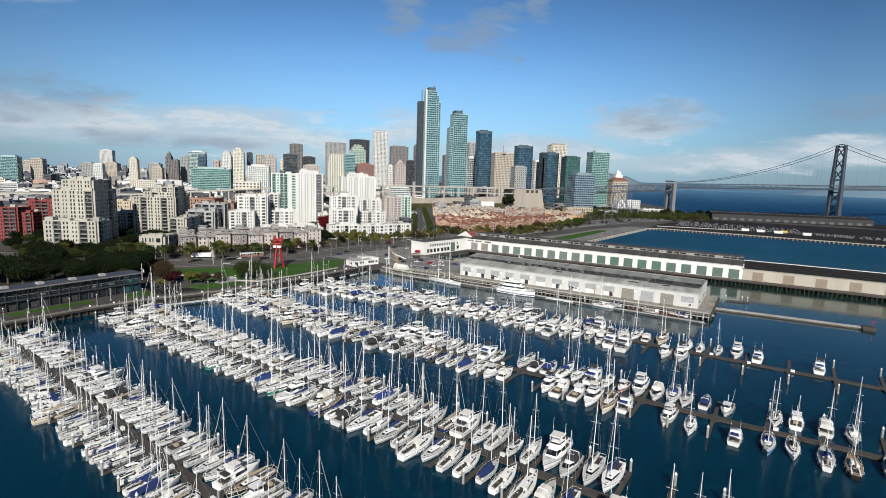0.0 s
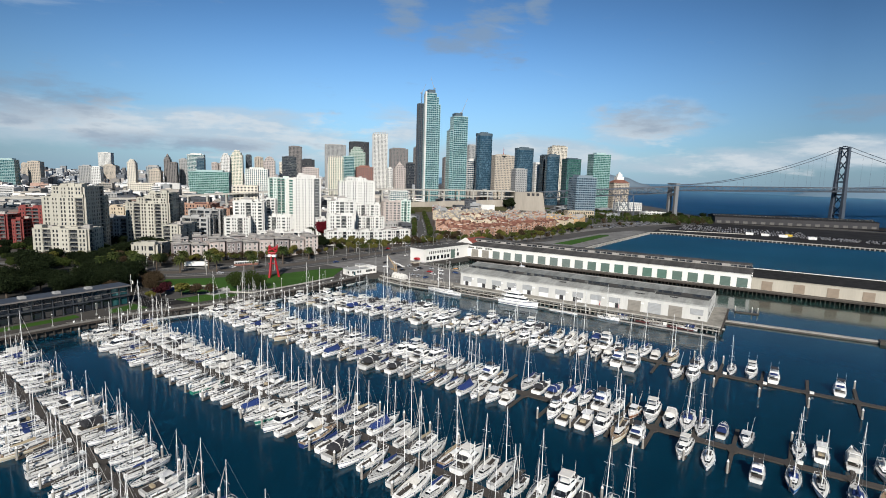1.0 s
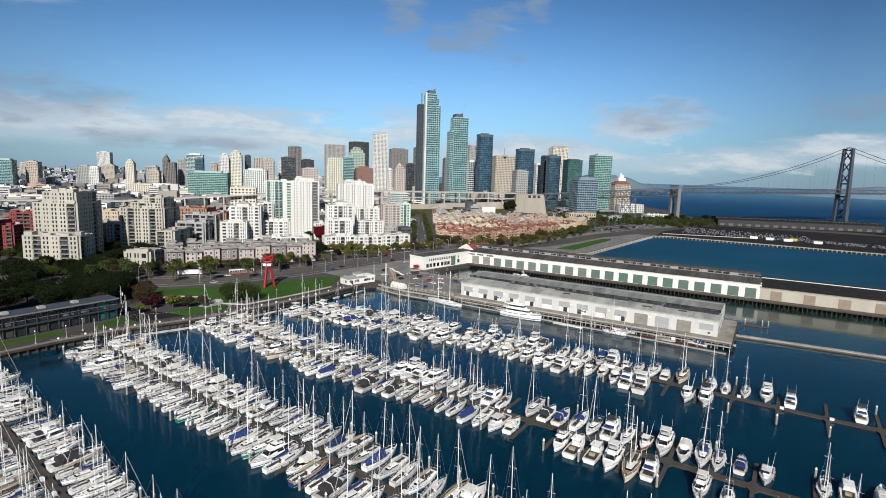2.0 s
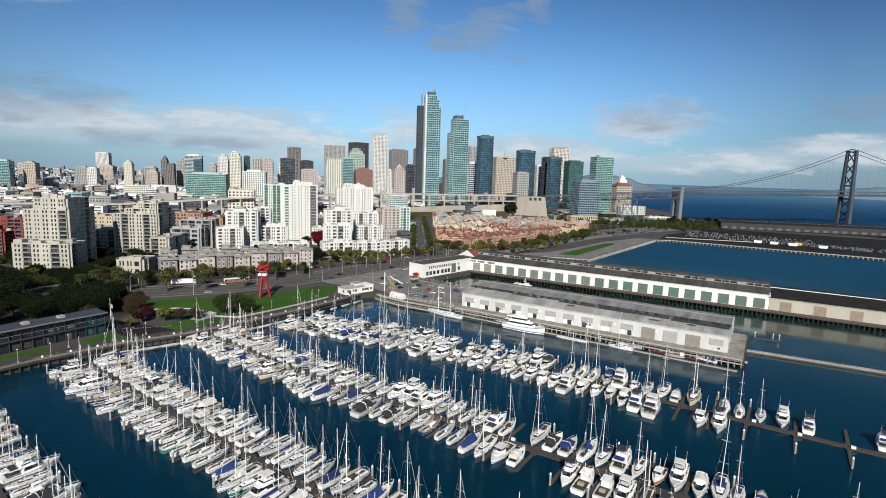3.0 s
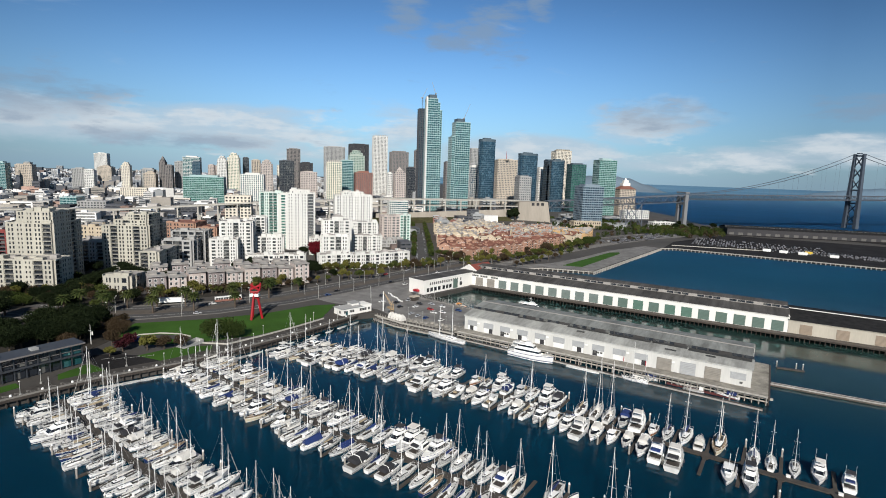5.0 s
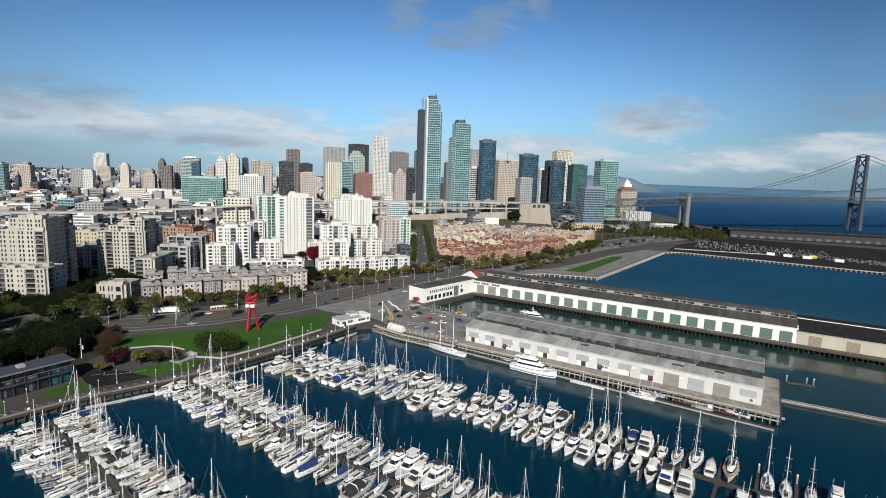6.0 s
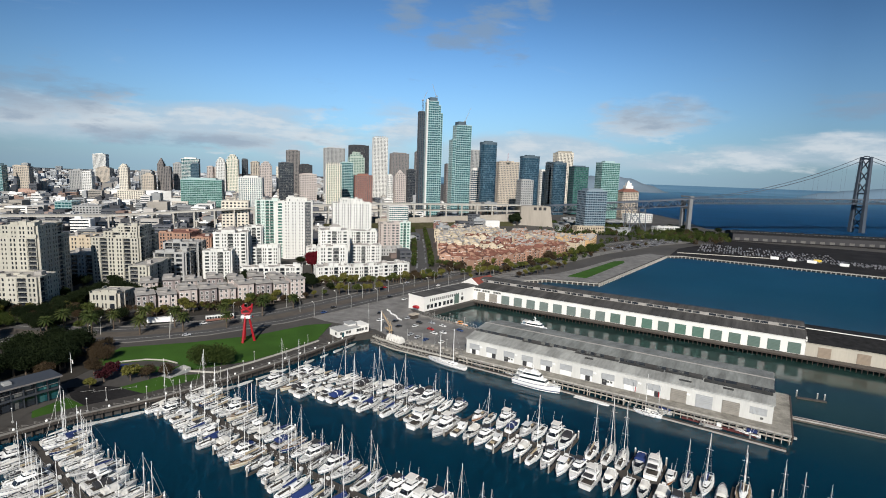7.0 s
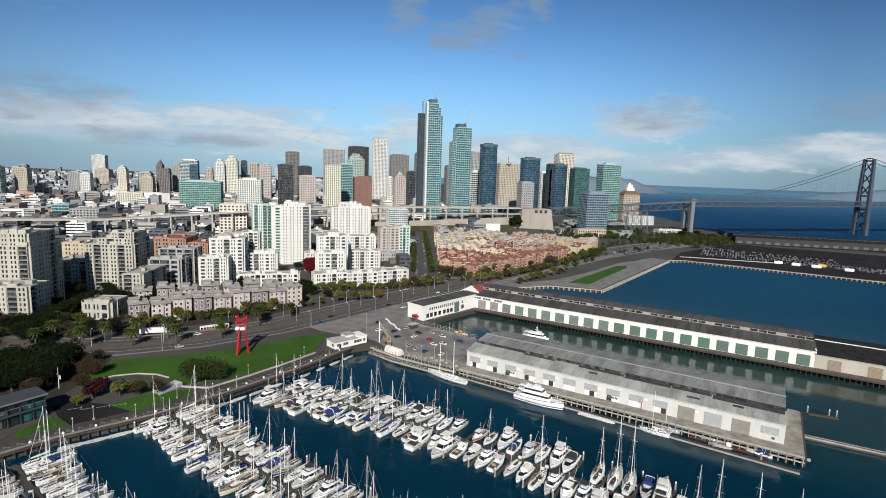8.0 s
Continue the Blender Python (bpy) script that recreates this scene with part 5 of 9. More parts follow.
flats(IV, -326, 440, [(0, 0, 14, 22, 3, 30), (14, 5, 8, 22, 3, 26), (14, 16, 20, 24, 3, 35)], REDRENDER, G_DARK, "red rendered apartment block with dark balconies", "sll", 3.0, 4.8)
flats(IV, -201, 496, [(0, 0, 23, 18, 3, 26), (0, 18, 26, 18, 3, 32)], GREY, G_DARK, "dark glass and concrete stepped office", "llb", 3.6, 7.0)
flats(IV, -227, 562, [(0, 0, 26, 28, 3, 34), (26, 4, 18, 24, 3, 30)], SALMON, G_DARK, "orange brick warehouse with flat roof", "wws", 3.6, 6.0, roof=TILE)
flats(30, -220.5, 394, [(0, 0, 16, 18, 3, 13.8)], IVORY, G_DARK, "low ivory club house with flat roof", "wwb", 5.0, 5.0)
flats(WH, -67, 529, [(0, 0, 20.5, 16, 3, 26), (6, 17, 26, 24, 3, 39.5)], PALE, G_MID, "stepped white apartment block with turrets and balconies", "bwlwb", 3.0, 5.0, hips=((11, 5.5, 2.6),))
flats(WH, -37, 560, [(0, 0, 28, 20, 3, 24.5)], PALE, G_MID, "white terraced apartment block with roof garden", "wblwb", 3.0, 5.0)
flats(WH, -38, 582, [(0, 0, 13, 18, 3, 41)], PALE, G_MID, "slim white apartment wing with corner windows", "wlb", 3.0, 4.6)
flats(WH, -34, 650, [(0, 0, 22, 24, 3, 62)], PALEGREEN, G_GREEN, "white and pale green apartment tower with corner balconies", "lwl", 3.1, 4.6)
flats(WH, -13, 634, [(0, 0, 7, 20, 3, 61)], PALE, G_GREEN, "slender white tower wing", "b", 3.1, 7.0)
flats(WH, -5.5, 625, [(0, 0, 27.5, 22, 3, 63), (4, 4, 18, 14, 62, 66)], PALE, G_GREY, "broad white apartment tower with small windows", "sssl", 3.1, 6.8)
flats(WH, 47.5, 655, [(0, 0, 40, 26, 3, 60), (8, 3, 22, 18, 59, 64)], PALE, G_GREY, "broad white apartment tower beside the side street", "wsws", 3.1, 6.6)
flats(WH, 27.7, 533, [(0, 0, 22.5, 15, 3, 28.5), (1.5, 16, 24, 22, 3, 41.5)], PALE, G_MID, "white apartment block with a hipped corner turret", "wblwb", 3.0, 5.0, hips=((13, 5, 3.5),))
flats(WH, 59, 572, [(0, 0, 28, 18, 3, 24), (-4, 19, 30, 18, 3, 36)], PALE, G_MID, "white apartment wing with terraces", "bwlw", 3.0, 5.0)
flats(WH, 105.5, 678, [(0, 0, 20, 24, 3, 35)], PINK, G_GREY, "pink brick and glass apartment block", "bwb", 3.2, 5.0)
flats(WH, 126, 678, [(0, 0, 12, 24, 3, 36.5)], PALEGREEN, G_GREEN, "pale green glass-fronted apartment block", "blb", 3.2, 4.0)
flats(WH, 97.6, 640, [(0, 0, 24, 18, 3, 11)], GREY, G_DARK, "low grey building with a pale flat roof", "ws", 4.0, 6.0)
flats(45, -27, 519, [(0, 0, 47, 11, 3, 13.5)], PALE, G_DARK, "white low-rise terrace behind the row houses", "bwbl", 3.2, 4.4)
flats(52, 94.7, 494.2, [(0, 0, 26, 13, 3, 16), (26, 0, 26, 13, 3, 15.4), (52, 0, 27, 13, 3, 16.2)], PALE, G_DARK, "long white four-storey terrace with bay windows", "wbwl", 3.2, 4.4, hips=((6, 2.6, 0.8), (20, 2.6, 0.8)))
flats(44, 18, 588, [(0, 0, 8, 14, 3, 20)], PALE, G_DARK, "narrow white apartment house beside red foliage", "w", 3.0, 4.0)
apartments(-497, 721, [(0, 0, 30, 24, 40)], PALE, G_TEAL, "white and glass apartment tower", style="bands")
apartments(-632, 339, [(0, 0, 23, 30, 12)], SAND, G_DARK, "plain sand-coloured low building", bay=5.0)

# grey-rose row houses facing the boulevard
def row_house(x, y, w, d, h, wall, turn, label):
    t = thing("row_house", city_pose(x, y, turn), label, "row house", "row houses on the boulevard")
    bm = bmesh.new()
    bm_box(bm, 0, 0, 3.0, w, d, 3 + h)
    bm_box(bm, w * 0.22, -0.9, 3.6, w * 0.62, 0.1, 3 + h - 0.8)
    part("wall", bm, wall, t)
    bm = bmesh.new()
    bm_box(bm, -0.4, -1.2, 3 + h, w + 0.3, d + 0.4, 3.4 + h)
    bm_box(bm, w * 0.1, d * 0.45, 3.4 + h, w * 0.55, d * 0.85, 4.9 + h)
    bm_box(bm, w * 0.02, d * 0.4, 4.9 + h, w * 0.62, d * 0.92, 5.2 + h)
    part("roof", bm, PALEROOF, t)
    bm = bmesh.new()
    bm_box(bm, 0, 0, 0, 1.3, 0.1, 1.7)
    me = mesh_of("window", bm, G_DARK)
    bm = bmesh.new()
    for a, b in (((-0.15, -0.03, -0.15), (1.45, 0.02, 0.0)), ((-0.15, -0.03, 1.7), (1.45, 0.02, 1.85)), ((-0.15, -0.03, 0), (0, 0.02, 1.7)), ((1.3, -0.03, 0), (1.45, 0.02, 1.7))):
        bm_box(bm, *a, *b)
    fr = mesh_of("window_frame", bm, WHITECAP)
    for j in range(int(h / 3.0)):
        for u, v in ((w * 0.06, -0.06), (w * 0.34, -0.97), (w * 0.72, -0.06)):
            p = piece("window", me, t, Matrix.Translation((u, v, 4.0 + j * 3.0)))
            q = new("window_frame", fr)
            q.parent = p
    return t


for i in range(9):
    f = i / 9
    x, y = -351.5 + 50 * f, 237.5 + 97 * f
    row_house(x, y, 10.6, 13, (13.2, 12.0, 14.0)[i % 3] + 1.2 * f, (MAUVE, ROSE, ROSE)[i % 3], radians(62.7), ("grey-mauve", "pale rose", "pale rose")[i % 3] + " four-storey row house with white-framed windows")
for i in range(7):
    f = i / 7
    x, y = -388 + 62 * f, 262 + 78 * f
    row_house(x, y, 11, 13, (12.0, 13.5)[i % 2], (ROSE, MAUVE)[i % 2], radians(55), ("pale rose", "grey-mauve")[i % 2] + " row house with pale flat roof in the second row")


# brick-coloured townhouses in ranks up the slope
def town_house(x, y, w, d, h, wall, roof, turn, label, cross):
    t = thing("town_house", city_pose(x, y, turn), label, "town house", "town houses in ranks")
    top = 3 + h
    bm = bmesh.new()
    bm_box(bm, 0, 0, 3.0, w - 0.1, d, top)
    bm_box(bm, w * 0.1, -0.9, 5.8, w * 0.5, 0.02, 6.8)
    bm_box(bm, w * 0.55, -0.7, 3.0, w * 0.95, 0.02, top - 1.0)
    if cross:
        bm_loft(bm, [[(0, y_, top - 0.05), (w - 0.1, y_, top - 0.05), (w / 2, y_, top + 2.7)] for y_ in (0.0, d)])
    part("wall", bm, wall, t)
    bm = bmesh.new()
    if cross:
        for x0, x1 in ((-0.4, w / 2 + 0.1), (w + 0.3, w / 2 - 0.1)):
            bm_loft(bm, [[(x0, y_, top - 0.25), (x1, y_, top + 2.85), (x1, y_, top + 3.15), (x0, y_, top + 0.1)] for y_ in (-0.7, d + 0.5)])
    else:
        bm_loft(bm, [[(x_, y_, z_) for y_, z_ in ((-0.6, top - 0.1), (d / 2, top + 2.3), (d + 0.5, top - 0.1))] for x_ in (-0.2, w + 0.1)])
    part("roof", bm, roof, t)
    bm = bmesh.new()
    if cross:
        bm_box(bm, w * 0.74, d * 0.45, top, w * 0.86, d * 0.55, top + 3.4)
    else:
        bm_box(bm, w * 0.25, d * 0.14, top + 0.2, w * 0.6, d * 0.4, top + 2.0)
        bm_box(bm, w * 0.78, d * 0.5, top + 1.0, w * 0.9, d * 0.6, top + 3.6)
    part("dormer", bm, wall, t)
    bm = bmesh.new()
    for j in range(int(h / 3)):
        for k in (0.18, 0.66):
            o = -0.78 if k > 0.5 and j < int(h / 3) - 1 else -0.08
            bm_box(bm, w * k, o, 4.0 + j * 3, w * k + 1.4, 0.05, 5.6 + j * 3)
        bm_box(bm, w - 0.15, d * 0.3, 4.0 + j * 3, w - 0.04, d * 0.3 + 1.3, 5.6 + j * 3)
    part("window_rows", bm, G_DARK, t)["kind"] = "stuff"
    bm = bmesh.new()
    for j in range(int(h / 3)):
        bm_box(bm, w * 0.08, -0.14, 3.72 + j * 3, w * 0.52, -0.02, 3.95 + j * 3)
    bm_box(bm, w * 0.5, -0.85, top - 1.0, w, -0.3, top - 0.75)
    part("trim_board", bm, WHITECAP, t)["kind"] = "stuff"


ORANGEPLASTER = surface("ochre_plaster", (0.52, 0.34, 0.17), 0.8, vary=0.2, scale=0.2, grain=2.0, spread=0.15)
BW = "brick-red town house with terracotta roof and white trim"
SW = "sand-coloured town house with pale roof"
OW = "ochre town house with pale roof"


def townhouse_rank(x0, y0, x1, y1, h, looks, depth=11):
    turn = math.atan2(y1 - y0, x1 - x0)
    n = max(2, round(math.hypot(x1 - x0, y1 - y0) / 10.5))
    w = math.hypot(x1 - x0, y1 - y0) / n
    for i in range(n):
        if rng.random() < 0.04:
            continue
        f = i / n
        wall, roof, words = looks[min(int(f * len(looks) + rng.uniform(-0.25, 0.25)), len(looks) - 1)]
        town_house(x0 + (x1 - x0) * f + rng.uniform(-1, 1), y0 + (y1 - y0) * f + rng.uniform(-1, 1), w, depth, h + rng.choice((-1.4, 0, 0, 1.2, 2.2)), wall, roof, turn, words, rng.random() < 0.42)


RED, BUFF, PLAIN = (SALMON, TILE, BW), (SAND, PALEROOF, SW), (SAND, TILE, BW)
WARM, OCHRE, DUSK = (SALMON, PALEROOF, BW), (ORANGEPLASTER, PALEROOF, OW), (BRICK, PALEROOF, BW)
for f, looks, h in ((0.0, (RED,), 10), (0.1, (RED,), 10), (0.2, (RED, RED, PLAIN), 10.5), (0.32, (BUFF, PLAIN, RED), 11), (0.44, (BUFF, BUFF, RED, WARM), 11.5),
                    (0.56, (BUFF, PLAIN, DUSK, DUSK, RED), 12), (0.68, (BUFF, BUFF, BUFF, WARM, OCHRE), 12), (0.80, (BUFF, BUFF, WARM, BUFF, OCHRE), 12.5), (0.92, (DUSK, BUFF, BUFF, WARM, WARM, OCHRE), 13.5)):
    townhouse_rank(-292 - 163 * f, 520 + 264 * f, -248 + 40 * min(f * 1.35, 1), 544 + 252 * f, h, looks)
townhouse_rank(-252, 514, -220, 640, 10.5, (RED,))
townhouse_rank(-220, 640, -199, 742, 10.5, (RED, PLAIN))
townhouse_rank(-196, 752, -200, 812, 12, (OCHRE,))
townhouse_rank(-468, 800, -425, 850, 16, (DUSK,), 14)

# ---------------------------------------------------------------- filler city: roofs and far houses nobody could count
def clear_of(x, y, r):
    for tx, ty, w, d in TOWERS:
        cx = tx + (w * math.cos(CITY) - d * math.sin(CITY)) / 2
        cy = ty + (w * math.sin(CITY) + d * math.cos(CITY)) / 2
        if math.hypot(x - cx, y - cy) < r + 0.55 * max(w, d):
            return False
    return True


def filler(name, count, s0, s1, r0, r1, size, h0, h1, mat, label, keep=True, mat_share=(6, 3, 3, 0.9, 2.0)):
    boxes, glass, slot = [], [], []
    tries = 0
    while len(boxes) < count and tries < count * 4:
        tries += 1
        s, r = rng.uniform(s0, s1), 0
        r = rng.uniform(r0, r1) * (s / s1 if keep else 1)
        x, y = -0.479 * s + 0.878 * r, 0.878 * s + 0.479 * r
        w, d = rng.uniform(*size), rng.uniform(*size)
        if not clear_of(x, y, max(w, d) * 0.6):
            continue
        # clear of the boulevard side, the hill street and the viaduct
        if (x > -330 and y < 700) or x > -260 - (y - 700) * 0.02:
            continue
        if (x > -585 and y < 345) or not clear_of_walls(x, y, max(w, d) + 2):
            continue
        if abs((x + 381) * 0.857 - (y - 627) * -0.515) < 16 and y < 900:
            continue
        h = rng.uniform(h0, h1) * (1.7 if rng.random() < 0.08 else 1)
        z = 1.0 + hill_height(x, y)
        boxes.append((x, y, z, w, d, h, CITY))
        slot.append(rng.choices(range(5), mat_share)[0])
        if rng.random() < 0.8:
            a = 0.5
            for k in range(1, int(h / 4) + 1):
                glass.append((x + 0.08 * math.sin(CITY) * 3, y - 0.08 * math.cos(CITY) * 3, z + k * 4 - 2.2, w * 0.92, 0.2, 1.5, CITY))
        if rng.random() < 0.5:
            boxes.append((x + rng.uniform(-0.2, 0.1) * w, y + 0.4 * d, z, w * 0.3, d * 0.25, h + rng.uniform(1.5, 4), CITY))
            slot.append(slot[-1])
    for i, (m_, share) in enumerate(zip(mat, mat_share)):
        mine = [q for k, q in enumerate(boxes) if slot[k] == i]
        if mine:
            ob = new(name, boxes_mesh(name, mine, m_))
            tagged(ob, label, "city blocks", "", "stuff")
    g = new("window_rows", boxes_mesh("window_rows", glass, G_DARK))
    g.parent = ob


LOWMIX = [CITYMIX[4], CITYMIX[2], FARMIX[1], FARMIX[3], CITYMIX[0]]
filler("low_city_blocks", 900, 470, 1000, -980, 30, (9, 26), 5, 12, LOWMIX, "low warehouses and flats with pale flat roofs")
filler("city_blocks", 760, 900, 1700, -1600, 120, (10, 34), 7, 19, CITYMIX, "mixed pale city buildings of several storeys")
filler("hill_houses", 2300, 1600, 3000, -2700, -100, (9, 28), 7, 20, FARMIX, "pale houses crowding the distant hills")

under = []
for _ in range(46):
    f, g = rng.random(), rng.random()
    x, y = -318 + 120 * f - 40 * g, 930 + 250 * g + 40 * f
    w, d = rng.uniform(8, 24), rng.uniform(8, 20)
    if clear_of(x, y, 14):
        under.append((x, y, 2.5, w, d, rng.uniform(4, 10), 0.77 if rng.random() < 0.6 else CITY))
tagged(new("low_sheds", boxes_mesh("low_sheds", under, CITYMIX[2])), "low grey sheds and yards under the bridge approach", "sheds", "", "stuff")

# ---------------------------------------------------------------- bridge
BA, BB = Vector((-112, 1150, 0)), Vector((197.5, 1450, 0))
bdir = (BB - BA).normalized()
bturn = math.atan2(bdir.y, bdir.x)
SPAN = (BB - BA).length


def truss(bm, x0, x1, z0a, z0b, deep, half, panel, r=0.55):
    """Two side trusses with chords, posts and diagonals, and two road decks."""
    n = max(1, round((x1 - x0) / panel))
    for sy in (-half, half):
        for i in range(n):
            f0, f1 = i / n, (i + 1) / n
            a, b = x0 + (x1 - x0) * f0, x0 + (x1 - x0) * f1
            za, zb = z0a + (z0b - z0a) * f0, z0a + (z0b - z0a) * f1
            bm_tube(bm, (a, sy, za), (b, sy, zb), r, r, 4, False)
            bm_tube(bm, (a, sy, za + deep), (b, sy, zb + deep), r, r, 4, False)
            bm_tube(bm, (a, sy, za), (a, sy, za + deep), r * 0.7, r * 0.7, 4, False)
            if i % 2:
                bm_tube(bm, (a, sy, za + deep), (b, sy, zb), r * 0.8, r * 0.8, 4, False)
            else:
                bm_tube(bm, (a, sy, za), (b, sy, zb + deep), r * 0.8, r * 0.8, 4, False)


def deck_slab(bm, x0, x1, za, zb, half, thick):
    bm_loft(bm, [[(x, -half, z), (x, half, z), (x, half, z + thick), (x, -half, z + thick)] for x, z in ((x0, za), (x1, zb))])


ENDPIER = surface("end_pier_concrete", (0.175, 0.18, 0.19), 0.85, vary=0.2, scale=0.05, grain=0.5, streak=True)
TRUSSPAINT = surface("truss_paint", (0.10, 0.115, 0.14), 0.6, vary=0.15, scale=0.05)
bridge = thing("suspension_bridge", Matrix.Translation(BA) @ Matrix.Rotation(bturn, 4, "Z"), "grey-blue steel double-deck suspension bridge over the bay", "bridge")
bm = bmesh.new()
truss(bm, 0, SPAN + 700, 54, 70, 9.5, 10, 9.5)
part("stiffening_truss", bm, TRUSSPAINT, bridge)
bm = bmesh.new()
deck_slab(bm, 0, SPAN + 700, 55, 71, 9.6, 1.0)
part("lower_deck", bm, STEEL, bridge)
bm = bmesh.new()
deck_slab(bm, 0, SPAN + 700, 62.5, 78.5, 9.6, 1.0)
part("upper_deck", bm, STEEL, bridge)
tw = new("tower")
tw.parent = bridge
tw.location = (SPAN, 0, 0)
for sy in (-1, 1):
    bm = bmesh.new()
    bm_loft(bm, [[(-4.6, sy * 12.2 - 3.4, z0 * 0), (4.6, sy * 12.2 - 3.4, 0), (4.6, sy * 12.2 + 3.4, 0), (-4.6, sy * 12.2 + 3.4, 0)] for z0 in (0,)] +
            [[(-3.0, sy * 9.6 - 2.0, 158), (3.0, sy * 9.6 - 2.0, 158), (3.0, sy * 9.6 + 2.0, 158), (-3.0, sy * 9.6 + 2.0, 158)]])
    part("leg", bm, STEEL, tw)
lev = [10, 32, 54, 82, 106, 130, 154]
for a, b in zip(lev, lev[1:]):
    if (a, b) == (54, 82):
        continue
    bm = bmesh.new()
    wa, wb = 10.6 - a * 0.013, 10.6 - b * 0.013
    bm_tube(bm, (0, -wa, a), (0, wb, b), 1.35, 1.35, 4)
    bm_tube(bm, (0, wa, a), (0, -wb, b), 1.35, 1.35, 4)
    part("cross_brace", bm, STEEL, tw)
bm = bmesh.new()
for z in (10, 54, 82, 154):
    bm_box(bm, -1.6, -11, z - 1.6, 1.6, 11, z + 1.6)
bm_box(bm, -3, -4, 158, 3, 4, 160)
part("strut", bm, STEEL, tw)
for sy in (-10, 10):
    bm = bmesh.new()
    pts = [Vector((SPAN * f, sy, 66 + (158 - 66) * (f ** 1.75))) for f in [i / 24 for i in range(25)]]
    pts += [Vector((SPAN + 700 * f, sy, 158 - 74 * (1 - (1 - f) ** 2) * 1.15)) for f in [i / 20 for i in range(1, 21)]]
    bm_loft(bm, [[(p.x, p.y + 0.6 * math.cos(1.0472 * k), p.z + 0.6 * math.sin(1.0472 * k)) for k in range(6)] for p in pts])
    part("main_cable", bm, STEEL, bridge)
    bm = bmesh.new()
    for i, p in enumerate(pts):
        if i % 2 == 0 and i not in (0, 24):
            bm_tube(bm, (p.x, sy, 62 + 16 * p.x / (SPAN + 700)), (p.x, sy, p.z), 0.12, 0.12, 4, False)
    part("hanger_ropes", bm, STEEL, bridge)
bm = bmesh.new()
bm_box(bm, -3.6, -12, -2, 3.6, -6.5, 64)
bm_box(bm, -3.6, 6.5, -2, 3.6, 12, 64)
bm_box(bm, -3, -6.5, 44, 3, 6.5, 50)
bm_box(bm, -4.4, -13, 66, 4.4, 13, 69)
part("end_pier", bm, ENDPIER, bridge, "tall grey concrete end pier")
bm = bmesh.new()
truss(bm, -285, 0, 34, 50, 12, 10, 13, 0.7)
part("approach_truss", bm, TRUSSPAINT, bridge, "pale grey approach truss")["kind"] = "stuff"
bm = bmesh.new()
deck_slab(bm, -285, 0, 45, 62.5, 10, 1.4)
part("approach_deck", bm, TRUSSPAINT, bridge)
for sy in (-9, 9):
    for p, q, r in (((-128, sy, 0), (-124, sy, 44), 1.2), ((-92, sy, 0), (-96, sy, 44), 1.2), ((-128, sy, 4), (-96, sy, 42), 0.9), ((-92, sy, 4), (-124, sy, 42), 0.9)):
        bm = bmesh.new()
        bm_tube(bm, p, q, r, r * 0.85, 4)
        part("steel_bent", bm, TRUSSPAINT, bridge)

# beige anchorage block and the viaduct running into the city
anchor = thing("bridge_anchorage", Matrix.Translation(BA - bdir * 322) @ Matrix.Rotation(bturn, 4, "Z"), "tall beige concrete bridge anchorage with three openings", "anchorage")
bm = bmesh.new()
bm_loft(bm, [[(-26, -19, 0), (38, -19, 0), (38, 19, 0), (-26, 19, 0)], [(-22, -14, 45), (32, -14, 45), (32, 14, 45), (-22, 14, 45)]])
part("block", bm, ANCHORSTONE, anchor)
# black boxes on the face, colour standing for the shade inside openings
for i in range(3):
    bm = bmesh.new()
    bm_box(bm, 1 + i * 9, -15.2, 38.5, 6 + i * 9, -13.6, 43.5)
    part("opening_dark", bm, BLACK, anchor)
via = thing("viaduct", Matrix.Translation(BA - bdir * 344) @ Matrix.Rotation(bturn + 0.03, 4, "Z"), "pale concrete double-deck viaduct on slender columns", "viaduct")
VIA = [(0, 45), (-240, 44), (-420, 36), (-620, 22), (-1100, 19)]
for name, drop, thick in (("deck", 0, 2.0), ("lower_deck", 9.5, 1.5)):
    bm = bmesh.new()
    bm_loft(bm, [[(x, -11, z - drop), (x, 11, z - drop), (x, 11, z - drop + thick), (x, -11, z - drop + thick)] for x, z in (VIA if drop == 0 else VIA[:3])])
    part(name, bm, CONCRETE, via)
for i in range(24):
    x = -26 - i * 27
    for (xa, za), (xb, zb) in zip(VIA, VIA[1:]):
        if xb <= x <= xa:
            z = za + (zb - za) * (xa - x) / (xa - xb)
    for y_ in (-10.5, 8.3):
        bm = bmesh.new()
        bm_box(bm, x, y_, 0, x + 2.0, y_ + 2.0, z)
        part("column", bm, CONCRETE, via)
bm = bmesh.new()
bm_loft(bm, [[(-250, -16, 0), (-2, -22, 0), (-2, -12, 0), (-250, -12, 0)], [(-250, -12.6, 22), (-2, -13, 32), (-2, -12.2, 32), (-250, -12.2, 22)]])
part("retaining_wall", bm, ANCHORSTONE, via, "sloping beige retaining wall")
bm = bmesh.new()
bm_loft(bm, [[(-330, -46, 2), (-20, -46, 2), (-20, -14, 2), (-330, -14, 2)], [(-330, -20, 14), (-20, -20, 19), (-20, -14, 19), (-330, -14, 14)]])
single("embankment", bm, SCRUB, "green planted slope below the viaduct", "embankment", "structure", via.matrix_world)

# tan domed building with white lantern by the bridge
dome = thing("domed_building", city_pose(-270, 1370), "tan stone building with terracotta roof and white lantern", "building")
block(dome, 0, 0, 44, 26, 3, 62, "punched", TAN, G_DARK, 4.4, 4.4, roof=TILE)
bm = bmesh.new()
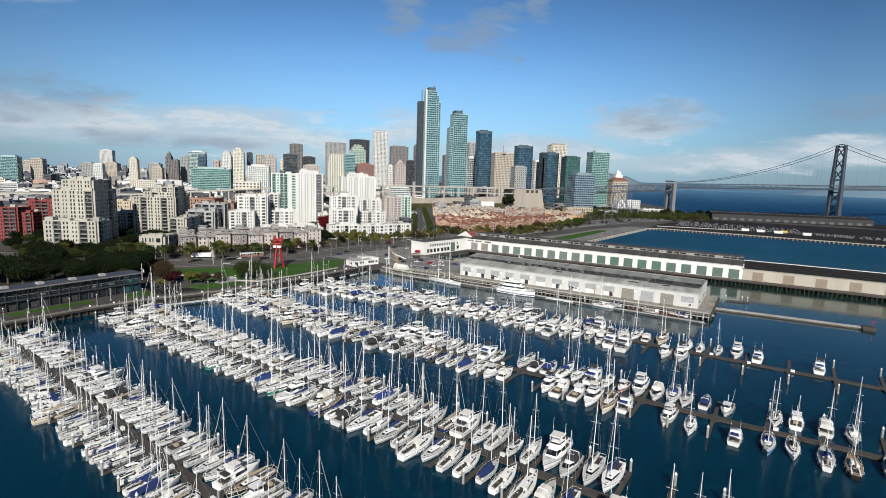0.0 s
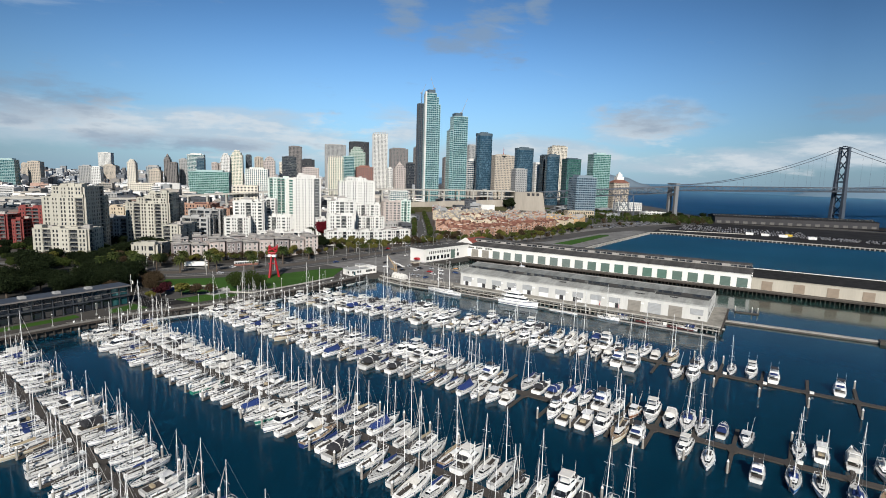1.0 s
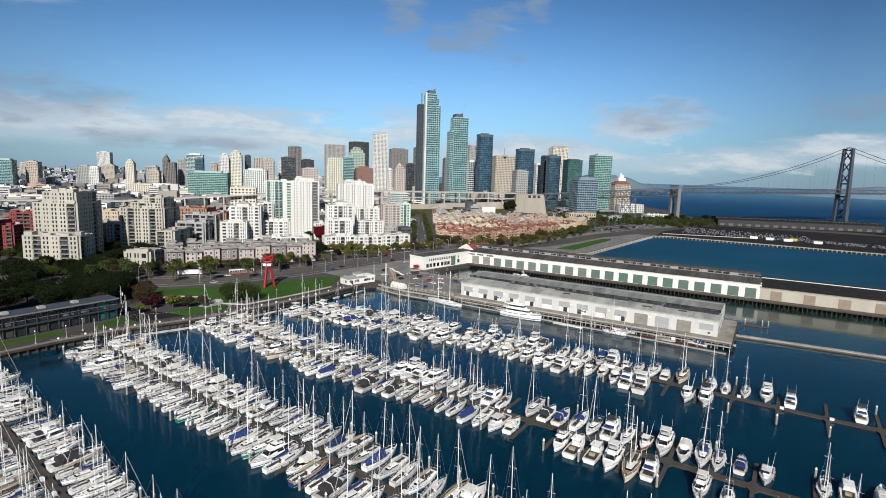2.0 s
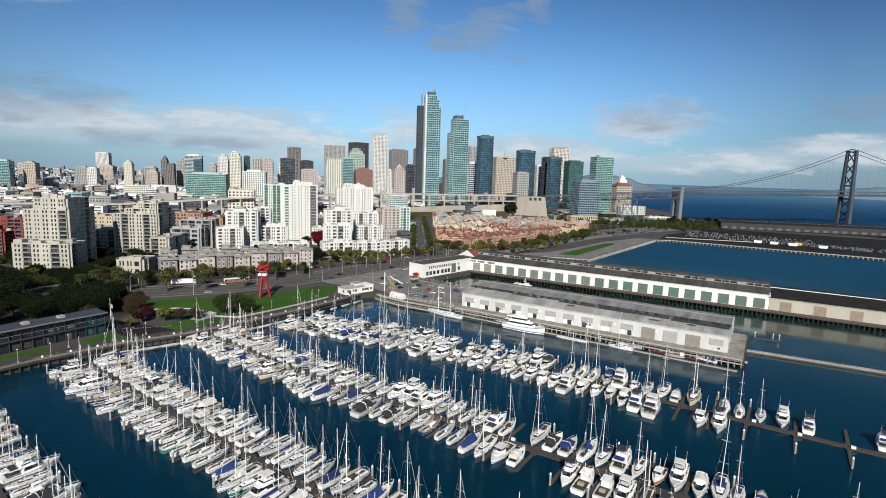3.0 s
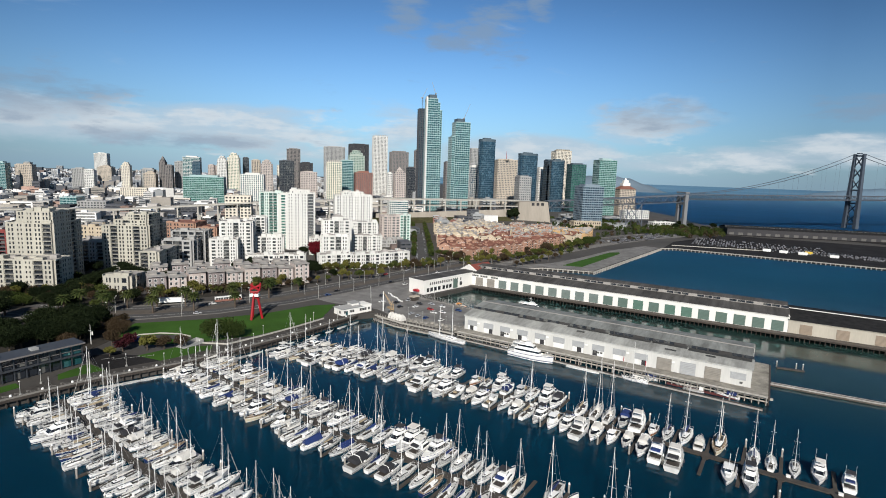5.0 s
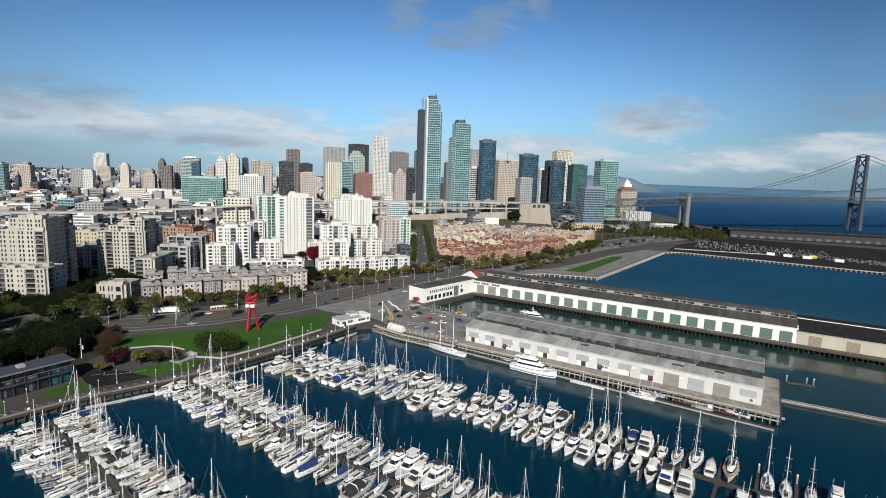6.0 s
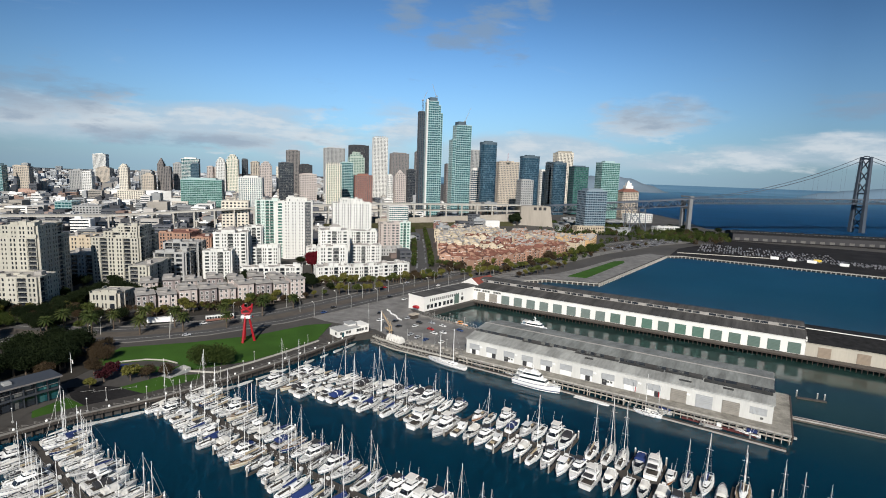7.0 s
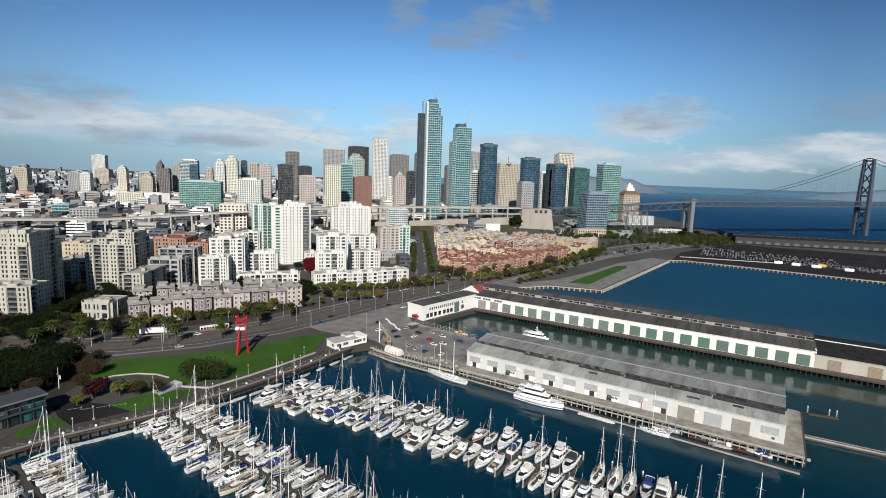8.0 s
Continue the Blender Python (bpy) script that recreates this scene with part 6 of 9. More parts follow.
bm_loft(bm, [[(-1, -1, 65), (45, -1, 65), (45, 27, 65), (-1, 27, 65)], [(14, 8, 74), (30, 8, 74), (30, 18, 74), (14, 18, 74)]])
part("hip_roof", bm, TILE, dome)
bm = bmesh.new()
bm_box(bm, 12, 7, 73, 32, 19, 80)
bm_box(bm, 16, 9, 80, 28, 17, 87)
bm_tube(bm, (22, 13, 87), (22, 13, 92), 3.5, 1.0, 8)
part("lantern", bm, WHITEWALL, dome)
low = thing("arcade_building", city_pose(-262, 938), "low beige arcade at the foot of the banded tower", "building")
block(low, 0, 0, 52, 16, 3, 11, "punched", SAND, G_DARK, 5.5, 4.5)
mast = thing("radio_mast", pose(-563, 1354, 0), "thin red and white radio mast on a roof", "mast")
bm = bmesh.new()
bm_tube(bm, (0, 0, 129), (0, 0, 152), 0.8, 0.3, 5)
part("pole", bm, REDPAINT, mast)
bm = bmesh.new()
bm_box(bm, -6, -4, 128, 6, 4, 132)
part("base", bm, TAN, mast)
# ---------------------------------------------------------------- trees
def leafy(bm, centre, radius, count, size, flat=1.0):
    for _ in range(count):
        while True:
            p = Vector((rng.uniform(-1, 1), rng.uniform(-1, 1), rng.uniform(-1, 1)))
            if 0.25 < p.length < 1:
                break
        p = Vector((p.x * radius, p.y * radius, p.z * radius * flat)) + Vector(centre)
        q = Euler((rng.uniform(0, 6.28), rng.uniform(0, 6.28), rng.uniform(0, 6.28))).to_matrix()
        s = size * rng.uniform(0.6, 1.3)
        v = [bm.verts.new(p + q @ Vector(c) * s) for c in ((-0.5, -0.35, 0), (0.1, -0.5, 0.12), (0.55, 0, 0), (0.1, 0.5, 0.12), (-0.5, 0.35, 0))]
        bm.faces.new(v)


def tree_meshes(height, spread, leaf, clumps, per, size, trunk=0.35, bare=0.0):
    bm = bmesh.new()
    bm_tube(bm, (0, 0, -0.3), (0.1, 0, height * 0.45), trunk, trunk * 0.6, 7)
    tips = []
    for i in range(clumps):
        a = 6.283 * i / clumps + rng.uniform(-0.3, 0.3)
        r = spread * rng.uniform(0.35, 0.75)
        tip = Vector((r * math.cos(a), r * math.sin(a), height * rng.uniform(0.55, 0.85)))
        bm_tube(bm, (0.05, 0, height * rng.uniform(0.25, 0.45)), tip, trunk * 0.4, 0.05, 5, False)
        tips.append(tip)
    tips.append(Vector((0, 0, height * 0.84)))
    wood = mesh_of("trunk", bm, BARK)
    bm = bmesh.new()
    for tip in tips:
        leafy(bm, tip + Vector((rng.uniform(-0.1, 0.1), rng.uniform(-0.1, 0.1), rng.uniform(-0.08, 0.08))) * spread, spread * rng.uniform(0.38, 0.72), per, size, rng.uniform(0.6, 0.95))
    crown = bpy.data.meshes.new("crown")
    bm.to_mesh(crown)
    bm.free()
    crown.materials.append(leaf)
    return wood, crown


def palm_meshes(height):
    bm = bmesh.new()
    bm_tube(bm, (0, 0, -0.3), (0, 0, height), 0.42, 0.36, 8)
    bm_tube(bm, (0, 0, height - 0.4), (0, 0, height + 0.9), 0.6, 0.4, 8)
    wood = mesh_of("trunk", bm, BARK)
    bm = bmesh.new()
    for i in range(44):
        a = i * 2.39996
        up = 1.1 - 1.75 * (i / 44)
        L = 3.9 * (0.75 + 0.25 * math.cos(up))
        pts = [Vector((math.cos(a) * L * f * math.cos(up * (1 - 0.3 * f)), math.sin(a) * L * f * math.cos(up * (1 - 0.3 * f)), height + 0.8 + L * f * math.sin(up) - 1.6 * f * f)) for f in (0, 0.35, 0.7, 1.0)]
        side = Vector((-math.sin(a), math.cos(a), 0))
        ws = (0.12, 0.5, 0.42, 0.05)
        for s_ in (-1, 1):
            lo = [bm.verts.new(p) for p in pts]
            hi = [bm.verts.new(p + side * s_ * w_ - Vector((0, 0, w_ * 0.5))) for p, w_ in zip(pts, ws)]
            for k in range(3):
                bm.faces.new((lo[k], lo[k + 1], hi[k + 1], hi[k]))
    crown = bpy.data.meshes.new("crown")
    bm.to_mesh(crown)
    bm.free()
    crown.materials.append(PALMLEAF)
    return wood, crown


def tree(name, meshes, x, y, z, s, label, category="tree", group=""):
    t = thing(name, pose(x, y, z, 0, 0, rng.uniform(0, 360)) @ Matrix.Scale(s, 4), label, category, group)
    for n_, me in zip(("trunk", "crown"), meshes):
        o = new(n_, me)
        o.parent = t


STREETS = [tree_meshes(8, 3.4, LEAF, 9, 100, 0.55), tree_meshes(9, 3.2, OLIVELEAF, 9, 100, 0.55), tree_meshes(7.5, 3.2, RUSTLEAF, 10, 80, 0.45)]
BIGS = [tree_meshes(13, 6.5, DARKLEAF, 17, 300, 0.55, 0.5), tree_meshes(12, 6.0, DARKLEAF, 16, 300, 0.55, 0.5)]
RUST = [tree_meshes(8, 4.5, RUSTLEAF, 15, 190, 0.38)]
REDTREE = [tree_meshes(15, 5.0, REDLEAF, 9, 130, 0.9)]
OLIVE = [tree_meshes(7, 4.2, OLIVELEAF, 8, 110, 0.75)]
PLUM = [tree_meshes(5.5, 2.8, PLUMLEAF, 6, 80, 0.6)]
SHRUB = [tree_meshes(6.5, 5.2, DEEPLEAF, 14, 340, 0.42)]
PALMS = [palm_meshes(7.0), palm_meshes(8.0)]
for i, (x, y) in enumerate(((-372, 168), (-352, 188), (-357, 199), (-332.5, 201), (-314, 216.4), (-300, 233), (-287, 252), (-289, 281), (-287, 306), (-312, 236), (-302, 262), (-335, 214), (-346, 206), (-325, 226), (-298, 290))):
    tree("palm_tree", PALMS[i % 2], x, y, 3.0, rng.uniform(1.05, 1.3), "stout date palm with a shaggy trunk and arching fronds", "palm", "palms along the boulevard")
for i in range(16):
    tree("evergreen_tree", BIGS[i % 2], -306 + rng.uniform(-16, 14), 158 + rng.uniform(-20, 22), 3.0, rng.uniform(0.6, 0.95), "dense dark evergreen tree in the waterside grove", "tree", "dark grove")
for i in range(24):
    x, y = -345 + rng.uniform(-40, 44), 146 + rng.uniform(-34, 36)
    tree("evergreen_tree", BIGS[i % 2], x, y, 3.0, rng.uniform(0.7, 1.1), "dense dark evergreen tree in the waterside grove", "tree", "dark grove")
for i in range(12):
    tree("autumn_tree", RUST[0], -300 + rng.uniform(-14, 16), 172 + rng.uniform(-14, 14), 3.0, rng.uniform(0.7, 1.0), "rust-brown autumn tree at the edge of the lawn", "tree", "autumn trees")
for x, y, s_, kind, words in ((-244.5, 206, 1.35, SHRUB, "broad round green shrub tree on the lawn"), (-240, 211, 1.1, SHRUB, "broad round green shrub tree on the lawn"), (-256.5, 177, 0.95, OLIVE, "olive-yellow small tree by the promenade"),
                              (-251.5, 182, 0.8, RUST, "brown bare-looking tree by the promenade"), (-247.5, 188, 0.75, RUST, "brown bare-looking tree by the promenade"), (-264, 170, 1.05, PLUM, "dark plum-red small tree"), (-269, 176, 1.1, PLUM, "dark plum-red small tree"), (-262, 163, 0.6, OLIVE, "olive-yellow small tree by the car park"),
                              (-276, 172, 0.9, RUST, "rust-brown tree by the path")):
    tree("park_tree", kind[0], x, y, 3.1, s_, words)

for x, y, s_ in ((-371, 416, 1.2), (-366, 409, 1.0), (-377, 422, 1.15), (-368, 420, 1.25)):
    tree("crimson_tree", REDTREE[0], x, y, 3.0, s_, "tall dark crimson-leaved tree between white houses", "tree", "crimson trees")

# brown soil darkened in its colour for the shade under the trees
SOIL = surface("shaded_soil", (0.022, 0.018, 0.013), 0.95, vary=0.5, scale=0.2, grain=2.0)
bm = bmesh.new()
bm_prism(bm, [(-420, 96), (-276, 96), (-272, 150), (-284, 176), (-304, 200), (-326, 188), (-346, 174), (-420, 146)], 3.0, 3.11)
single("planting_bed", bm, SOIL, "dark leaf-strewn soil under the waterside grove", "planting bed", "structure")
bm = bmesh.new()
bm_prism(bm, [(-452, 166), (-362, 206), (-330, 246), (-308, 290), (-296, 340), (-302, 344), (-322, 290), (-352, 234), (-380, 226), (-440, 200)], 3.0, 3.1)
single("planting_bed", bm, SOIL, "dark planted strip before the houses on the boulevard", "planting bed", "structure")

# low curved wall, ramp walls and the kerb along the lawn
ARC = [(-282, 180), (-280.5, 188), (-274.5, 195.5), (-266, 199.8), (-258, 200.5)]
tagged(new("trim", mesh_of("trim", strip(ARC, 0.18, 3.0, 3.75), CONCRETE)), "low curved pale concrete wall at the foot of the lawn", "wall", "", "structure")
tagged(new("pavement", mesh_of("pavement", strip([(x + 3.2, y - 3.5) for x, y in ARC[1:]], 3.2, 3.0, 3.19), SETTS)), "paved terrace inside the curved wall", "terrace", "", "structure")
ramp = thing("ramp", pose(-246.8, 187, 3.1, 0, 0, 92), "pale concrete garage ramp with slanting side walls", "ramp")
bm = bmesh.new()
for y_ in (-2.6, 2.3):
    bm_loft(bm, [[(x, y_, 0), (x, y_ + 0.35, 0), (x, y_ + 0.35, h_), (x, y_, h_)] for x, h_ in ((0, 0.5), (11, 2.0))])
bm_box(bm, 10.6, -2.3, 0, 11, 2.4, 2.0)
part("side_wall", bm, GREY, ramp)
bm = bmesh.new()
bm_box(bm, 0, -2.2, 0.02, 10.6, 2.3, 0.12)
part("ramp_floor", bm, GREY, ramp)
tarp = thing("tarpaulin_stack", pose(-272.5, 184, 3.1, 0, 0, 40), "low stack under a dark blue tarpaulin", "stack")
bm = bmesh.new()
bm_loft(bm, [[(-4, -2, 0), (4, -2, 0), (4, 2, 0), (-4, 2, 0)], [(-3.4, -1.4, 1.5), (3.2, -1.2, 1.9), (3.0, 1.3, 1.6), (-3.2, 1.4, 1.3)]])
part("sheet", bm, BLUECANVAS, tarp)
tagged(new("trim", mesh_of("trim", strip([(-247, 196.5), (-240.5, 199.5), (-233.5, 203), (-230, 222), (-227.6, 244), (-226.4, 264)], 0.35, 3.0, 3.65), CONCRETE)), "low pale concrete kerb wall between lawn and promenade", "kerb wall", "", "structure")
# asphalt here also carries shade in its colour
bm = bmesh.new()
bm_prism(bm, [(-270, 158), (-258, 154), (-246, 153), (-236.5, 176), (-241, 183), (-254, 170), (-264, 166)], 3.0, 3.14)
single("pavement", bm, SHADETOP, "small dark asphalt parking place by the promenade", "parking place", "structure")
for x, y, a in ((-256, 163.5, 60), (-252.5, 168, 60), (-249, 172.5, 60), (-260, 161, 60)):
    bm = bmesh.new()
    bm_box(bm, -2.4, -0.12, 0, 2.4, 0.12, 0.03)
    bm_box(bm, 2.2, -1.2, 0, 2.44, 1.2, 0.03)
    single("trim", bm, LINE, "white painted parking mark", "marking", "structure", pose(x, y, 3.15, 0, 0, a))
# pale zigzag paving band along the promenade
zz = []
for a, b in zip(QUAY[1:], QUAY[2:]):
    a, b = Vector(a), Vector(b)
    t = (b - a).normalized()
    n_ = int((b - a).length / 1.7)
    for k in range(n_):
        p = a.lerp(b, k / n_) + Vector((-0.2, 0))
        zz.append((p.x, p.y, 3.2, 0.4, 2.3, 0.025, math.atan2(t.y, t.x) + (0.7 if k % 2 else -0.1)))
        zz.append((p.x, p.y, 3.2, 1.7, 0.16, 0.03, math.atan2(t.y, t.x)))
tagged(new("trim", boxes_mesh("trim", zz, PAVER)), "pale zigzag paving band set in the promenade", "paving band", "", "structure")
bm = bmesh.new()
bm_tube(bm, (0, 0, 0), (0, 0, 0.7), 0.45, 0.42, 9)
bm_tube(bm, (0, 0, 0.7), (0, 0, 1.1), 0.5, 0.2, 9)
BOLLARD = mesh_of("bollard", bm, WHITECAP)
for a, b in zip(QUAY[1:], QUAY[2:]):
    a, b = Vector(a), Vector(b)
    n_ = max(2, round((b - a).length / 9.5))
    for k in range(n_):
        p = a.lerp(b, (k + 0.2) / n_)
        o = new("bollard", BOLLARD)
        o.location = (p.x + 1.3, p.y, 3.2)
        tagged(o, "squat white mooring bollard on the quay edge", "bollard", "quay bollards")


def avenue(pts, gap, off, group):
    for a, b in zip(pts, pts[1:]):
        a, b = Vector(a), Vector(b)
        n_ = max(1, int((b - a).length / gap))
        t = (b - a).normalized()
        for i in range(n_):
            p = a.lerp(b, (i + rng.uniform(0.2, 0.8)) / n_) + Vector((-t.y, t.x)) * off
            k = rng.choice((2, 2, 2, 1, 0) if "bare" in group or "row houses" in group else (0, 0, 1, 1, 2))
            tree("street_tree", STREETS[k], p.x, p.y, 3.0, rng.uniform(0.55, 0.8) if "bare" in group else rng.uniform(0.75, 1.2), ("green leafy street tree", "yellow-green street tree", "brown thinning autumn street tree")[k] + " beside the road", "tree", group)


avenue([(-330, 372), (-286, 424), (-262, 462)], 5.0, -9, "trees before the white terrace")
avenue([(-334, 366), (-286, 420), (-264, 456)], 3.6, -6.5, "bare trees before the white terrace")
avenue([(-292, 352), (-268, 385)], 6.0, 0, "trees before the white terrace")
avenue([(-270, 436), (-258, 470), (-226, 488), (-206, 560), (-192, 640), (-184, 700)], 7.5, 6, "trees along the boulevard")
avenue([(-420, 190), (-360, 222), (-322, 270), (-304, 316)], 7.0, 4, "trees before the row houses")
avenue([(-345, 236), (-322, 268), (-300, 320), (-290, 345)], 5.5, 4, "bare trees before the row houses")
avenue([(-222, 500), (-200, 600)], 12, -20, "trees along the boulevard")
far_bm = bmesh.new()
for a, b, n_ in (((-205, 800), (-150, 940), 9), ((-150, 940), (-90, 1010), 14), ((-90, 1010), (-40, 1060), 12), ((-190, 620), (-176, 700), 5), ((-300, 880), (-190, 960), 22)):
    for i in range(n_):
        p = Vector(a).lerp(Vector(b), i / n_)
        leafy(far_bm, (p.x + rng.uniform(-4, 4), p.y + rng.uniform(-4, 4), 3 + rng.uniform(3.5, 5)), rng.uniform(2.5, 4.2), 90, 1.3, 1.1)
for a, b in zip(STREET[1:4], STREET[2:5]):
    a, b = Vector(a), Vector(b)
    t = (b - a).normalized()
    for i in range(int((b - a).length / 6)):
        for off in (-9, 9):
            p = a.lerp(b, (i + rng.random()) / int((b - a).length / 6)) + Vector((-t.y, t.x)) * off
            leafy(far_bm, (p.x, p.y, 3 + rng.uniform(4, 6)), rng.uniform(2.6, 4.0), 90, 1.2, 1.15)
for i in range(70):
    leafy(far_bm, (rng.uniform(-165, -62), rng.uniform(915, 1085), 3 + rng.uniform(3, 5)), rng.uniform(2.5, 4.5), 90, 1.3, 1.0)
for i in range(90):
    leafy(far_bm, (rng.uniform(-140, -30), rng.uniform(940, 1095), 3 + rng.uniform(2.5, 6)), rng.uniform(2.5, 5.0), 90, 1.4, 1.0)
for i in range(130):
    f, g = rng.random(), rng.random()
    leafy(far_bm, (-322 + 165 * f - 30 * g, 900 + 190 * g + 40 * f, 3 + rng.uniform(2.5, 6)), rng.uniform(2.5, 5.0), 90, 1.4, 1.0)
for i, f in enumerate(far_bm.faces):
    f.material_index = (3, 0, 3, 3, 2, 3, 3)[(i // 90) % 7]
fm = bpy.data.meshes.new("distant_trees")
far_bm.to_mesh(fm)
far_bm.free()
for m_ in (LEAF, OLIVELEAF, RUSTLEAF, DEEPLEAF):
    fm.materials.append(m_)
tagged(new("distant_trees", fm), "distant green and yellowing trees along the boulevard", "trees", "", "stuff")
for i in range(12):
    tree("evergreen_tree", BIGS[i % 2], -100 + rng.uniform(-40, 70), 1090 + rng.uniform(-60, 60), 3.0, rng.uniform(0.6, 0.9), "dark tree near the bridge end", "tree", "bridge trees")
for x, y in ((-385, 335), (-378, 345), (-352, 322), (-440, 310), (-450, 320), (-420, 265), (-430, 270), (-400, 430), (-392, 438), (-405, 262)):
    if clear_of_walls(x, y):
        tree("evergreen_tree", BIGS[0], x, y, 3.0, rng.uniform(0.6, 0.85), "dark leafy courtyard tree", "tree", "courtyard trees")


for x0, y0, x1, y1, n_ in ((-455, 215, -395, 240, 7), (-425, 232, -375, 250, 6), (-470, 262, -440, 282, 4), (-392, 250, -372, 262, 4), (-352, 300, -335, 330, 4), (-420, 190, -380, 205, 7), (-470, 170, -420, 185, 8), (-345, 352, -300, 372, 6), (-485, 232, -440, 262, 10), (-555, 215, -500, 258, 10), (-530, 270, -495, 300, 6), (-505, 190, -455, 225, 10), (-400, 268, -378, 285, 5)):
    for i in range(n_):
        gx, gy = rng.uniform(x0, x1), rng.uniform(y0, y1)
        if not clear_of_walls(gx, gy):
            continue
        tree("evergreen_tree", BIGS[i % 2] if i % 3 else SHRUB[0], gx, gy, 3.0, rng.uniform(0.45, 0.8), "dark leafy tree in the apartment gardens", "tree", "garden trees")

def planted(x0, y0, x1, y1, spread, count, kinds, size, label, group):
    """Trees strewn along a line, clear of the houses."""
    for i in range(count):
        f = rng.random()
        x, y = x0 + (x1 - x0) * f + rng.uniform(-spread, spread), y0 + (y1 - y0) * f + rng.uniform(-spread, spread)
        if clear_of_walls(x, y, 2.0):
            tree("garden_tree", kinds[i % len(kinds)], x, y, 3.0, rng.uniform(*size), label, "tree", group)


GREENS = [BIGS[0], SHRUB[0], STREETS[0], BIGS[1]]
BROWNS = [RUST[0], STREETS[2], STREETS[1], RUST[0]]
planted(-436, 178, -352, 226, 7, 18, GREENS, (0.45, 0.8), "leafy green garden tree before the flats", "garden trees")
planted(-440, 172, -350, 218, 6, 14, BROWNS, (0.5, 0.9), "brown thinning garden tree before the flats", "garden trees")
planted(-408, 226, -424, 262, 6, 16, GREENS, (0.5, 0.9), "leafy green garden tree before the flats", "garden trees")
planted(-384, 252, -402, 264, 5, 12, GREENS, (0.5, 0.8), "leafy green garden tree before the flats", "garden trees")
planted(-350, 226, -298, 322, 4, 26, BROWNS, (0.45, 0.75), "brown thinning garden tree before the row houses", "garden trees")
planted(-330, 168, -300, 196, 9, 16, BROWNS, (0.6, 0.95), "rust-brown tree at the edge of the grove", "autumn trees")
planted(-425, 168, -350, 200, 5, 14, GREENS, (0.6, 0.9), "leafy green tree beside the boulevard", "boulevard trees")
planted(-290, 516, -254, 500, 5, 14, [STREETS[0], RUST[0], STREETS[1]], (0.7, 1.1), "leafy tree at the corner of the town houses", "town house trees")
planted(-248, 512, -192, 742, 4, 22, [STREETS[1], STREETS[0], RUST[0], STREETS[2]], (0.7, 1.15), "yellow-green street tree before the town houses", "town house trees")
planted(-232, 470, -186, 700, 2.5, 18, [STREETS[2], RUST[0], STREETS[1]], (0.4, 0.7), "brown thinning tree on the waterfront footway", "town house trees")
planted(-186, 700, -128, 880, 3, 9, [STREETS[2], STREETS[0], RUST[0]], (0.5, 0.8), "brown thinning tree on the waterfront footway", "town house trees")
planted(-196, 690, -184, 760, 6, 12, [SHRUB[0], STREETS[0]], (0.9, 1.3), "broad green tree before the ochre houses", "town house trees")
CYPRESS = [tree_meshes(16, 2.4, DARKLEAF, 12, 120, 0.9, 0.4)]
for x, y, s_ in ((-356, 878, 2.0), (-349, 884, 2.15)):
    tree("cypress_tree", CYPRESS[0], x, y, 3.0, s_, "tall dark narrow evergreen before the anchorage", "tree", "anchorage trees")

# ---------------------------------------------------------------- red sculpture
sc = thing("sculpture", pose(-258, 242, 3.1, 0, 0, 30), "tall red steel sculpture on leaning legs", "sculpture")
bm = bmesh.new()
for a in (0.2, 2.3, 4.4):
    bm_tube(bm, (3.8 * math.cos(a), 3.8 * math.sin(a), 0), (0.9 * math.cos(a), 0.9 * math.sin(a), 15.5), 0.72, 0.55, 8)
bm_tube(bm, (-2.8, 0, 16.8), (2.8, 0.4, 19.6), 0.62, 0.62, 8)
bm_tube(bm, (2.4, 0.8, 16.2), (-2.4, -0.6, 20.0), 0.62, 0.62, 8)
bm_tube(bm, (-2.6, 0, 16.0), (-1.6, 0.5, 20.8), 0.45, 0.45, 8)
bm_tube(bm, (2.6, 0, 16.4), (3.0, 0.5, 21.0), 0.45, 0.45, 8)
bm_tube(bm, (-2.4, -0.5, 15.6), (2.4, -0.5, 15.9), 0.5, 0.5, 8)
part("steel_frame", bm, REDPAINT, sc)
bm = bmesh.new()
bm_box(bm, -2.6, -1.6, 13.2, 2.4, 1.6, 14.6)
part("hanging_plate", bm, WHITECAP, sc, "pale plate between the legs")


# ---------------------------------------------------------------- cars, lamps, small buildings
def car_proto(kind):
    c = thing("car", Matrix(), kind + " parked car on the asphalt", "car", "parked cars")
    bm = bmesh.new()
    bm_loft(bm, [[(x, -0.85 * k, 0.35), (x, 0.85 * k, 0.35), (x, 0.9 * k, h), (x, -0.9 * k, h)] for x, k, h in ((-2.2, 0.9, 0.75), (-2.0, 1, 0.95), (-0.2, 1, 0.98), (1.2, 1, 0.95), (2.1, 0.95, 0.8), (2.25, 0.85, 0.6))])
    bm_box(bm, -1.15, -0.66, 1.42, 0.28, 0.66, 1.5)
    part("body", bm, CARPAINT[kind], c)
    bm = bmesh.new()
    bm_loft(bm, [[(-1.7, -0.8, 0.95), (1.0, -0.8, 0.95), (1.0, 0.8, 0.95), (-1.7, 0.8, 0.95)], [(-1.2, -0.65, 1.42), (0.3, -0.65, 1.42), (0.3, 0.65, 1.42), (-1.2, 0.65, 1.42)]])
    part("cabin_glass", bm, BOATGLASS, c)
    for x in (-1.35, 1.35):
        for sy in (-0.88, 0.88):
            bm = bmesh.new()
            bm_tube(bm, (x, sy - 0.1, 0.33), (x, sy + 0.1, 0.33), 0.33, 0.33, 10)
            part("wheel", bm, TYRE, c)
    return c


cars, car_used = {k: car_proto(k) for k in CARPAINT}, set()


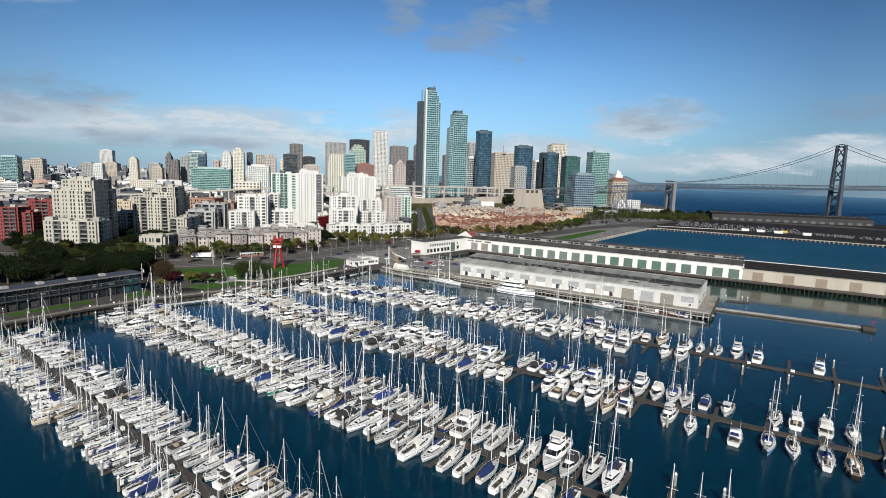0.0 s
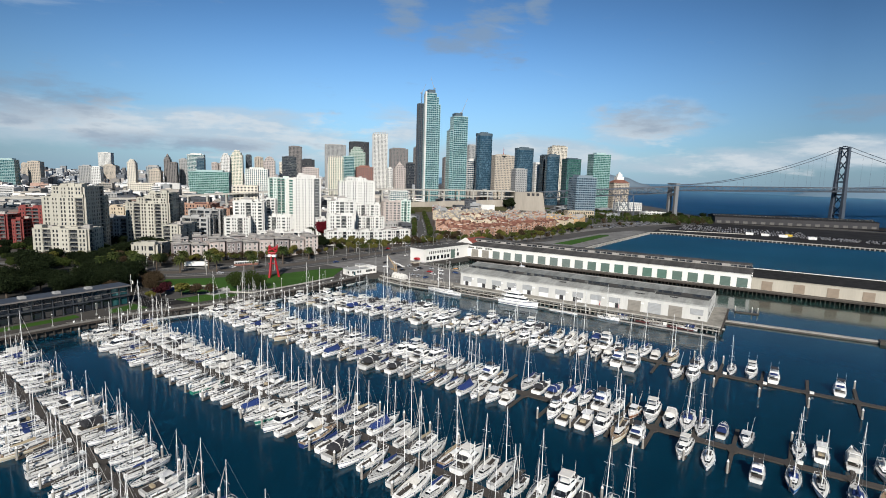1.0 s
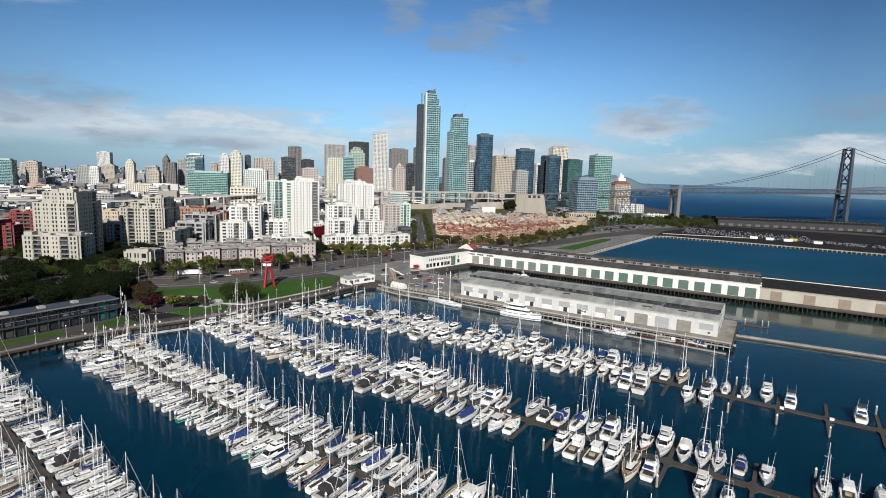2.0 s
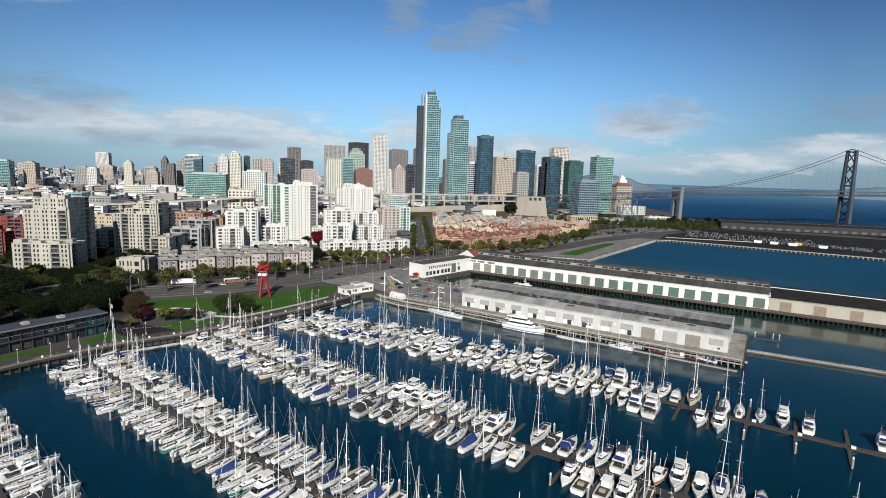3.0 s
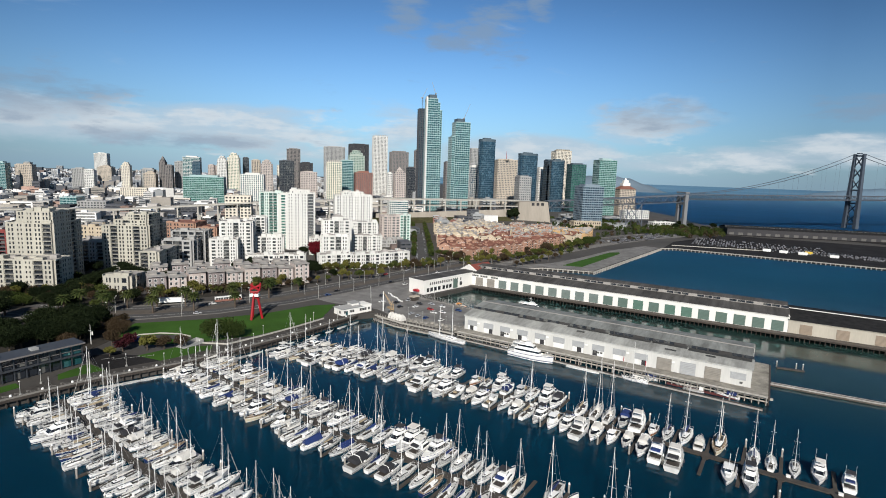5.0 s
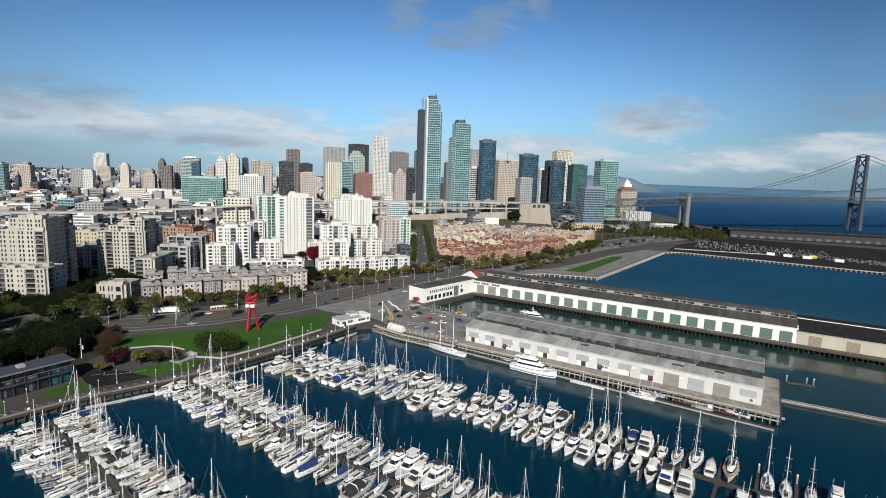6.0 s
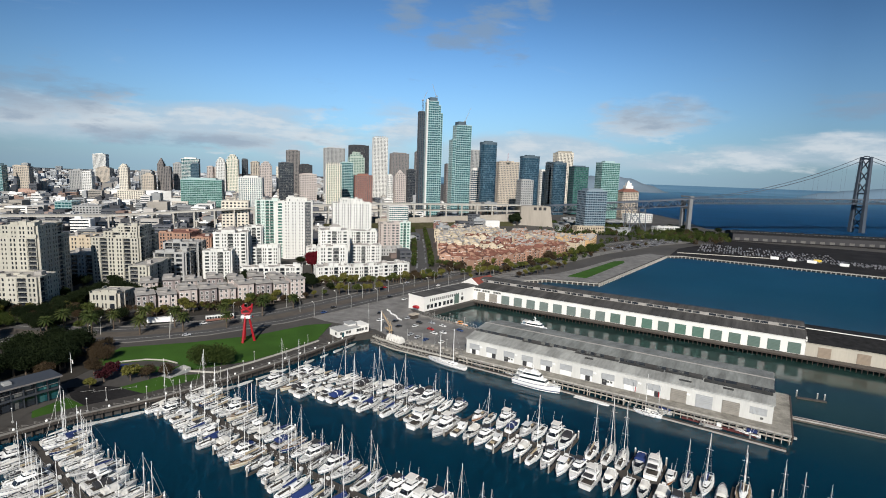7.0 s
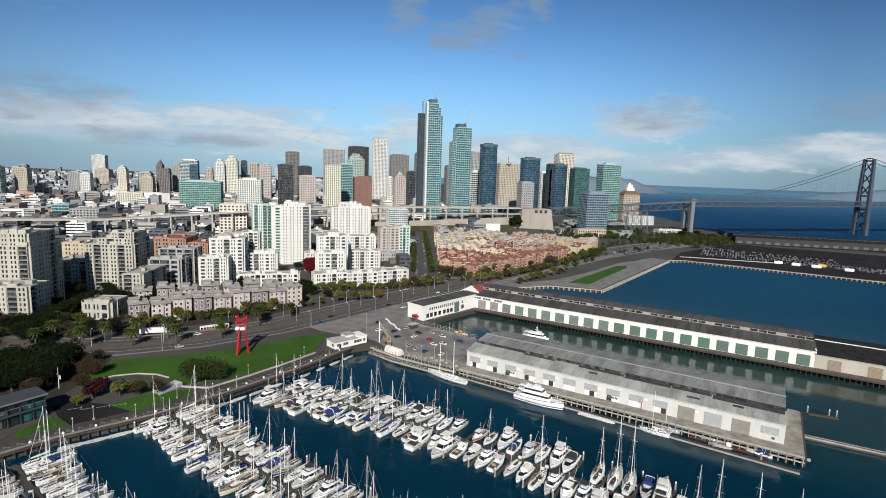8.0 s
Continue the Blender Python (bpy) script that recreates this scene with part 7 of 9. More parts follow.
def park(x, y, z, turn, kind=None):
    k = kind or rng.choice(("white", "silver", "silver", "black", "black", "blue", "red", "white"))
    m = pose(x, y, z, 0, 0, turn)
    if k in car_used:
        copy_thing(cars[k], m)
    else:
        car_used.add(k)
        cars[k].matrix_world = m


for k, x, y, turn in (("white", -197, 318, 80), ("black", -199, 326, -10), ("silver", -190, 302, 80), ("black", -205, 312, 75), ("red", -186, 318, -8), ("white", -180, 312, -8), ("silver", -184, 300, 85), ("blue", -178, 299, 85), ("white", -168, 300, 85), ("white", -176, 316, -10), ("silver", -210, 330, 80), ("black", -213, 320, 80), ("white", -222, 316, 70), ("silver", -192, 330, -12), ("white", -183, 328, -12), ("blue", -170, 326, -12), ("black", -232, 330, 75), ("white", -240, 372, 80)):
    park(x, y, 3.1, turn, k)
for i, (a, b) in enumerate(zip(ROAD[1:-2], ROAD[2:-1])):
    a, b = Vector(a), Vector(b)
    t = (b - a).normalized()
    for k in range(int((b - a).length / 17)):
        off = rng.choice((-13, -12.6, 12.8, 7.4, -7.2))
        if abs(off) < 9 and rng.random() < 0.6:
            continue
        p = a.lerp(b, (k + rng.random() * 0.6) / max(1, int((b - a).length / 17))) + Vector((-t.y, t.x)) * off
        park(p.x, p.y, 3.14, math.degrees(math.atan2(t.y, t.x)))
CARMIX = surface("distant_car_paint", (0.15, 0.15, 0.16), 0.35, vary=0.05, bump=0.0, spread=0.98, island=True)
lot = []
for i in range(11):
    for k in range(80):
        if rng.random() < (0.6 if i < 6 else 0.35):
            x, y = -70 + k * 3.4 + rng.uniform(-0.6, 0.6), 842 - k * 0.4 + i * 9.5 * (1 if i % 2 else 0.86)
            if y < 990 and (i < 5 or k < 46):
                lot.append((x, y, 3.2, 1.8, 4.4, 0.9, radians(-3)))
                lot.append((x + 0.15, y + 1.0, 4.1, 1.5, 2.2, 0.5, radians(-3)))
for k in range(260):
    u = rng.random()
    x, y = -168 + 78 * u + rng.uniform(-16, 16), 770 + 230 * u + rng.uniform(-8, 8)
    lot.append((x, y, 3.25, 1.8, 4.4, 0.9, radians(70) + rng.uniform(-0.1, 0.1)))
    lot.append((x - 0.3, y + 0.6, 4.15, 1.4, 2.2, 0.5, radians(70)))
for a, b in zip(STREET[:-1], STREET[1:]):
    a, b = Vector(a), Vector(b)
    t = (b - a).normalized()
    for k in range(int((b - a).length / 6.2)):
        for off in (-4.6, 4.6):
            if rng.random() < 0.6:
                p = a.lerp(b, (k + 0.4) / int((b - a).length / 6.2)) + Vector((-t.y, t.x)) * off
                lot.append((p.x, p.y, 3.2, 4.3, 1.8, 0.95, math.atan2(t.y, t.x)))
                lot.append((p.x + t.x, p.y + t.y, 4.15, 2.2, 1.6, 0.5, math.atan2(t.y, t.x)))
tagged(new("distant_cars", boxes_mesh("distant_cars", lot, CARMIX)), "rows of small parked cars on the far pier", "cars", "", "stuff")

def lamp_proto():
    l = thing("lamp_post", Matrix(), "slim grey promenade lamp post with a pale globe head", "lamp post", "promenade lamps")
    bm = bmesh.new()
    bm_tube(bm, (0, 0, 0), (0, 0, 5.2), 0.11, 0.08, 7)
    bm_box(bm, -0.28, -0.28, 0, 0.28, 0.28, 0.7)
    part("pole", bm, LAMPGREY, l)
    bm = bmesh.new()
    bmesh.ops.create_icosphere(bm, subdivisions=1, radius=0.27, matrix=Matrix.Translation((0, 0, 5.5)))
    part("globe", bm, WHITECAP, l)
    return l


lp = lamp_proto()
first = True
for a, b in zip(QUAY, QUAY[1:]):
    a, b = Vector(a), Vector(b)
    n_ = max(2, round((b - a).length / 11))
    for i in range(n_):
        p = a.lerp(b, (i + 0.5) / n_)
        m = pose(p.x + 1.2 - (8 if i % 2 else 0), p.y, 3.15)
        if first:
            lp.matrix_world, first = m, False
        else:
            copy_thing(lp, m)


def street_lamp(x, y, turn):
    l = thing("street_lamp", pose(x, y, 3.05, 0, 0, turn), "tall pale street lamp with a curved arm", "street lamp", "boulevard lamps")
    bm = bmesh.new()
    bm_tube(bm, (0, 0, 0), (0, 0, 9), 0.14, 0.09, 6)
    bm_tube(bm, (0, 0, 9), (1.8, 0, 9.6), 0.08, 0.06, 5)
    part("pole", bm, LAMPGREY, l)
    bm = bmesh.new()
    bm_box(bm, 1.5, -0.18, 9.5, 2.4, 0.18, 9.75)
    part("head", bm, WHITECAP, l)


for a, b in zip(ROAD[2:9], ROAD[3:10]):
    a, b = Vector(a), Vector(b)
    t = (b - a).normalized()
    ang = math.degrees(math.atan2(t.y, t.x))
    n_ = max(1, int((b - a).length / 22))
    for i in range(n_):
        p = a.lerp(b, (i + 0.5) / n_)
        street_lamp(p.x - t.y * 15.5, p.y + t.x * 15.5, ang - 90)
        street_lamp(p.x + t.y * 15.5, p.y - t.x * 15.5, ang + 90)
        street_lamp(p.x, p.y, ang + 90)

def wheels(c, xs, half, r):
    for x in xs:
        for sy in (-half, half):
            bm = bmesh.new()
            bm_tube(bm, (x, sy - 0.15, r), (x, sy + 0.15, r), r, r, 10)
            part("wheel", bm, TYRE, c)


def truck(x, y, turn, L, label):
    c = thing("truck", pose(x, y, 3.14, 0, 0, turn), label, "truck")
    bm = bmesh.new()
    bm_box(bm, -L / 2, -1.25, 1.0, L / 2 - 2.6, 1.25, 3.7)
    part("box_body", bm, WHITECAP, c)
    bm = bmesh.new()
    bm_loft(bm, [[(L / 2 - 2.3, -1.15, z), (L / 2 - k, -1.15, z), (L / 2 - k, 1.15, z), (L / 2 - 2.3, 1.15, z)] for z, k in ((0.6, 0), (1.7, 0), (2.8, 0.7))])
    part("cab", bm, WHITECAP, c)
    bm = bmesh.new()
    bm_loft(bm, [[(L / 2 - 1.6, -1.18, z), (L / 2 - k + 0.05, -1.18, z), (L / 2 - k + 0.05, 1.18, z), (L / 2 - 1.6, 1.18, z)] for z, k in ((1.75, 0.05), (2.6, 0.6))])
    part("cab_glass", bm, BOATGLASS, c)
    wheels(c, (-L / 2 + 1.2, -L / 2 + 2.4, L / 2 - 1.2), 1.1, 0.5)


truck(-325, 236.5, 48, 15.5, "white articulated lorry parked on the boulevard")
tram = thing("tram", pose(-303, 260, 3.25, 0, 0, 62), "white and red tramcar on the boulevard", "tram")
bm = bmesh.new()
bm_box(bm, -8, -1.25, 0.4, 8, 1.25, 1.7)
part("lower_body", bm, BRICK, tram, "dull red lower body")
bm = bmesh.new()
bm_box(bm, -7.9, -1.2, 1.7, 7.9, 1.2, 2.9)
part("window_band", bm, BOATGLASS, tram)
bm = bmesh.new()
bm_box(bm, -8, -1.25, 2.9, 8, 1.25, 3.3)
for k in range(11):
    bm_box(bm, -8 + k * 1.57, -1.24, 1.7, -7.7 + k * 1.57, 1.24, 2.9)
part("roof", bm, WHITECAP, tram)
wheels(tram, (-5, -3.4, 3.4, 5), 1.0, 0.4)

# harbour office on the quay
of = thing("harbour_office", pose(-266.0, 88, 0, 0, 0, 86), "two-storey glass and grey harbour building with a flat overhanging roof", "building")
bm = bmesh.new()
bm_box(bm, 0, 1.2, 3, 64, 9, 12.2)
part("core_wall", bm, DARK, of)
bm = bmesh.new()
bm_box(bm, -0.8, -1.0, 12.4, 64.8, 9.6, 12.8)
part("roof", bm, DARK, of)
bm = bmesh.new()
bm_box(bm, -0.8, -1.15, 12.25, 64.8, -0.95, 12.85)
part("fascia", bm, BROWN, of)
bm = bmesh.new()
bm_box(bm, -0.4, -0.4, 7.4, 64.4, 1.3, 7.8)
part("floor_slab", bm, DARK, of)
for i in range(17):
    bm = bmesh.new()
    bm_box(bm, i * 4 - 0.16, 0.2, 3, i * 4 + 0.16, 0.6, 12.4)
    part("column", bm, DARK, of)
for i in range(16):
    for z, mat_ in ((3.4, GLOOM if i < 9 and i % 3 else G_DARK), (8.2, G_DARK)):
        bm = bmesh.new()
        bm_box(bm, i * 4 + 0.3, 0.85, z, i * 4 + 3.7, 1.0, z + 3.5)
        # last panes and end windows teal: a glint put into the glass colour
        part("window", bm, G_TEAL if i > 13 else mat_, of)
    bm = bmesh.new()
    bm_box(bm, i * 4 + 0.16, 0.5, 9.6, i * 4 + 3.84, 0.62, 9.8)
    part("rail", bm, BROWN, of)
for z in (3.4, 8.2):
    bm = bmesh.new()
    bm_box(bm, 63.98, 1.4, z, 64.12, 8.6, z + 3.5)
    part("end_window", bm, G_TEAL, of)
for i in range(4):
    bm = bmesh.new()
    bm_box(bm, 8 + i * 13, 3, 12.8, 10.5 + i * 13, 6, 13.7)
    part("roof_plant", bm, GREY, of)
bm = bmesh.new()
bm_box(bm, -90, 0, 3, -6, 13, 11.0)
part("annex", bm, GLOOM, of)

# white pavilion over the quay corner
pv = thing("pavilion", pose(-220.5, 273.5, 0, 0, 0, 72), "white landing pavilion with grey hipped roof on the quay corner", "pavilion")
bm = bmesh.new()
bm_box(bm, 0, 0, 3.4, 21, 9, 7.4)
part("wall", bm, WHITEWALL, pv)
bm = bmesh.new()
bm_loft(bm, [[(-0.5, -0.5, 7.4), (15, -0.5, 7.4), (15, 9.5, 7.4), (-0.5, 9.5, 7.4)], [(4, 4.2, 8.5), (11, 4.2, 8.5), (11, 5, 8.5), (4, 5, 8.5)]])
part("hip_roof", bm, GREY, pv)
bm = bmesh.new()
bm_box(bm, 8.5, 2.5, 7.4, 13.5, 7.5, 9.4)
bm_box(bm, 15, 0, 7.4, 21.3, 9.2, 7.9)
part("roof_turret", bm, WHITEWALL, pv)
bm = bmesh.new()
bm_box(bm, 8.0, 2.0, 9.4, 14.0, 8.0, 9.7)
part("turret_roof", bm, GREY, pv)
bm = bmesh.new()
bm_box(bm, 0, 0, 0, 1.5, 0.12, 1.5)
psash = mesh_of("window", bm, G_DARK)
for u in (1.2, 5.2, 6.9, 12.4, 14.1, 15.8, 18.4):
    piece("window", psash, pv, Matrix.Translation((u, -0.1, 4.8)))
piece("window", psash, pv, pose(-0.1, 3.2, 4.6, 0, 0, -90))
bm = bmesh.new()
bm_box(bm, 2.5, -0.08, 3.5, 3.9, 0.05, 6.0)
part("door", bm, G_TEAL, pv)
bm = bmesh.new()
bm_box(bm, -6, -1.5, 2.5, 23, 10, 3.38)
part("platform", bm, DOCKWOOD, pv)
for i in range(10):
    piece("pile", short_pile, pv, pose(-5 + i * 3, -1.0, 0))

# flagpole, spoil heaps, fence and the orange workboat
fp = thing("flagpole", pose(-286, 167.8, 3.1), "white yard-arm flagpole with a small flag", "flagpole")
bm = bmesh.new()
bm_tube(bm, (0, 0, 0), (0, 0, 9.6), 0.16, 0.07, 6)
bm_tube(bm, (-2.0, 0, 6.4), (2.0, 0, 6.4), 0.08, 0.05, 5)
part("pole", bm, WHITECAP, fp)
bm = bmesh.new()
bm_box(bm, 0.9, -0.03, 4.6, 2.0, 0.03, 6.2)
part("flag", bm, WHITECANVAS, fp)
sh = thing("sheeted_stack", pose(-197.5, 287.5, 3.1, 0, 0, -12), "white sheeted stack of materials at the quay", "stack")
bm = bmesh.new()
for i in range(4):
    x, k = i * 2.9, rng.uniform(-0.3, 0.3)
    bm_loft(bm, [[(x, 0, 0), (x + 2.8, 0, 0), (x + 2.8, 4, 0), (x, 4, 0)], [(x + 0.3, 0.4, 2.2 + k), (x + 2.5, 0.4, 2.0 + k), (x + 2.6, 3.6, 2.1), (x + 0.2, 3.6, 2.4)], [(x + 0.9, 1.2, 3.2 + k), (x + 1.9, 1.2, 3.0 + k), (x + 1.9, 2.8, 3.1), (x + 0.8, 2.8, 3.4)]])
part("sheet", bm, WHITECANVAS, sh)
RUSTPAINT = surface("weathered_orange_paint", (0.40, 0.29, 0.17), 0.6, vary=0.3)
hoist = thing("boat_hoist", pose(-197.5, 292, 3.1, 0, 0, 150), "orange quay crane with a slanting yellow jib", "crane")
bm = bmesh.new()
for sy in (-0.7, 0.7):
    bm_tube(bm, (0, sy, 0), (0, sy, 7.5), 0.28, 0.24, 6)
bm_box(bm, -0.8, -1.1, 0, 0.8, 1.1, 1.6)
bm_box(bm, -0.9, -1.0, 4.0, 5.5, 1.0, 4.7)
part("base", bm, RUSTPAINT, hoist)
bm = bmesh.new()
for sy in (-0.6, 0.6):
    bm_tube(bm, (0.5, sy, 6.5), (13, 0, 12.5), 0.2, 0.14, 5)
for k in range(7):
    f = k / 7
    bm_tube(bm, (0.5 + 12.5 * f, -0.6 * (1 - f), 6.5 + 6 * f), (0.5 + 12.5 * (f + 0.14), 0.6 * (1 - f), 6.5 + 6 * (f + 0.14)), 0.1, 0.1, 4)
bm_tube(bm, (0, 0, 7.5), (0, 0, 9.5), 0.16, 0.12, 5)
part("jib", bm, RUSTPAINT, hoist)
bm = bmesh.new()
bm_box(bm, 12.6, -0.25, 0, 13.1, 0.25, 12.6)
part("jib_rest", bm, WHITECAP, hoist)
rubble = []
for _ in range(900):
    f = rng.random()
    x, y = (-188 + 40 * f + rng.uniform(-1, 1), 289 + 3 * f + rng.uniform(-2, 5)) if rng.random() < 0.6 else (-214 + 62 * f, 343.5 - 10 * f + rng.uniform(-2, 1.6))
    rubble.append((x, y, 3.05, rng.uniform(0.25, 0.6), rng.uniform(0.2, 0.5), rng.uniform(0.12, 0.35), rng.uniform(0, 3)))
for _ in range(700):
    f, k = rng.random(), rng.random()
    rubble.append((-208 + 57 * f, 282.6 + 8.5 * max(0, 0.4 - f) + 3.4 * k, -0.3 + 2.9 * k, rng.uniform(0.25, 0.65), rng.uniform(0.25, 0.6), rng.uniform(0.15, 0.4), rng.uniform(0, 3)))
tagged(new("rubble", boxes_mesh("rubble", rubble, surface("broken_concrete", (0.28, 0.265, 0.245), 0.9, vary=0.3, spread=0.5, island=True))), "grey broken stone laid along the edge of the forecourt", "rubble", "", "stuff")
kiosk = thing("kiosk", pose(-207.5, 333.5, 3.1, 0, 0, 75), "yellow wooden kiosk stand by the white headhouse", "kiosk")
bm = bmesh.new()
bm_box(bm, -2.5, -1.5, 0, 2.5, 1.5, 2.6)
part("body", bm, TIMBER, kiosk)
bm = bmesh.new()
bm_box(bm, -3, -2, 2.6, 3, 2, 3.2)
part("roof", bm, TAN, kiosk)
def pole_light(x, y, h_):
    l = thing("pole_light", pose(x, y, 3.1), "thin pale pole with a small lamp on the forecourt", "pole light", "forecourt poles")
    bm = bmesh.new()
    bm_tube(bm, (0, 0, 0), (0, 0, h_), 0.1, 0.07, 5)
    bm_box(bm, -0.35, -0.12, h_ - 0.1, 0.35, 0.12, h_ + 0.1)
    part("pole", bm, LAMPGREY, l)


for x, y, h_ in ((-186, 292, 7), (-176, 292, 6), (-168, 292, 8), (-160, 291, 6), (-205, 300, 8), (-197, 342, 6), (-184, 339, 6), (-172, 336, 6), (-225, 308, 8), (-236, 322, 8)):
    pole_light(x, y, h_)
boom = thing("floating_boom", Matrix(), "thin pale floating boom along the quay wall", "boom")
part("float", strip([(-205, 287.2), (-190, 283.4), (-170, 282.2), (-149, 281.6)], 0.45, -0.1, 0.45), CONCRETE, boom)
quay_wall = fender_row("timber_wharf", [(-208, 289.5), (-186, 284.3), (-151, 283.3)], 2.2, "pale weathered timber quay wall with close posts below the forecourt", CONCRETE, True)
for i in range(26):
    f = i / 25
    bm = bmesh.new()
    bm_box(bm, -0.13, -0.13, 0, 0.13, 0.13, rng.uniform(1.0, 1.9))
    part("quay_post", bm, PILE, quay_wall).matrix_world = pose(-206 + 54 * f, 289.2 - 4.6 * min(1, f * 2.4), 2.9)
crate_bm = bmesh.new()
bm_box(crate_bm, -0.9, -0.7, 0, 0.9, 0.7, 0.15)
bm_box(crate_bm, -0.8, -0.6, 0.15, 0.8, 0.6, 1.1)
bm_box(crate_bm, -0.86, -0.66, 1.1, 0.86, 0.66, 1.2)
crate_me = mesh_of("crate", crate_bm, PILE)
for i in range(10):
    o = new("crate", crate_me)
    o.matrix_world = pose(-182 + i * 3.2 + rng.uniform(-0.5, 0.5), 288.6 + rng.uniform(0, 3.5), 3.09, 0, 0, rng.uniform(0, 90))
    tagged(o, "weathered pale wooden crate on the forecourt edge", "crate", "forecourt crates")
fence = thing("chainlink_fence", pose(-214, 346.5, 3.1, 0, 0, -10), "grey chain-link fence along the basin", "fence")
bm = bmesh.new()
for i in range(22):
    bm_tube(bm, (i * 2.4, 0, 0), (i * 2.4, 0, 2.3), 0.06, 0.06, 5)
part("post", bm, LAMPGREY, fence)
bm = bmesh.new()
for j in range(5):
    bm_box(bm, 0, -0.02, 0.2 + j * 0.5, 50.4, 0.02, 0.24 + j * 0.5)
part("rail", bm, LAMPGREY, fence)
bm = bmesh.new()
for i in range(14):
    bm_box(bm, i * 1.95, 0.5 * math.sin(i), 0, i * 1.95 + 1.1, 0.6 + 0.5 * math.sin(i), 0.85)
single("barrier", bm, WHITECAP, "row of low white traffic barriers on the forecourt", "barrier", "", pose(-233.5, 339.6, 3.1, 0, 0, -35.5))

# ---------------------------------------------------------------- boats
def hull_rings(L, B, free, transom=0.8, n=11, flare=0.75):
    rings, rim = [], []
    for i in range(n):
        f = i / (n - 1)
        x = -L / 2 + L * f
        b = B / 2 * (transom + (1 - transom) * math.sin(min(f / 0.45, 1) * math.pi / 2)) if f < 0.45 else B / 2 * max(0.02, (1 - ((f - 0.45) / 0.55) ** 2.1))
        z = free * (1 + 0.28 * max(0, f - 0.35) ** 1.5 * 2)
        rake = 0.45 * max(0, f - 0.7) / 0.3
        side = [(rake, b, z), (rake * 0.95, b * 1.01, z * 0.95), (rake * 0.85, b, z * 0.85), (rake * 0.4, b * 0.96, z * 0.45), (rake * 0.2, b * 0.86, z * 0.24), (rake * 0.08, b * (0.4 * flare + 0.5), z * 0.1), (0, b * flare, -0.05)]
        rings.append([(x + r_, -w_, h_) for r_, w_, h_ in side] + [(x, 0, -0.35)] + [(x + r_, w_, h_) for r_, w_, h_ in reversed(side)])
        rim.append((x + rake, b, z))
    return rings, rim


FENDER = surface("fender_vinyl", (0.30, 0.31, 0.36), 0.5, vary=0.1, bump=0.0, spread=0.95)
TEAK = surface("teak_deck", (0.30, 0.21, 0.13), 0.7, vary=0.3, scale=1.0)
CREAMHULL = surface("cream_gelcoat", (0.62, 0.54, 0.40), 0.4, vary=0.1, bump=0.0, spread=0.15)
SKYHULL = surface("blue_gelcoat", (0.05, 0.17, 0.42), 0.3, vary=0.1, bump=0.0)
BLACKHULL = surface("black_gelcoat", (0.02, 0.018, 0.018), 0.25, vary=0.1, bump=0.0)
STRIPE = surface("boot_stripe", (0.03, 0.045, 0.11), 0.4, vary=0.1, bump=0.0, spread=0.9)


def hull(parent, L, B, free, mat, transom=0.8, flare=0.75, deck=None):
    rings, rim = hull_rings(L, B, free, transom, flare=flare)
    bm = bmesh.new()
    rows = [[bm.verts.new(p) for p in r] for r in rings]
    n = len(rows[0])
    for a, c_ in zip(rows, rows[1:]):
        for k in range(n - 1):
            f = bm.faces.new((a[k], a[k + 1], c_[k + 1], c_[k]))
            if k in (1, 4, n - 3, n - 6):
                f.material_index = 2          # rubbing strake and boot stripe
        bm.faces.new((a[0], c_[0], c_[-1], a[-1])).material_index = 1
    bm.faces.new(rows[0])
    ob = part("hull", bm, mat, parent)
    ob.data.materials.append(deck or DECKTAN)
    ob.data.materials.append(STRIPE if mat is GELCOAT else WHITECAP)
    return rim


def cabin(parent, x0, x1, w0, w1, z0, z1, inset, glass=True, mat=GELCOAT, name="cabin", gz=(0.35, 0.8), hatches=()):
    bm = bmesh.new()
    bm_loft(bm, [[(x0, -w0, z0), (x1, -w1, z0), (x1, w1, z0), (x0, w0, z0)], [(x0 + inset * 0.3, -w0 + 0.15, z1), (x1 - inset, -w1 * 0.75, z1 - 0.05), (x1 - inset, w1 * 0.75, z1 - 0.05), (x0 + inset * 0.3, w0 - 0.15, z1)]])
    part(name, bm, mat, parent)
    if glass:
        a, b = z0 + (z1 - z0) * gz[0], z0 + (z1 - z0) * gz[1]
        fa, fb = gz
        bm = bmesh.new()
        o = 0.03

        def ring(f, z):
            return [(x0 + inset * 0.3 * f + 0.25, -(w0 - 0.15 * f) - o, z), (x1 - inset * f + o - 0.12, -(w1 * (1 - 0.25 * f)) - o, z), (x1 - inset * f + o, -(w1 * (1 - 0.25 * f)) * 0.9, z), (x1 - inset * f + o, (w1 * (1 - 0.25 * f)) * 0.9, z), (x1 - inset * f + o - 0.12, (w1 * (1 - 0.25 * f)) + o, z), (x0 + inset * 0.3 * f + 0.25, (w0 - 0.15 * f) + o, z)]
        bm_loft(bm, [ring(fa, a), ring(fb, b)], close=False)
        for hx, hw, hz in hatches:
            bm_box(bm, hx - hw, -hw, hz, hx + hw, hw, hz + 0.07)
        part("window_band", bm, BOATGLASS, parent)


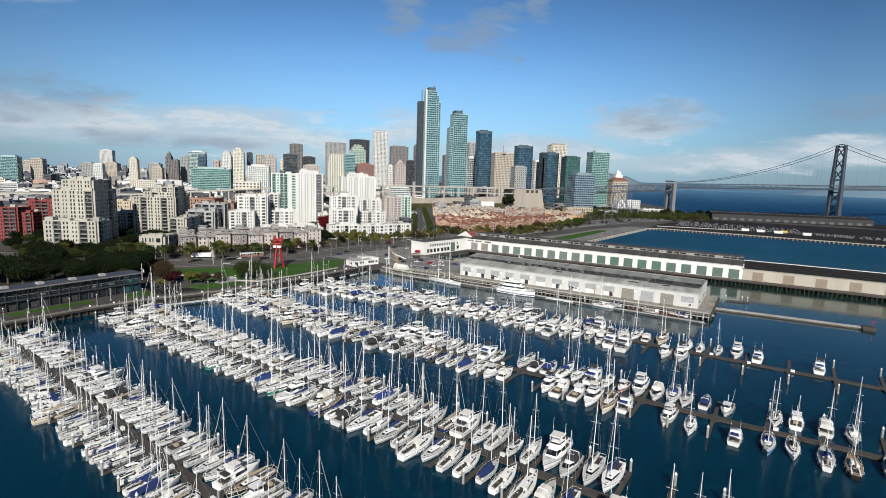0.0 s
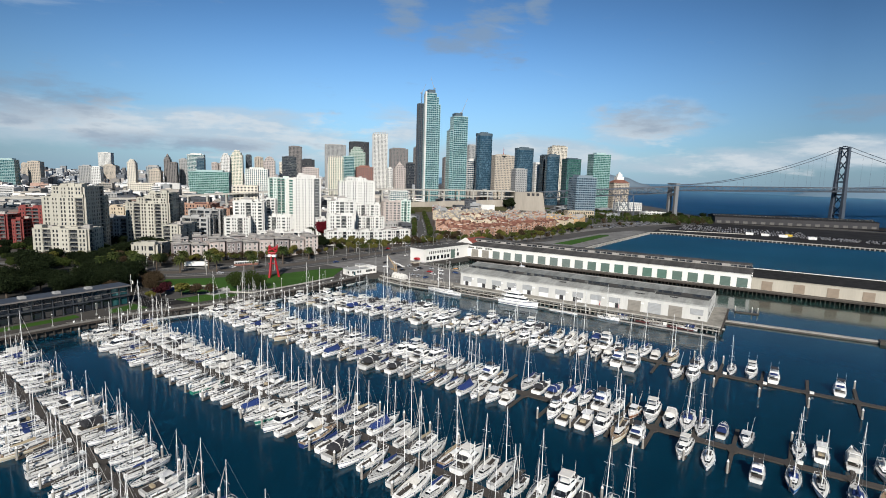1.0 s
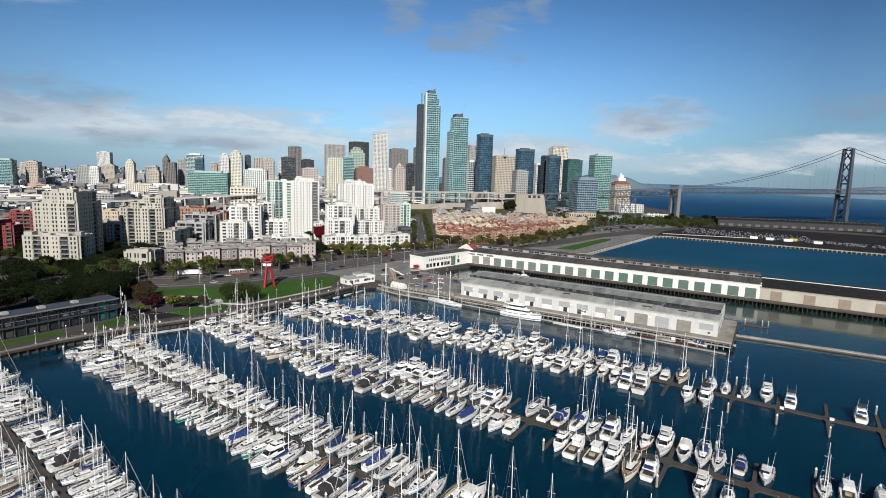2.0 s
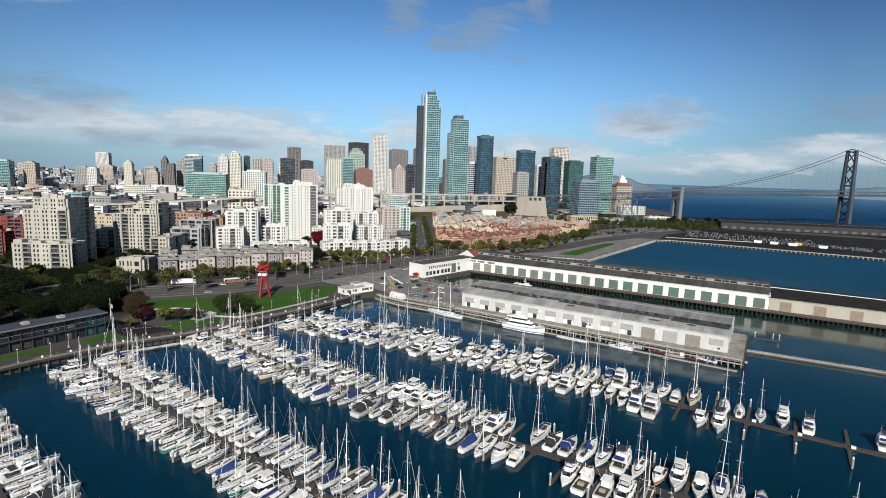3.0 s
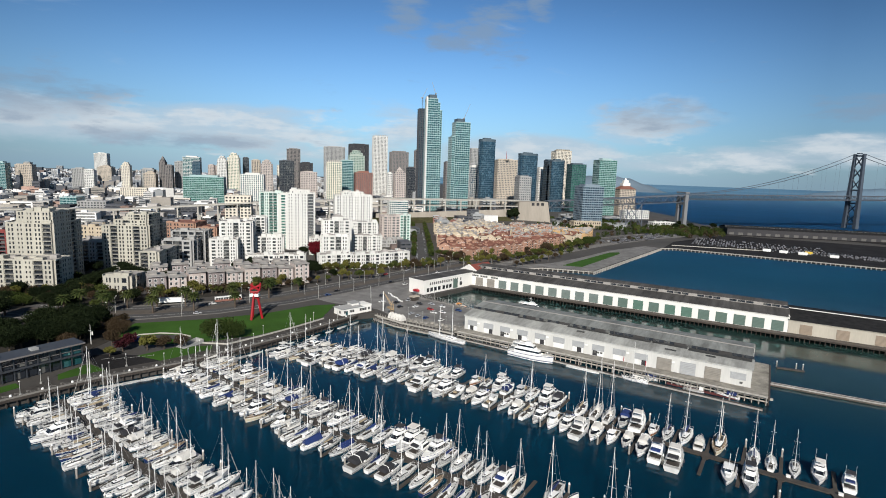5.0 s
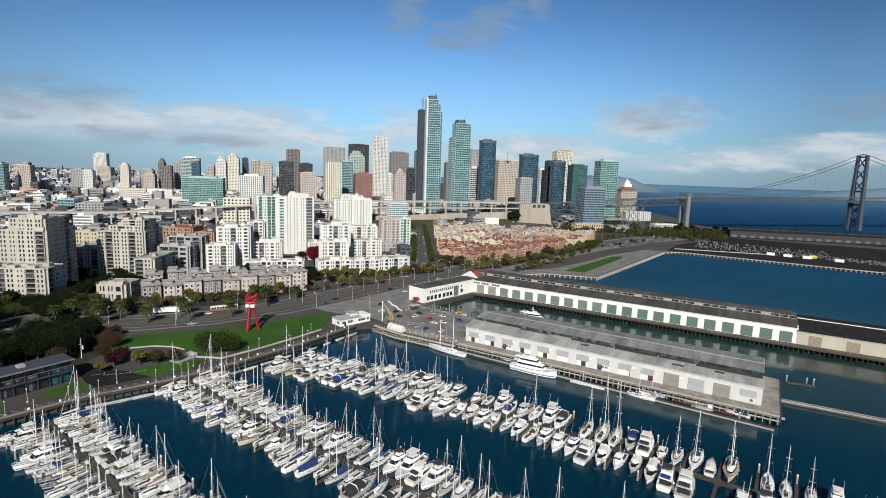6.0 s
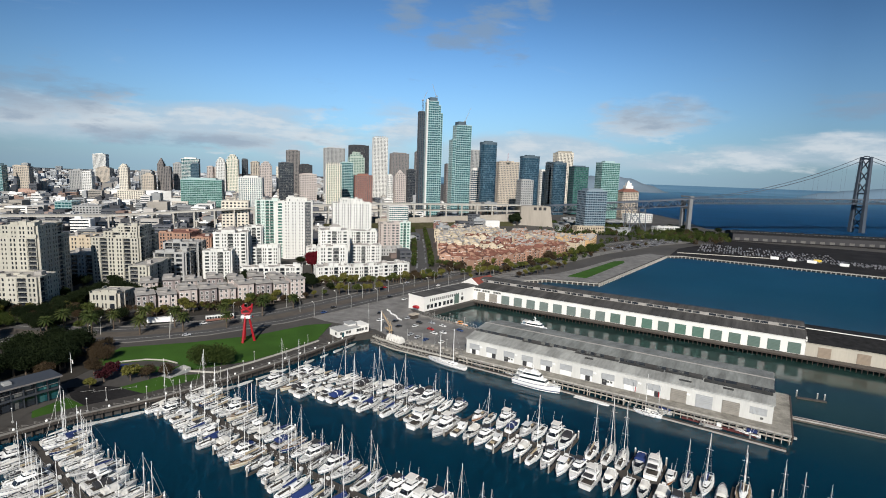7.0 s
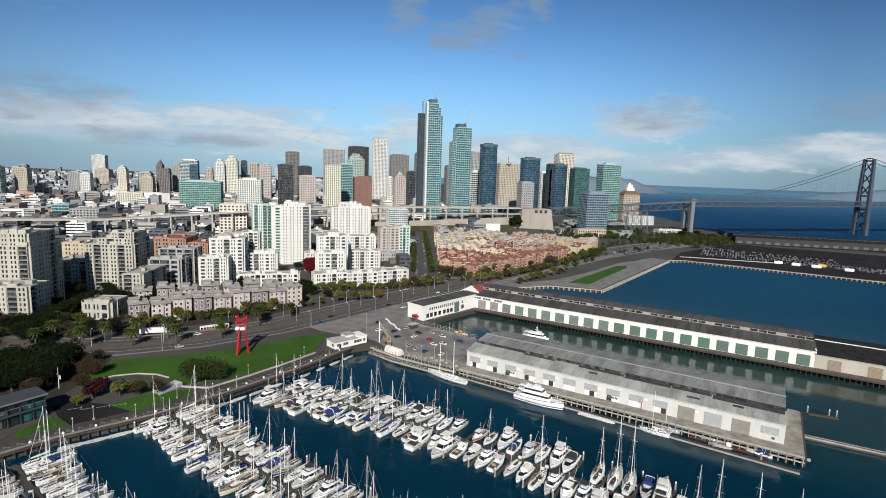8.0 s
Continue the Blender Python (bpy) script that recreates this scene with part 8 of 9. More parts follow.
def lifelines(parent, L, B, free, rim, rails=True):
    """Stanchions and wires round the deck, with fenders hung along the sides."""
    bm = bmesh.new()
    if rails:
        for sgn in (-1, 1):
            for p, q in zip(rim[:-1], rim[1:]):
                bm_tube(bm, (p[0], sgn * p[1] * 0.96, p[2] + 0.62), (q[0], sgn * q[1] * 0.96, q[2] + 0.62), 0.026, 0.026, 3, False)
            for p in rim[::2]:
                bm_tube(bm, (p[0], sgn * p[1] * 0.96, p[2]), (p[0], sgn * p[1] * 0.96, p[2] + 0.62), 0.026, 0.026, 3, False)
        p = rim[0]
        bm_tube(bm, (p[0], -p[1], p[2] + 0.62), (p[0], p[1], p[2] + 0.62), 0.03, 0.03, 4, False)
    k0 = len(bm.faces)
    for i, sgn in ((2, 1), (4, 1), (6, 1), (3, -1), (5, -1)):
        p = rim[i]
        bm_tube(bm, (p[0], sgn * (p[1] + 0.13), p[2] * 0.25), (p[0], sgn * (p[1] + 0.13), p[2] * 0.85), 0.13, 0.11, 6)
    bm.faces.ensure_lookup_table()
    for f in bm.faces[k0:]:
        f.material_index = 1
    ob = part("lifeline", bm, ALLOY, parent)
    ob.data.materials.append(FENDER)
    ob["kind"] = "stuff"


def sailboat(L, hullmat, cover, label, dodger=None, deck=None, tent=None, tall=1.32, mizzen=False, broad=0.295):
    b = thing("sailboat", Matrix(), label, "sailboat", "moored sailboats")
    B, free = L * broad, L * 0.095
    rim = hull(b, L, B, free, hullmat, 0.56, deck=deck)
    top = free + 0.52
    cabin(b, -L * 0.1, L * 0.27, B * 0.33, B * 0.2, free * 1.0, free * 1.0 + 0.55, 0.7, gz=(0.22, 0.82), hatches=((L * 0.345, 0.25, free * 1.12), (L * 0.15, 0.2, top)) if tall > 1.28 else ((L * 0.33, 0.22, free * 1.1), (-L * 0.05, 0.3, top)))
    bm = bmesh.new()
    # dark sheet on the flat deck in place of a shaded well
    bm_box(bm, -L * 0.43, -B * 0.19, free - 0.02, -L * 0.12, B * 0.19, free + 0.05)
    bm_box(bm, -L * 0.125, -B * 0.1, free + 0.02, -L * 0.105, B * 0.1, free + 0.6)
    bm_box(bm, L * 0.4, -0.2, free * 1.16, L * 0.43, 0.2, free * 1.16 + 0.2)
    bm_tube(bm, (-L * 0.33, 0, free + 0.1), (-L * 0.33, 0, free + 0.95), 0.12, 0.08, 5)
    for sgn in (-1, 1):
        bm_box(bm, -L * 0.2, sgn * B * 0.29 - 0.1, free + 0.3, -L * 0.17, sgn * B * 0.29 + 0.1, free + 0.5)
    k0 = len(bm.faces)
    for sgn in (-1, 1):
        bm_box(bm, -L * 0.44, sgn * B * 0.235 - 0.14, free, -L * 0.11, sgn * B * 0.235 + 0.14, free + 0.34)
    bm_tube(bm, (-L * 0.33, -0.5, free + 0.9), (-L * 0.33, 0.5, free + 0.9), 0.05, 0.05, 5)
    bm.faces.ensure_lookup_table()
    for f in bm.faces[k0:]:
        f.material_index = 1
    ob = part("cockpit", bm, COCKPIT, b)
    ob.data.materials.append(GELCOAT)
    ob["kind"] = "stuff"
    lifelines(b, L, B, free, rim)
    if tent:
        bm = bmesh.new()
        bm_loft(bm, [[(x, y, free + z) for y, z in ((-B * k, 0.45), (-B * 0.12, 1.5), (0, 1.75), (B * 0.12, 1.5), (B * k, 0.45))] for x, k in ((-L * 0.42, 0.34), (-L * 0.1, 0.42), (L * 0.09, 0.4))])
        part("boom_tent", bm, tent, b)
    H = L * tall
    mx = L * 0.1
    bm = bmesh.new()
    bm_tube(bm, (mx, 0, free), (mx, 0, free + H), 0.085, 0.06, 6)
    for f in (0.4, 0.7):
        bm_tube(bm, (mx, -B * 0.28, free + H * f), (mx, B * 0.28, free + H * f), 0.035, 0.03, 4)
    k0 = len(bm.faces)
    for p, q in (((L * 0.5, 0, free * 1.25), (mx, 0, free + H * 0.97)), ((-L * 0.48, 0, free), (mx, 0, free + H)), ((mx - 0.2, B * 0.46, free), (mx, B * 0.27, free + H * 0.4)), ((mx - 0.2, -B * 0.46, free), (mx, -B * 0.27, free + H * 0.4)),
                 ((mx, B * 0.27, free + H * 0.4), (mx, 0, free + H * 0.95)), ((mx, -B * 0.27, free + H * 0.4), (mx, 0, free + H * 0.95))):
        bm_tube(bm, p, q, 0.014, 0.014, 3, False)
    bm.faces.ensure_lookup_table()
    for f in bm.faces[k0:]:
        f.material_index = 1
    part("mast", bm, ALLOY, b).data.materials.append(WIRE)
    if mizzen:
        bm = bmesh.new()
        bm_tube(bm, (-L * 0.34, 0, free), (-L * 0.34, 0, free + H * 0.68), 0.1, 0.07, 6)
        bm_tube(bm, (-L * 0.34, 0, free + 1.5), (-L * 0.52, 0, free + 1.6), 0.14, 0.1, 5)
        part("mizzen_mast", bm, ALLOY, b)
    if tall > 1.3 and not tent:
        bm = bmesh.new()
        bm_tube(bm, (L * 0.5, 0, free * 1.35), (L * 0.12, 0, free + H * 0.9), 0.045, 0.03, 5)
        part("furled_jib", bm, WHITECANVAS, b)
    bm = bmesh.new()
    bm_loft(bm, [[(x, -w, z), (x, w, z), (x, w * 0.6, z + h), (x, -w * 0.6, z + h)] for x, w, z, h in ((mx - 0.1, 0.17, free + 1.35, 0.75), (mx - L * 0.2, 0.22, free + 1.35, 0.5), (mx - L * 0.42, 0.14, free + 1.4, 0.3))])
    part("sail_cover", bm, cover, b)
    if dodger:
        bm = bmesh.new()
        bm_loft(bm, [[(x, y, free + z) for y, z in ((-B * 0.3, 0.5), (-B * 0.26, 1.15), (0, 1.35), (B * 0.26, 1.15), (B * 0.3, 0.5))] for x in (-L * 0.1, L * 0.02)])
        part("dodger", bm, dodger, b)
    return b


def motorboat(L, kind, canvas, label, hullmat=None):
    b = thing("motorboat", Matrix(), label, "motorboat", "moored motorboats")
    B, free = L * 0.325, L * 0.105
    rim = hull(b, L, B, free, hullmat or GELCOAT, 0.9, 0.82)
    lifelines(b, L, B, free, rim, kind == "flybridge")
    z = free
    if kind == "flybridge":
        cabin(b, -L * 0.18, L * 0.22, B * 0.42, B * 0.32, z, z + 1.5, 1.3, gz=(0.30, 0.90), hatches=((L * 0.3, 0.34, z * 1.08), (L * 0.37, 0.26, z * 1.12)))
        bm = bmesh.new()
        bm_box(bm, -L * 0.40, -B * 0.4, z + 1.5, L * 0.08, B * 0.4, z + 1.62)
        part("flybridge_deck", bm, GELCOAT, b)
        cabin(b, -L * 0.2, L * 0.06, B * 0.36, B * 0.3, z + 1.62, z + 2.4, 0.7, gz=(0.6, 0.95), name="flybridge")
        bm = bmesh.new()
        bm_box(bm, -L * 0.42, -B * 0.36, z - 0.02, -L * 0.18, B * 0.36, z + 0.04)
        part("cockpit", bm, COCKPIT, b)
        bm = bmesh.new()
        for sgn in (-1, 1):
            bm_tube(bm, (-L * 0.2, sgn * B * 0.36, z + 1.6), (-L * 0.16, sgn * B * 0.33, z + 3.6), 0.07, 0.06, 5)
            bm_tube(bm, (L * 0.0, sgn * B * 0.3, z + 2.3), (-L * 0.02, sgn * B * 0.3, z + 3.6), 0.05, 0.05, 5)
        bm_tube(bm, (-L * 0.17, -B * 0.33, z + 3.75), (-L * 0.2, -B * 0.33, z + 6.8), 0.035, 0.02, 4)
        bm_tube(bm, (-L * 0.17, B * 0.33, z + 3.75), (-L * 0.2, B * 0.33, z + 6.2), 0.035, 0.02, 4)
        part("arch", bm, ALLOY, b)
        bm = bmesh.new()
        bm_box(bm, -L * 0.36, -B * 0.3, z + 1.62, -L * 0.24, B * 0.3, z + 2.05)
        part("bridge_seat", bm, DARKCANVAS if L > 12.5 else BLUECANVAS, b)
        bm = bmesh.new()
        bm_loft(bm, [[(-L * 0.22, -B * 0.35, z + 3.55), (L * 0.02, -B * 0.32, z + 3.6), (L * 0.02, B * 0.32, z + 3.6), (-L * 0.22, B * 0.35, z + 3.55)], [(-L * 0.21, -B * 0.3, z + 3.72), (L * 0.01, -B * 0.28, z + 3.76), (L * 0.01, B * 0.28, z + 3.76), (-L * 0.21, B * 0.3, z + 3.72)]])
        part("bimini", bm, canvas, b)
    elif kind == "cruiser":
        cabin(b, -L * 0.1, L * 0.3, B * 0.42, B * 0.25, z, z + 0.95, 1.8, gz=(0.2, 0.92), hatches=((L * 0.34, 0.32, z * 1.1),))
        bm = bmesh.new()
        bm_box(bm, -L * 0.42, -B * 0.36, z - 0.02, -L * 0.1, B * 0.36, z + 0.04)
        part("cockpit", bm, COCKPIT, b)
        bm = bmesh.new()
        bm_loft(bm, [[(x, y, z + h) for y, h in ((-B * 0.42, 0.6), (-B * 0.36, 1.6), (0, 1.85), (B * 0.36, 1.6), (B * 0.42, 0.6))] for x in (-L * 0.36, L * 0.02)])
        part("canvas_top", bm, canvas, b)
        bm = bmesh.new()
        bm_tube(bm, (-L * 0.2, -B * 0.42, z + 0.4), (-L * 0.24, -B * 0.3, z + 2.2), 0.1, 0.1, 5)
        bm_tube(bm, (-L * 0.2, B * 0.42, z + 0.4), (-L * 0.24, B * 0.3, z + 2.2), 0.1, 0.1, 5)
        bm_tube(bm, (-L * 0.24, -B * 0.3, z + 2.2), (-L * 0.24, B * 0.3, z + 2.2), 0.1, 0.1, 5)
        part("radar_arch", bm, GELCOAT, b)
    else:
        cabin(b, -L * 0.05, L * 0.2, B * 0.3, B * 0.24, z, z + 1.7, 0.6, gz=(0.5, 0.9), name="wheelhouse")
        cabin(b, L * 0.2, L * 0.36, B * 0.26, B * 0.14, z, z + 0.6, 0.5, glass=False, name="trunk_cabin")
        bm = bmesh.new()
        bm_box(bm, -L * 0.09, -B * 0.34, z + 1.7, L * 0.2, B * 0.34, z + 1.82)
        part("hard_top", bm, GELCOAT, b)
        bm = bmesh.new()
        bm_box(bm, -L * 0.44, -B * 0.38, z - 0.02, -L * 0.05, B * 0.38, z + 0.04)
        part("cockpit", bm, COCKPIT, b)
        bm = bmesh.new()
        bm_tube(bm, (-L * 0.02, 0, z + 1.8), (-L * 0.05, 0, z + 4.6), 0.06, 0.04, 5)
        bm_tube(bm, (-L * 0.02, B * 0.3, z + 1.8), (-L * 0.3, B * 0.4, z + 5.6), 0.04, 0.02, 4)
        part("antenna", bm, ALLOY, b)
        bm = bmesh.new()
        bm_box(bm, -L * 0.3, -B * 0.2, z, -L * 0.22, B * 0.2, z + 0.6)
        part("engine_box", bm, canvas, b)
    bm = bmesh.new()
    for sgn in (-1, 1):
        for p, q in (((L * 0.5, 0, free * 1.3 + 0.65), (L * 0.36, sgn * B * 0.24, free * 1.2 + 0.65)), ((L * 0.36, sgn * B * 0.24, free * 1.2 + 0.65), (L * 0.12, sgn * B * 0.46, free * 1.05 + 0.6)), ((L * 0.36, sgn * B * 0.24, free * 1.2), (L * 0.36, sgn * B * 0.24, free * 1.2 + 0.65)), ((L * 0.14, sgn * B * 0.45, free), (L * 0.14, sgn * B * 0.45, free + 0.62))):
            bm_tube(bm, p, q, 0.03, 0.03, 4, False)
    part("bow_rail", bm, ALLOY, b)
    return b


PROTO = {
    "s1": sailboat(11.5, GELCOAT, BLUECANVAS, "white sailboat with a blue sail cover, moored in its slip"),
    "s2": sailboat(11.0, GELCOAT, WHITECANVAS, "white sailboat with a pale sail cover, moored in its slip", tall=1.29),
    "s3": sailboat(12.2, GELCOAT, BLUECANVAS, "white sailboat with blue sail cover and blue dodger", BLUECANVAS, tall=1.42),
    "s4": sailboat(11.2, NAVYHULL, TANCANVAS, "dark blue hulled sailboat with a tan sail cover", deck=TEAK),
    "s5": sailboat(10.4, GELCOAT, TANCANVAS, "white sailboat with tan sail cover and dark dodger", DARKCANVAS),
    "s6": sailboat(10.8, GELCOAT, BLUECANVAS, "white sailboat under a blue boom tent", tent=BLUECANVAS, tall=1.22),
    "s7": sailboat(12.6, CREAMHULL, TANCANVAS, "cream two-masted sailboat with teak deck", deck=TEAK, tall=1.15, mizzen=True),
    "s8": sailboat(9.2, GELCOAT, DARKCANVAS, "small white sailboat with a dark sail cover", broad=0.31, tall=1.25),
    "s9": sailboat(11.8, GELCOAT, WHITECANVAS, "white sloop with a pale grey dodger and tall mast", WHITECANVAS, tall=1.5),
    "m1": motorboat(13.0, "flybridge", WHITECANVAS, "white flybridge motor yacht with dark windows"),
    "m2": motorboat(12.0, "flybridge", DARKCANVAS, "white flybridge motor yacht with a dark bimini top"),
    "m3": motorboat(10.4, "cruiser", WHITECANVAS, "white cabin cruiser with a pale canvas top"),
    "m4": motorboat(11.0, "cruiser", BLUECANVAS, "white cabin cruiser with a blue canvas cover"),
    "m5": motorboat(10.6, "fishing", TANCANVAS, "white fishing boat with a small wheelhouse"),
    "m6": motorboat(12.0, "cruiser", DARKCANVAS, "white express cruiser with a black canopy"),
    "t1": sailboat(11.6, TEALHULL, WHITECANVAS, "green hulled sailboat with a white sail cover"),
    "b1": sailboat(11.4, SKYHULL, BLUECANVAS, "bright blue hulled sailboat with a blue dodger", BLUECANVAS, tall=1.5),
    "k1": sailboat(11.6, BLACKHULL, TANCANVAS, "black hulled wooden-decked sailboat", deck=TEAK),
    "w1": motorboat(9.5, "fishing", TANCANVAS, "varnished wooden motorboat with a small wheelhouse", WOODHULL),
}
LENGTH = {"s1": 11.5, "s2": 11, "s3": 12.2, "s4": 11.2, "s5": 10.4, "s6": 10.8, "s7": 12.6, "s8": 9.2, "s9": 11.8, "m1": 13, "m2": 12, "m3": 10.4, "m4": 11, "m5": 10.6, "m6": 12, "t1": 11.6, "b1": 11.4, "k1": 11.6, "w1": 9.5}
used = set()


def moor(kind, x, y, turn, s=1.0):
    m = pose(x, y, 0.0, rng.uniform(-1.5, 1.5), 0, turn)
    if kind in used:
        copy_thing(PROTO[kind], m @ Matrix.Scale(s, 4))
    else:
        used.add(kind)
        PROTO[kind].matrix_world = m


bm = bmesh.new()
bm_tube(bm, (0, 0, -1.5), (0, 0, 3.0), 0.31, 0.29, 8)
k0 = len(bm.faces)
bm_tube(bm, (0, 0, 3.0), (0, 0, 3.6), 0.34, 0.06, 8)
bm.faces.ensure_lookup_table()
for f in bm.faces[k0:]:
    f.material_index = 1
PILE_ME = mesh_of("piling", bm, PILE)
PILE_ME.materials.append(WHITECAP)
bm = bmesh.new()
bm_box(bm, -0.6, -0.35, 0.5, 0.6, 0.35, 1.15)
bm_box(bm, -0.65, -0.4, 1.15, 0.65, 0.4, 1.25)
BOX_ME = mesh_of("dock_box", bm, WHITECAP)


def piling(x, y):
    p = new("piling", PILE_ME)
    p.location = (x, y, 0)
    tagged(p, "grey mooring pile with a white conical cap", "piling", "dock pilings")


def dock_box(x, y, a):
    p = new("dock_box", BOX_ME)
    p.matrix_world = pose(x, y, 0, 0, 0, a)
    tagged(p, "white fibreglass dock box on the walkway", "dock box", "dock boxes")


AX = radians(85.0)
axis = Vector((math.cos(AX), math.sin(AX)))


def dock(pts, bay, near, far, mix, length, wide=(999, 0)):
    """A floating walkway with fingers; near and far give the stretches of x with boats on that side (and their share); wide: where the slips widen."""
    d = thing("floating_dock", Matrix(), "long grey-brown floating dock with finger piers", "dock", "marina docks")
    part("walkway", strip(pts, 1.25, 0.05, 0.5), DOCKWOOD, d)
    bm = bmesh.new()
    bm_box(bm, 0, -0.5, 0.05, length - 0.6, 0.5, 0.46)
    bm_prism(bm, [(0, -1.5), (1.6, -0.5), (1.6, 0.5), (0, 1.5)], 0.04, 0.45)
    fing = mesh_of("finger", bm, DOCKWOOD)

    def at(x):
        for a, b in zip(pts, pts[1:]):
            if a[0] <= x <= b[0]:
                f = (x - a[0]) / (b[0] - a[0])
                return Vector((x, a[1] + (b[1] - a[1]) * f)), math.degrees(math.atan2(b[1] - a[1], b[0] - a[0]))
        return None, 0
    x, last = pts[0][0] + 2, []
    while x < pts[-1][0] - 1:
        p, tilt = at(x)
        for sgn, spans in ((-1, near), (1, far)):
            base = p + axis * sgn * 1.1
            ob = piece("finger", fing, d, pose(base.x, base.y, 0, 0, 0, 85 if sgn > 0 else 265))
            end = p + axis * sgn * (length + 0.8)
            if rng.random() < 0.8:
                piling(end.x, end.y)
            if rng.random() < 0.4:
                dock_box(p.x + sgn * 0.5 + 1.6, p.y + sgn * 0.9, tilt)
            for k in (0.27, 0.73):
                c_, _ = at(min(x + bay * k, pts[-1][0]))
                share, kinds = 0, mix
                for a, b, q, *other in spans:
                    if a <= c_.x <= b:
                        share, kinds = q, other[0] if other else mix
                if rng.random() > share:
                    continue
                kind = rng.choices(list(kinds), list(kinds.values()))[0]
                while kind in last[-2:] and kind[0] == "m":
                    kind = rng.choices(list(kinds), list(kinds.values()))[0]
                last.append(kind)
                s = rng.uniform(0.84, 1.1) * length / 12.0
                L = LENGTH[kind] * (s if kind in used else 1)
                o = c_ + axis * sgn * (1.6 + L / 2 + rng.uniform(0, 0.5))
                bow_in = rng.random() < (0.62 if kind[0] == "s" else 0.45)
                turn = 85 if (sgn > 0) != bow_in else 265
                moor(kind, o.x, o.y, turn + rng.uniform(-3, 3), s)
        x += wide[1] if x > wide[0] else bay
    return d


SAILY = {"s1": 2.2, "s2": 5, "s3": 1.8, "s4": 0.9, "s5": 2.4, "s6": 0.5, "s7": 0.4, "s8": 2.2, "s9": 3, "m3": 1.8, "m1": 1.3, "m4": 0.35, "m5": 0.8, "m6": 0.9, "t1": 0.3, "k1": 0.5}
MIXED = {"s1": 2.0, "s2": 3.4, "s3": 1.5, "s4": 0.7, "s5": 1.6, "s6": 0.4, "s7": 0.4, "s8": 1.4, "s9": 2.4, "m1": 1.8, "m2": 1.3, "m3": 1.5, "m4": 0.5, "m5": 1.6, "m6": 1, "w1": 0.3, "t1": 0.2, "k1": 0.3}
MOTORY = {"s1": 1.2, "s2": 1.8, "s3": 0.8, "s5": 0.7, "s9": 1, "s7": 0.5, "m1": 4, "m2": 2.6, "m3": 1.8, "m4": 0.4, "m5": 2.2, "m6": 1.4, "w1": 0.5}
DOCK_A = [(-238, 84.2), (-156, 70.8), (-84, 58.5), (-30, 51.4)]
DOCK_B = [(-238, 130.8), (-205, 125.5), (-154, 118.2), (-92, 111.8), (-65, 107.2), (-31, 102.7), (6, 99.5)]
DOCK_C = [(-230, 181), (-140, 167.5), (-94, 165), (-58, 161.7), (6, 157.3), (30, 156), (80, 152.5)]
DOCK_D = [(-213, 221.8), (-193, 224), (-178, 226.5), (-144, 229), (-103, 226.7), (-44, 222), (0, 218), (23, 216), (49, 214.3), (84, 212)]
dock(DOCK_A, 8.8, [(-240, -30, 1.0)], [(-240, -30, 0.97)], SAILY, 10.6)
dock(DOCK_B, 9.6, [(-240, -25, 1.0), (-25, 6, 0.8)], [(-238, -6, 0.97)], SAILY, 13)
dock(DOCK_C, 10.0, [(-230, -62, 1.0), (-62, -48, 0.5), (-48, -12, 0.9, MOTORY), (44, 80, 0.8)], [(-228, -66, 1.0), (-66, -45, 0.85), (-45, -9, 0.95, MOTORY), (40, 80, 0.7)], MIXED, 13, (-1, 13.0))
dock(DOCK_D, 10.4, [(-210, -92, 0.95), (-92, -8, 0.95)], [(-210, -2, 0.95)], MOTORY, 13.5, (-4, 13.7))


# the boats round the open end of the third dock
for kind, x, y, turn, s in (("m1", -9.5, 149.4, 262, 0.85), ("s2", -3.6, 147.0, 268, 0.95), ("m2", 7.4, 147.2, 84, 0.82), ("b1", 14.8, 147.2, 266, 1.0), ("s5", 20.2, 147.6, 268, 1.05), ("s3", 27.0, 146.6, 86, 1.0), ("k1", 32.4, 145.6, 86, 1.0), ("m6", 40.5, 150, 84, 0.9),
                            ("s1", -6.0, 166.0, 262, 0.95), ("m4", -0.7, 167.2, 84, 0.85), ("m5", 5.2, 165.2, 262, 0.95), ("s8", 17.4, 165.2, 262, 1.1), ("m5", 22.6, 167.2, 84, 1.0), ("m3", 29.4, 167.0, 84, 1.1), ("s9", 35.2, 164.8, 264, 0.95)):
    moor(kind, x, y, turn, s)
for kind, x, y, turn, s in (("s2", 1.2, 225.0, 264, 0.95), ("m1", 7.6, 226.0, 264, 0.95), ("m2", 15.0, 225.2, 84, 0.95), ("m2", 34.4, 224.5, 84, 0.95)):
    moor(kind, x, y, turn, s)


def tender(x, y, turn, L=6.0):
    t = thing("skiff", pose(x, y, 0.0, 0, 0, turn), "small white open skiff moored along the quay", "boat", "skiffs")
    hull(t, L, L * 0.3, 0.5, GELCOAT, 0.85)


for a, b in zip(QUAY[2:], QUAY[3:]):
    a, b = Vector(a), Vector(b)
    for k in range(4):
        p = a.lerp(b, (k + 0.3) / 4)
        if rng.random() < 0.85:
            tender(p.x + 6.8, p.y, math.degrees(math.atan2(b.y - a.y, b.x - a.x)), rng.uniform(5, 9))

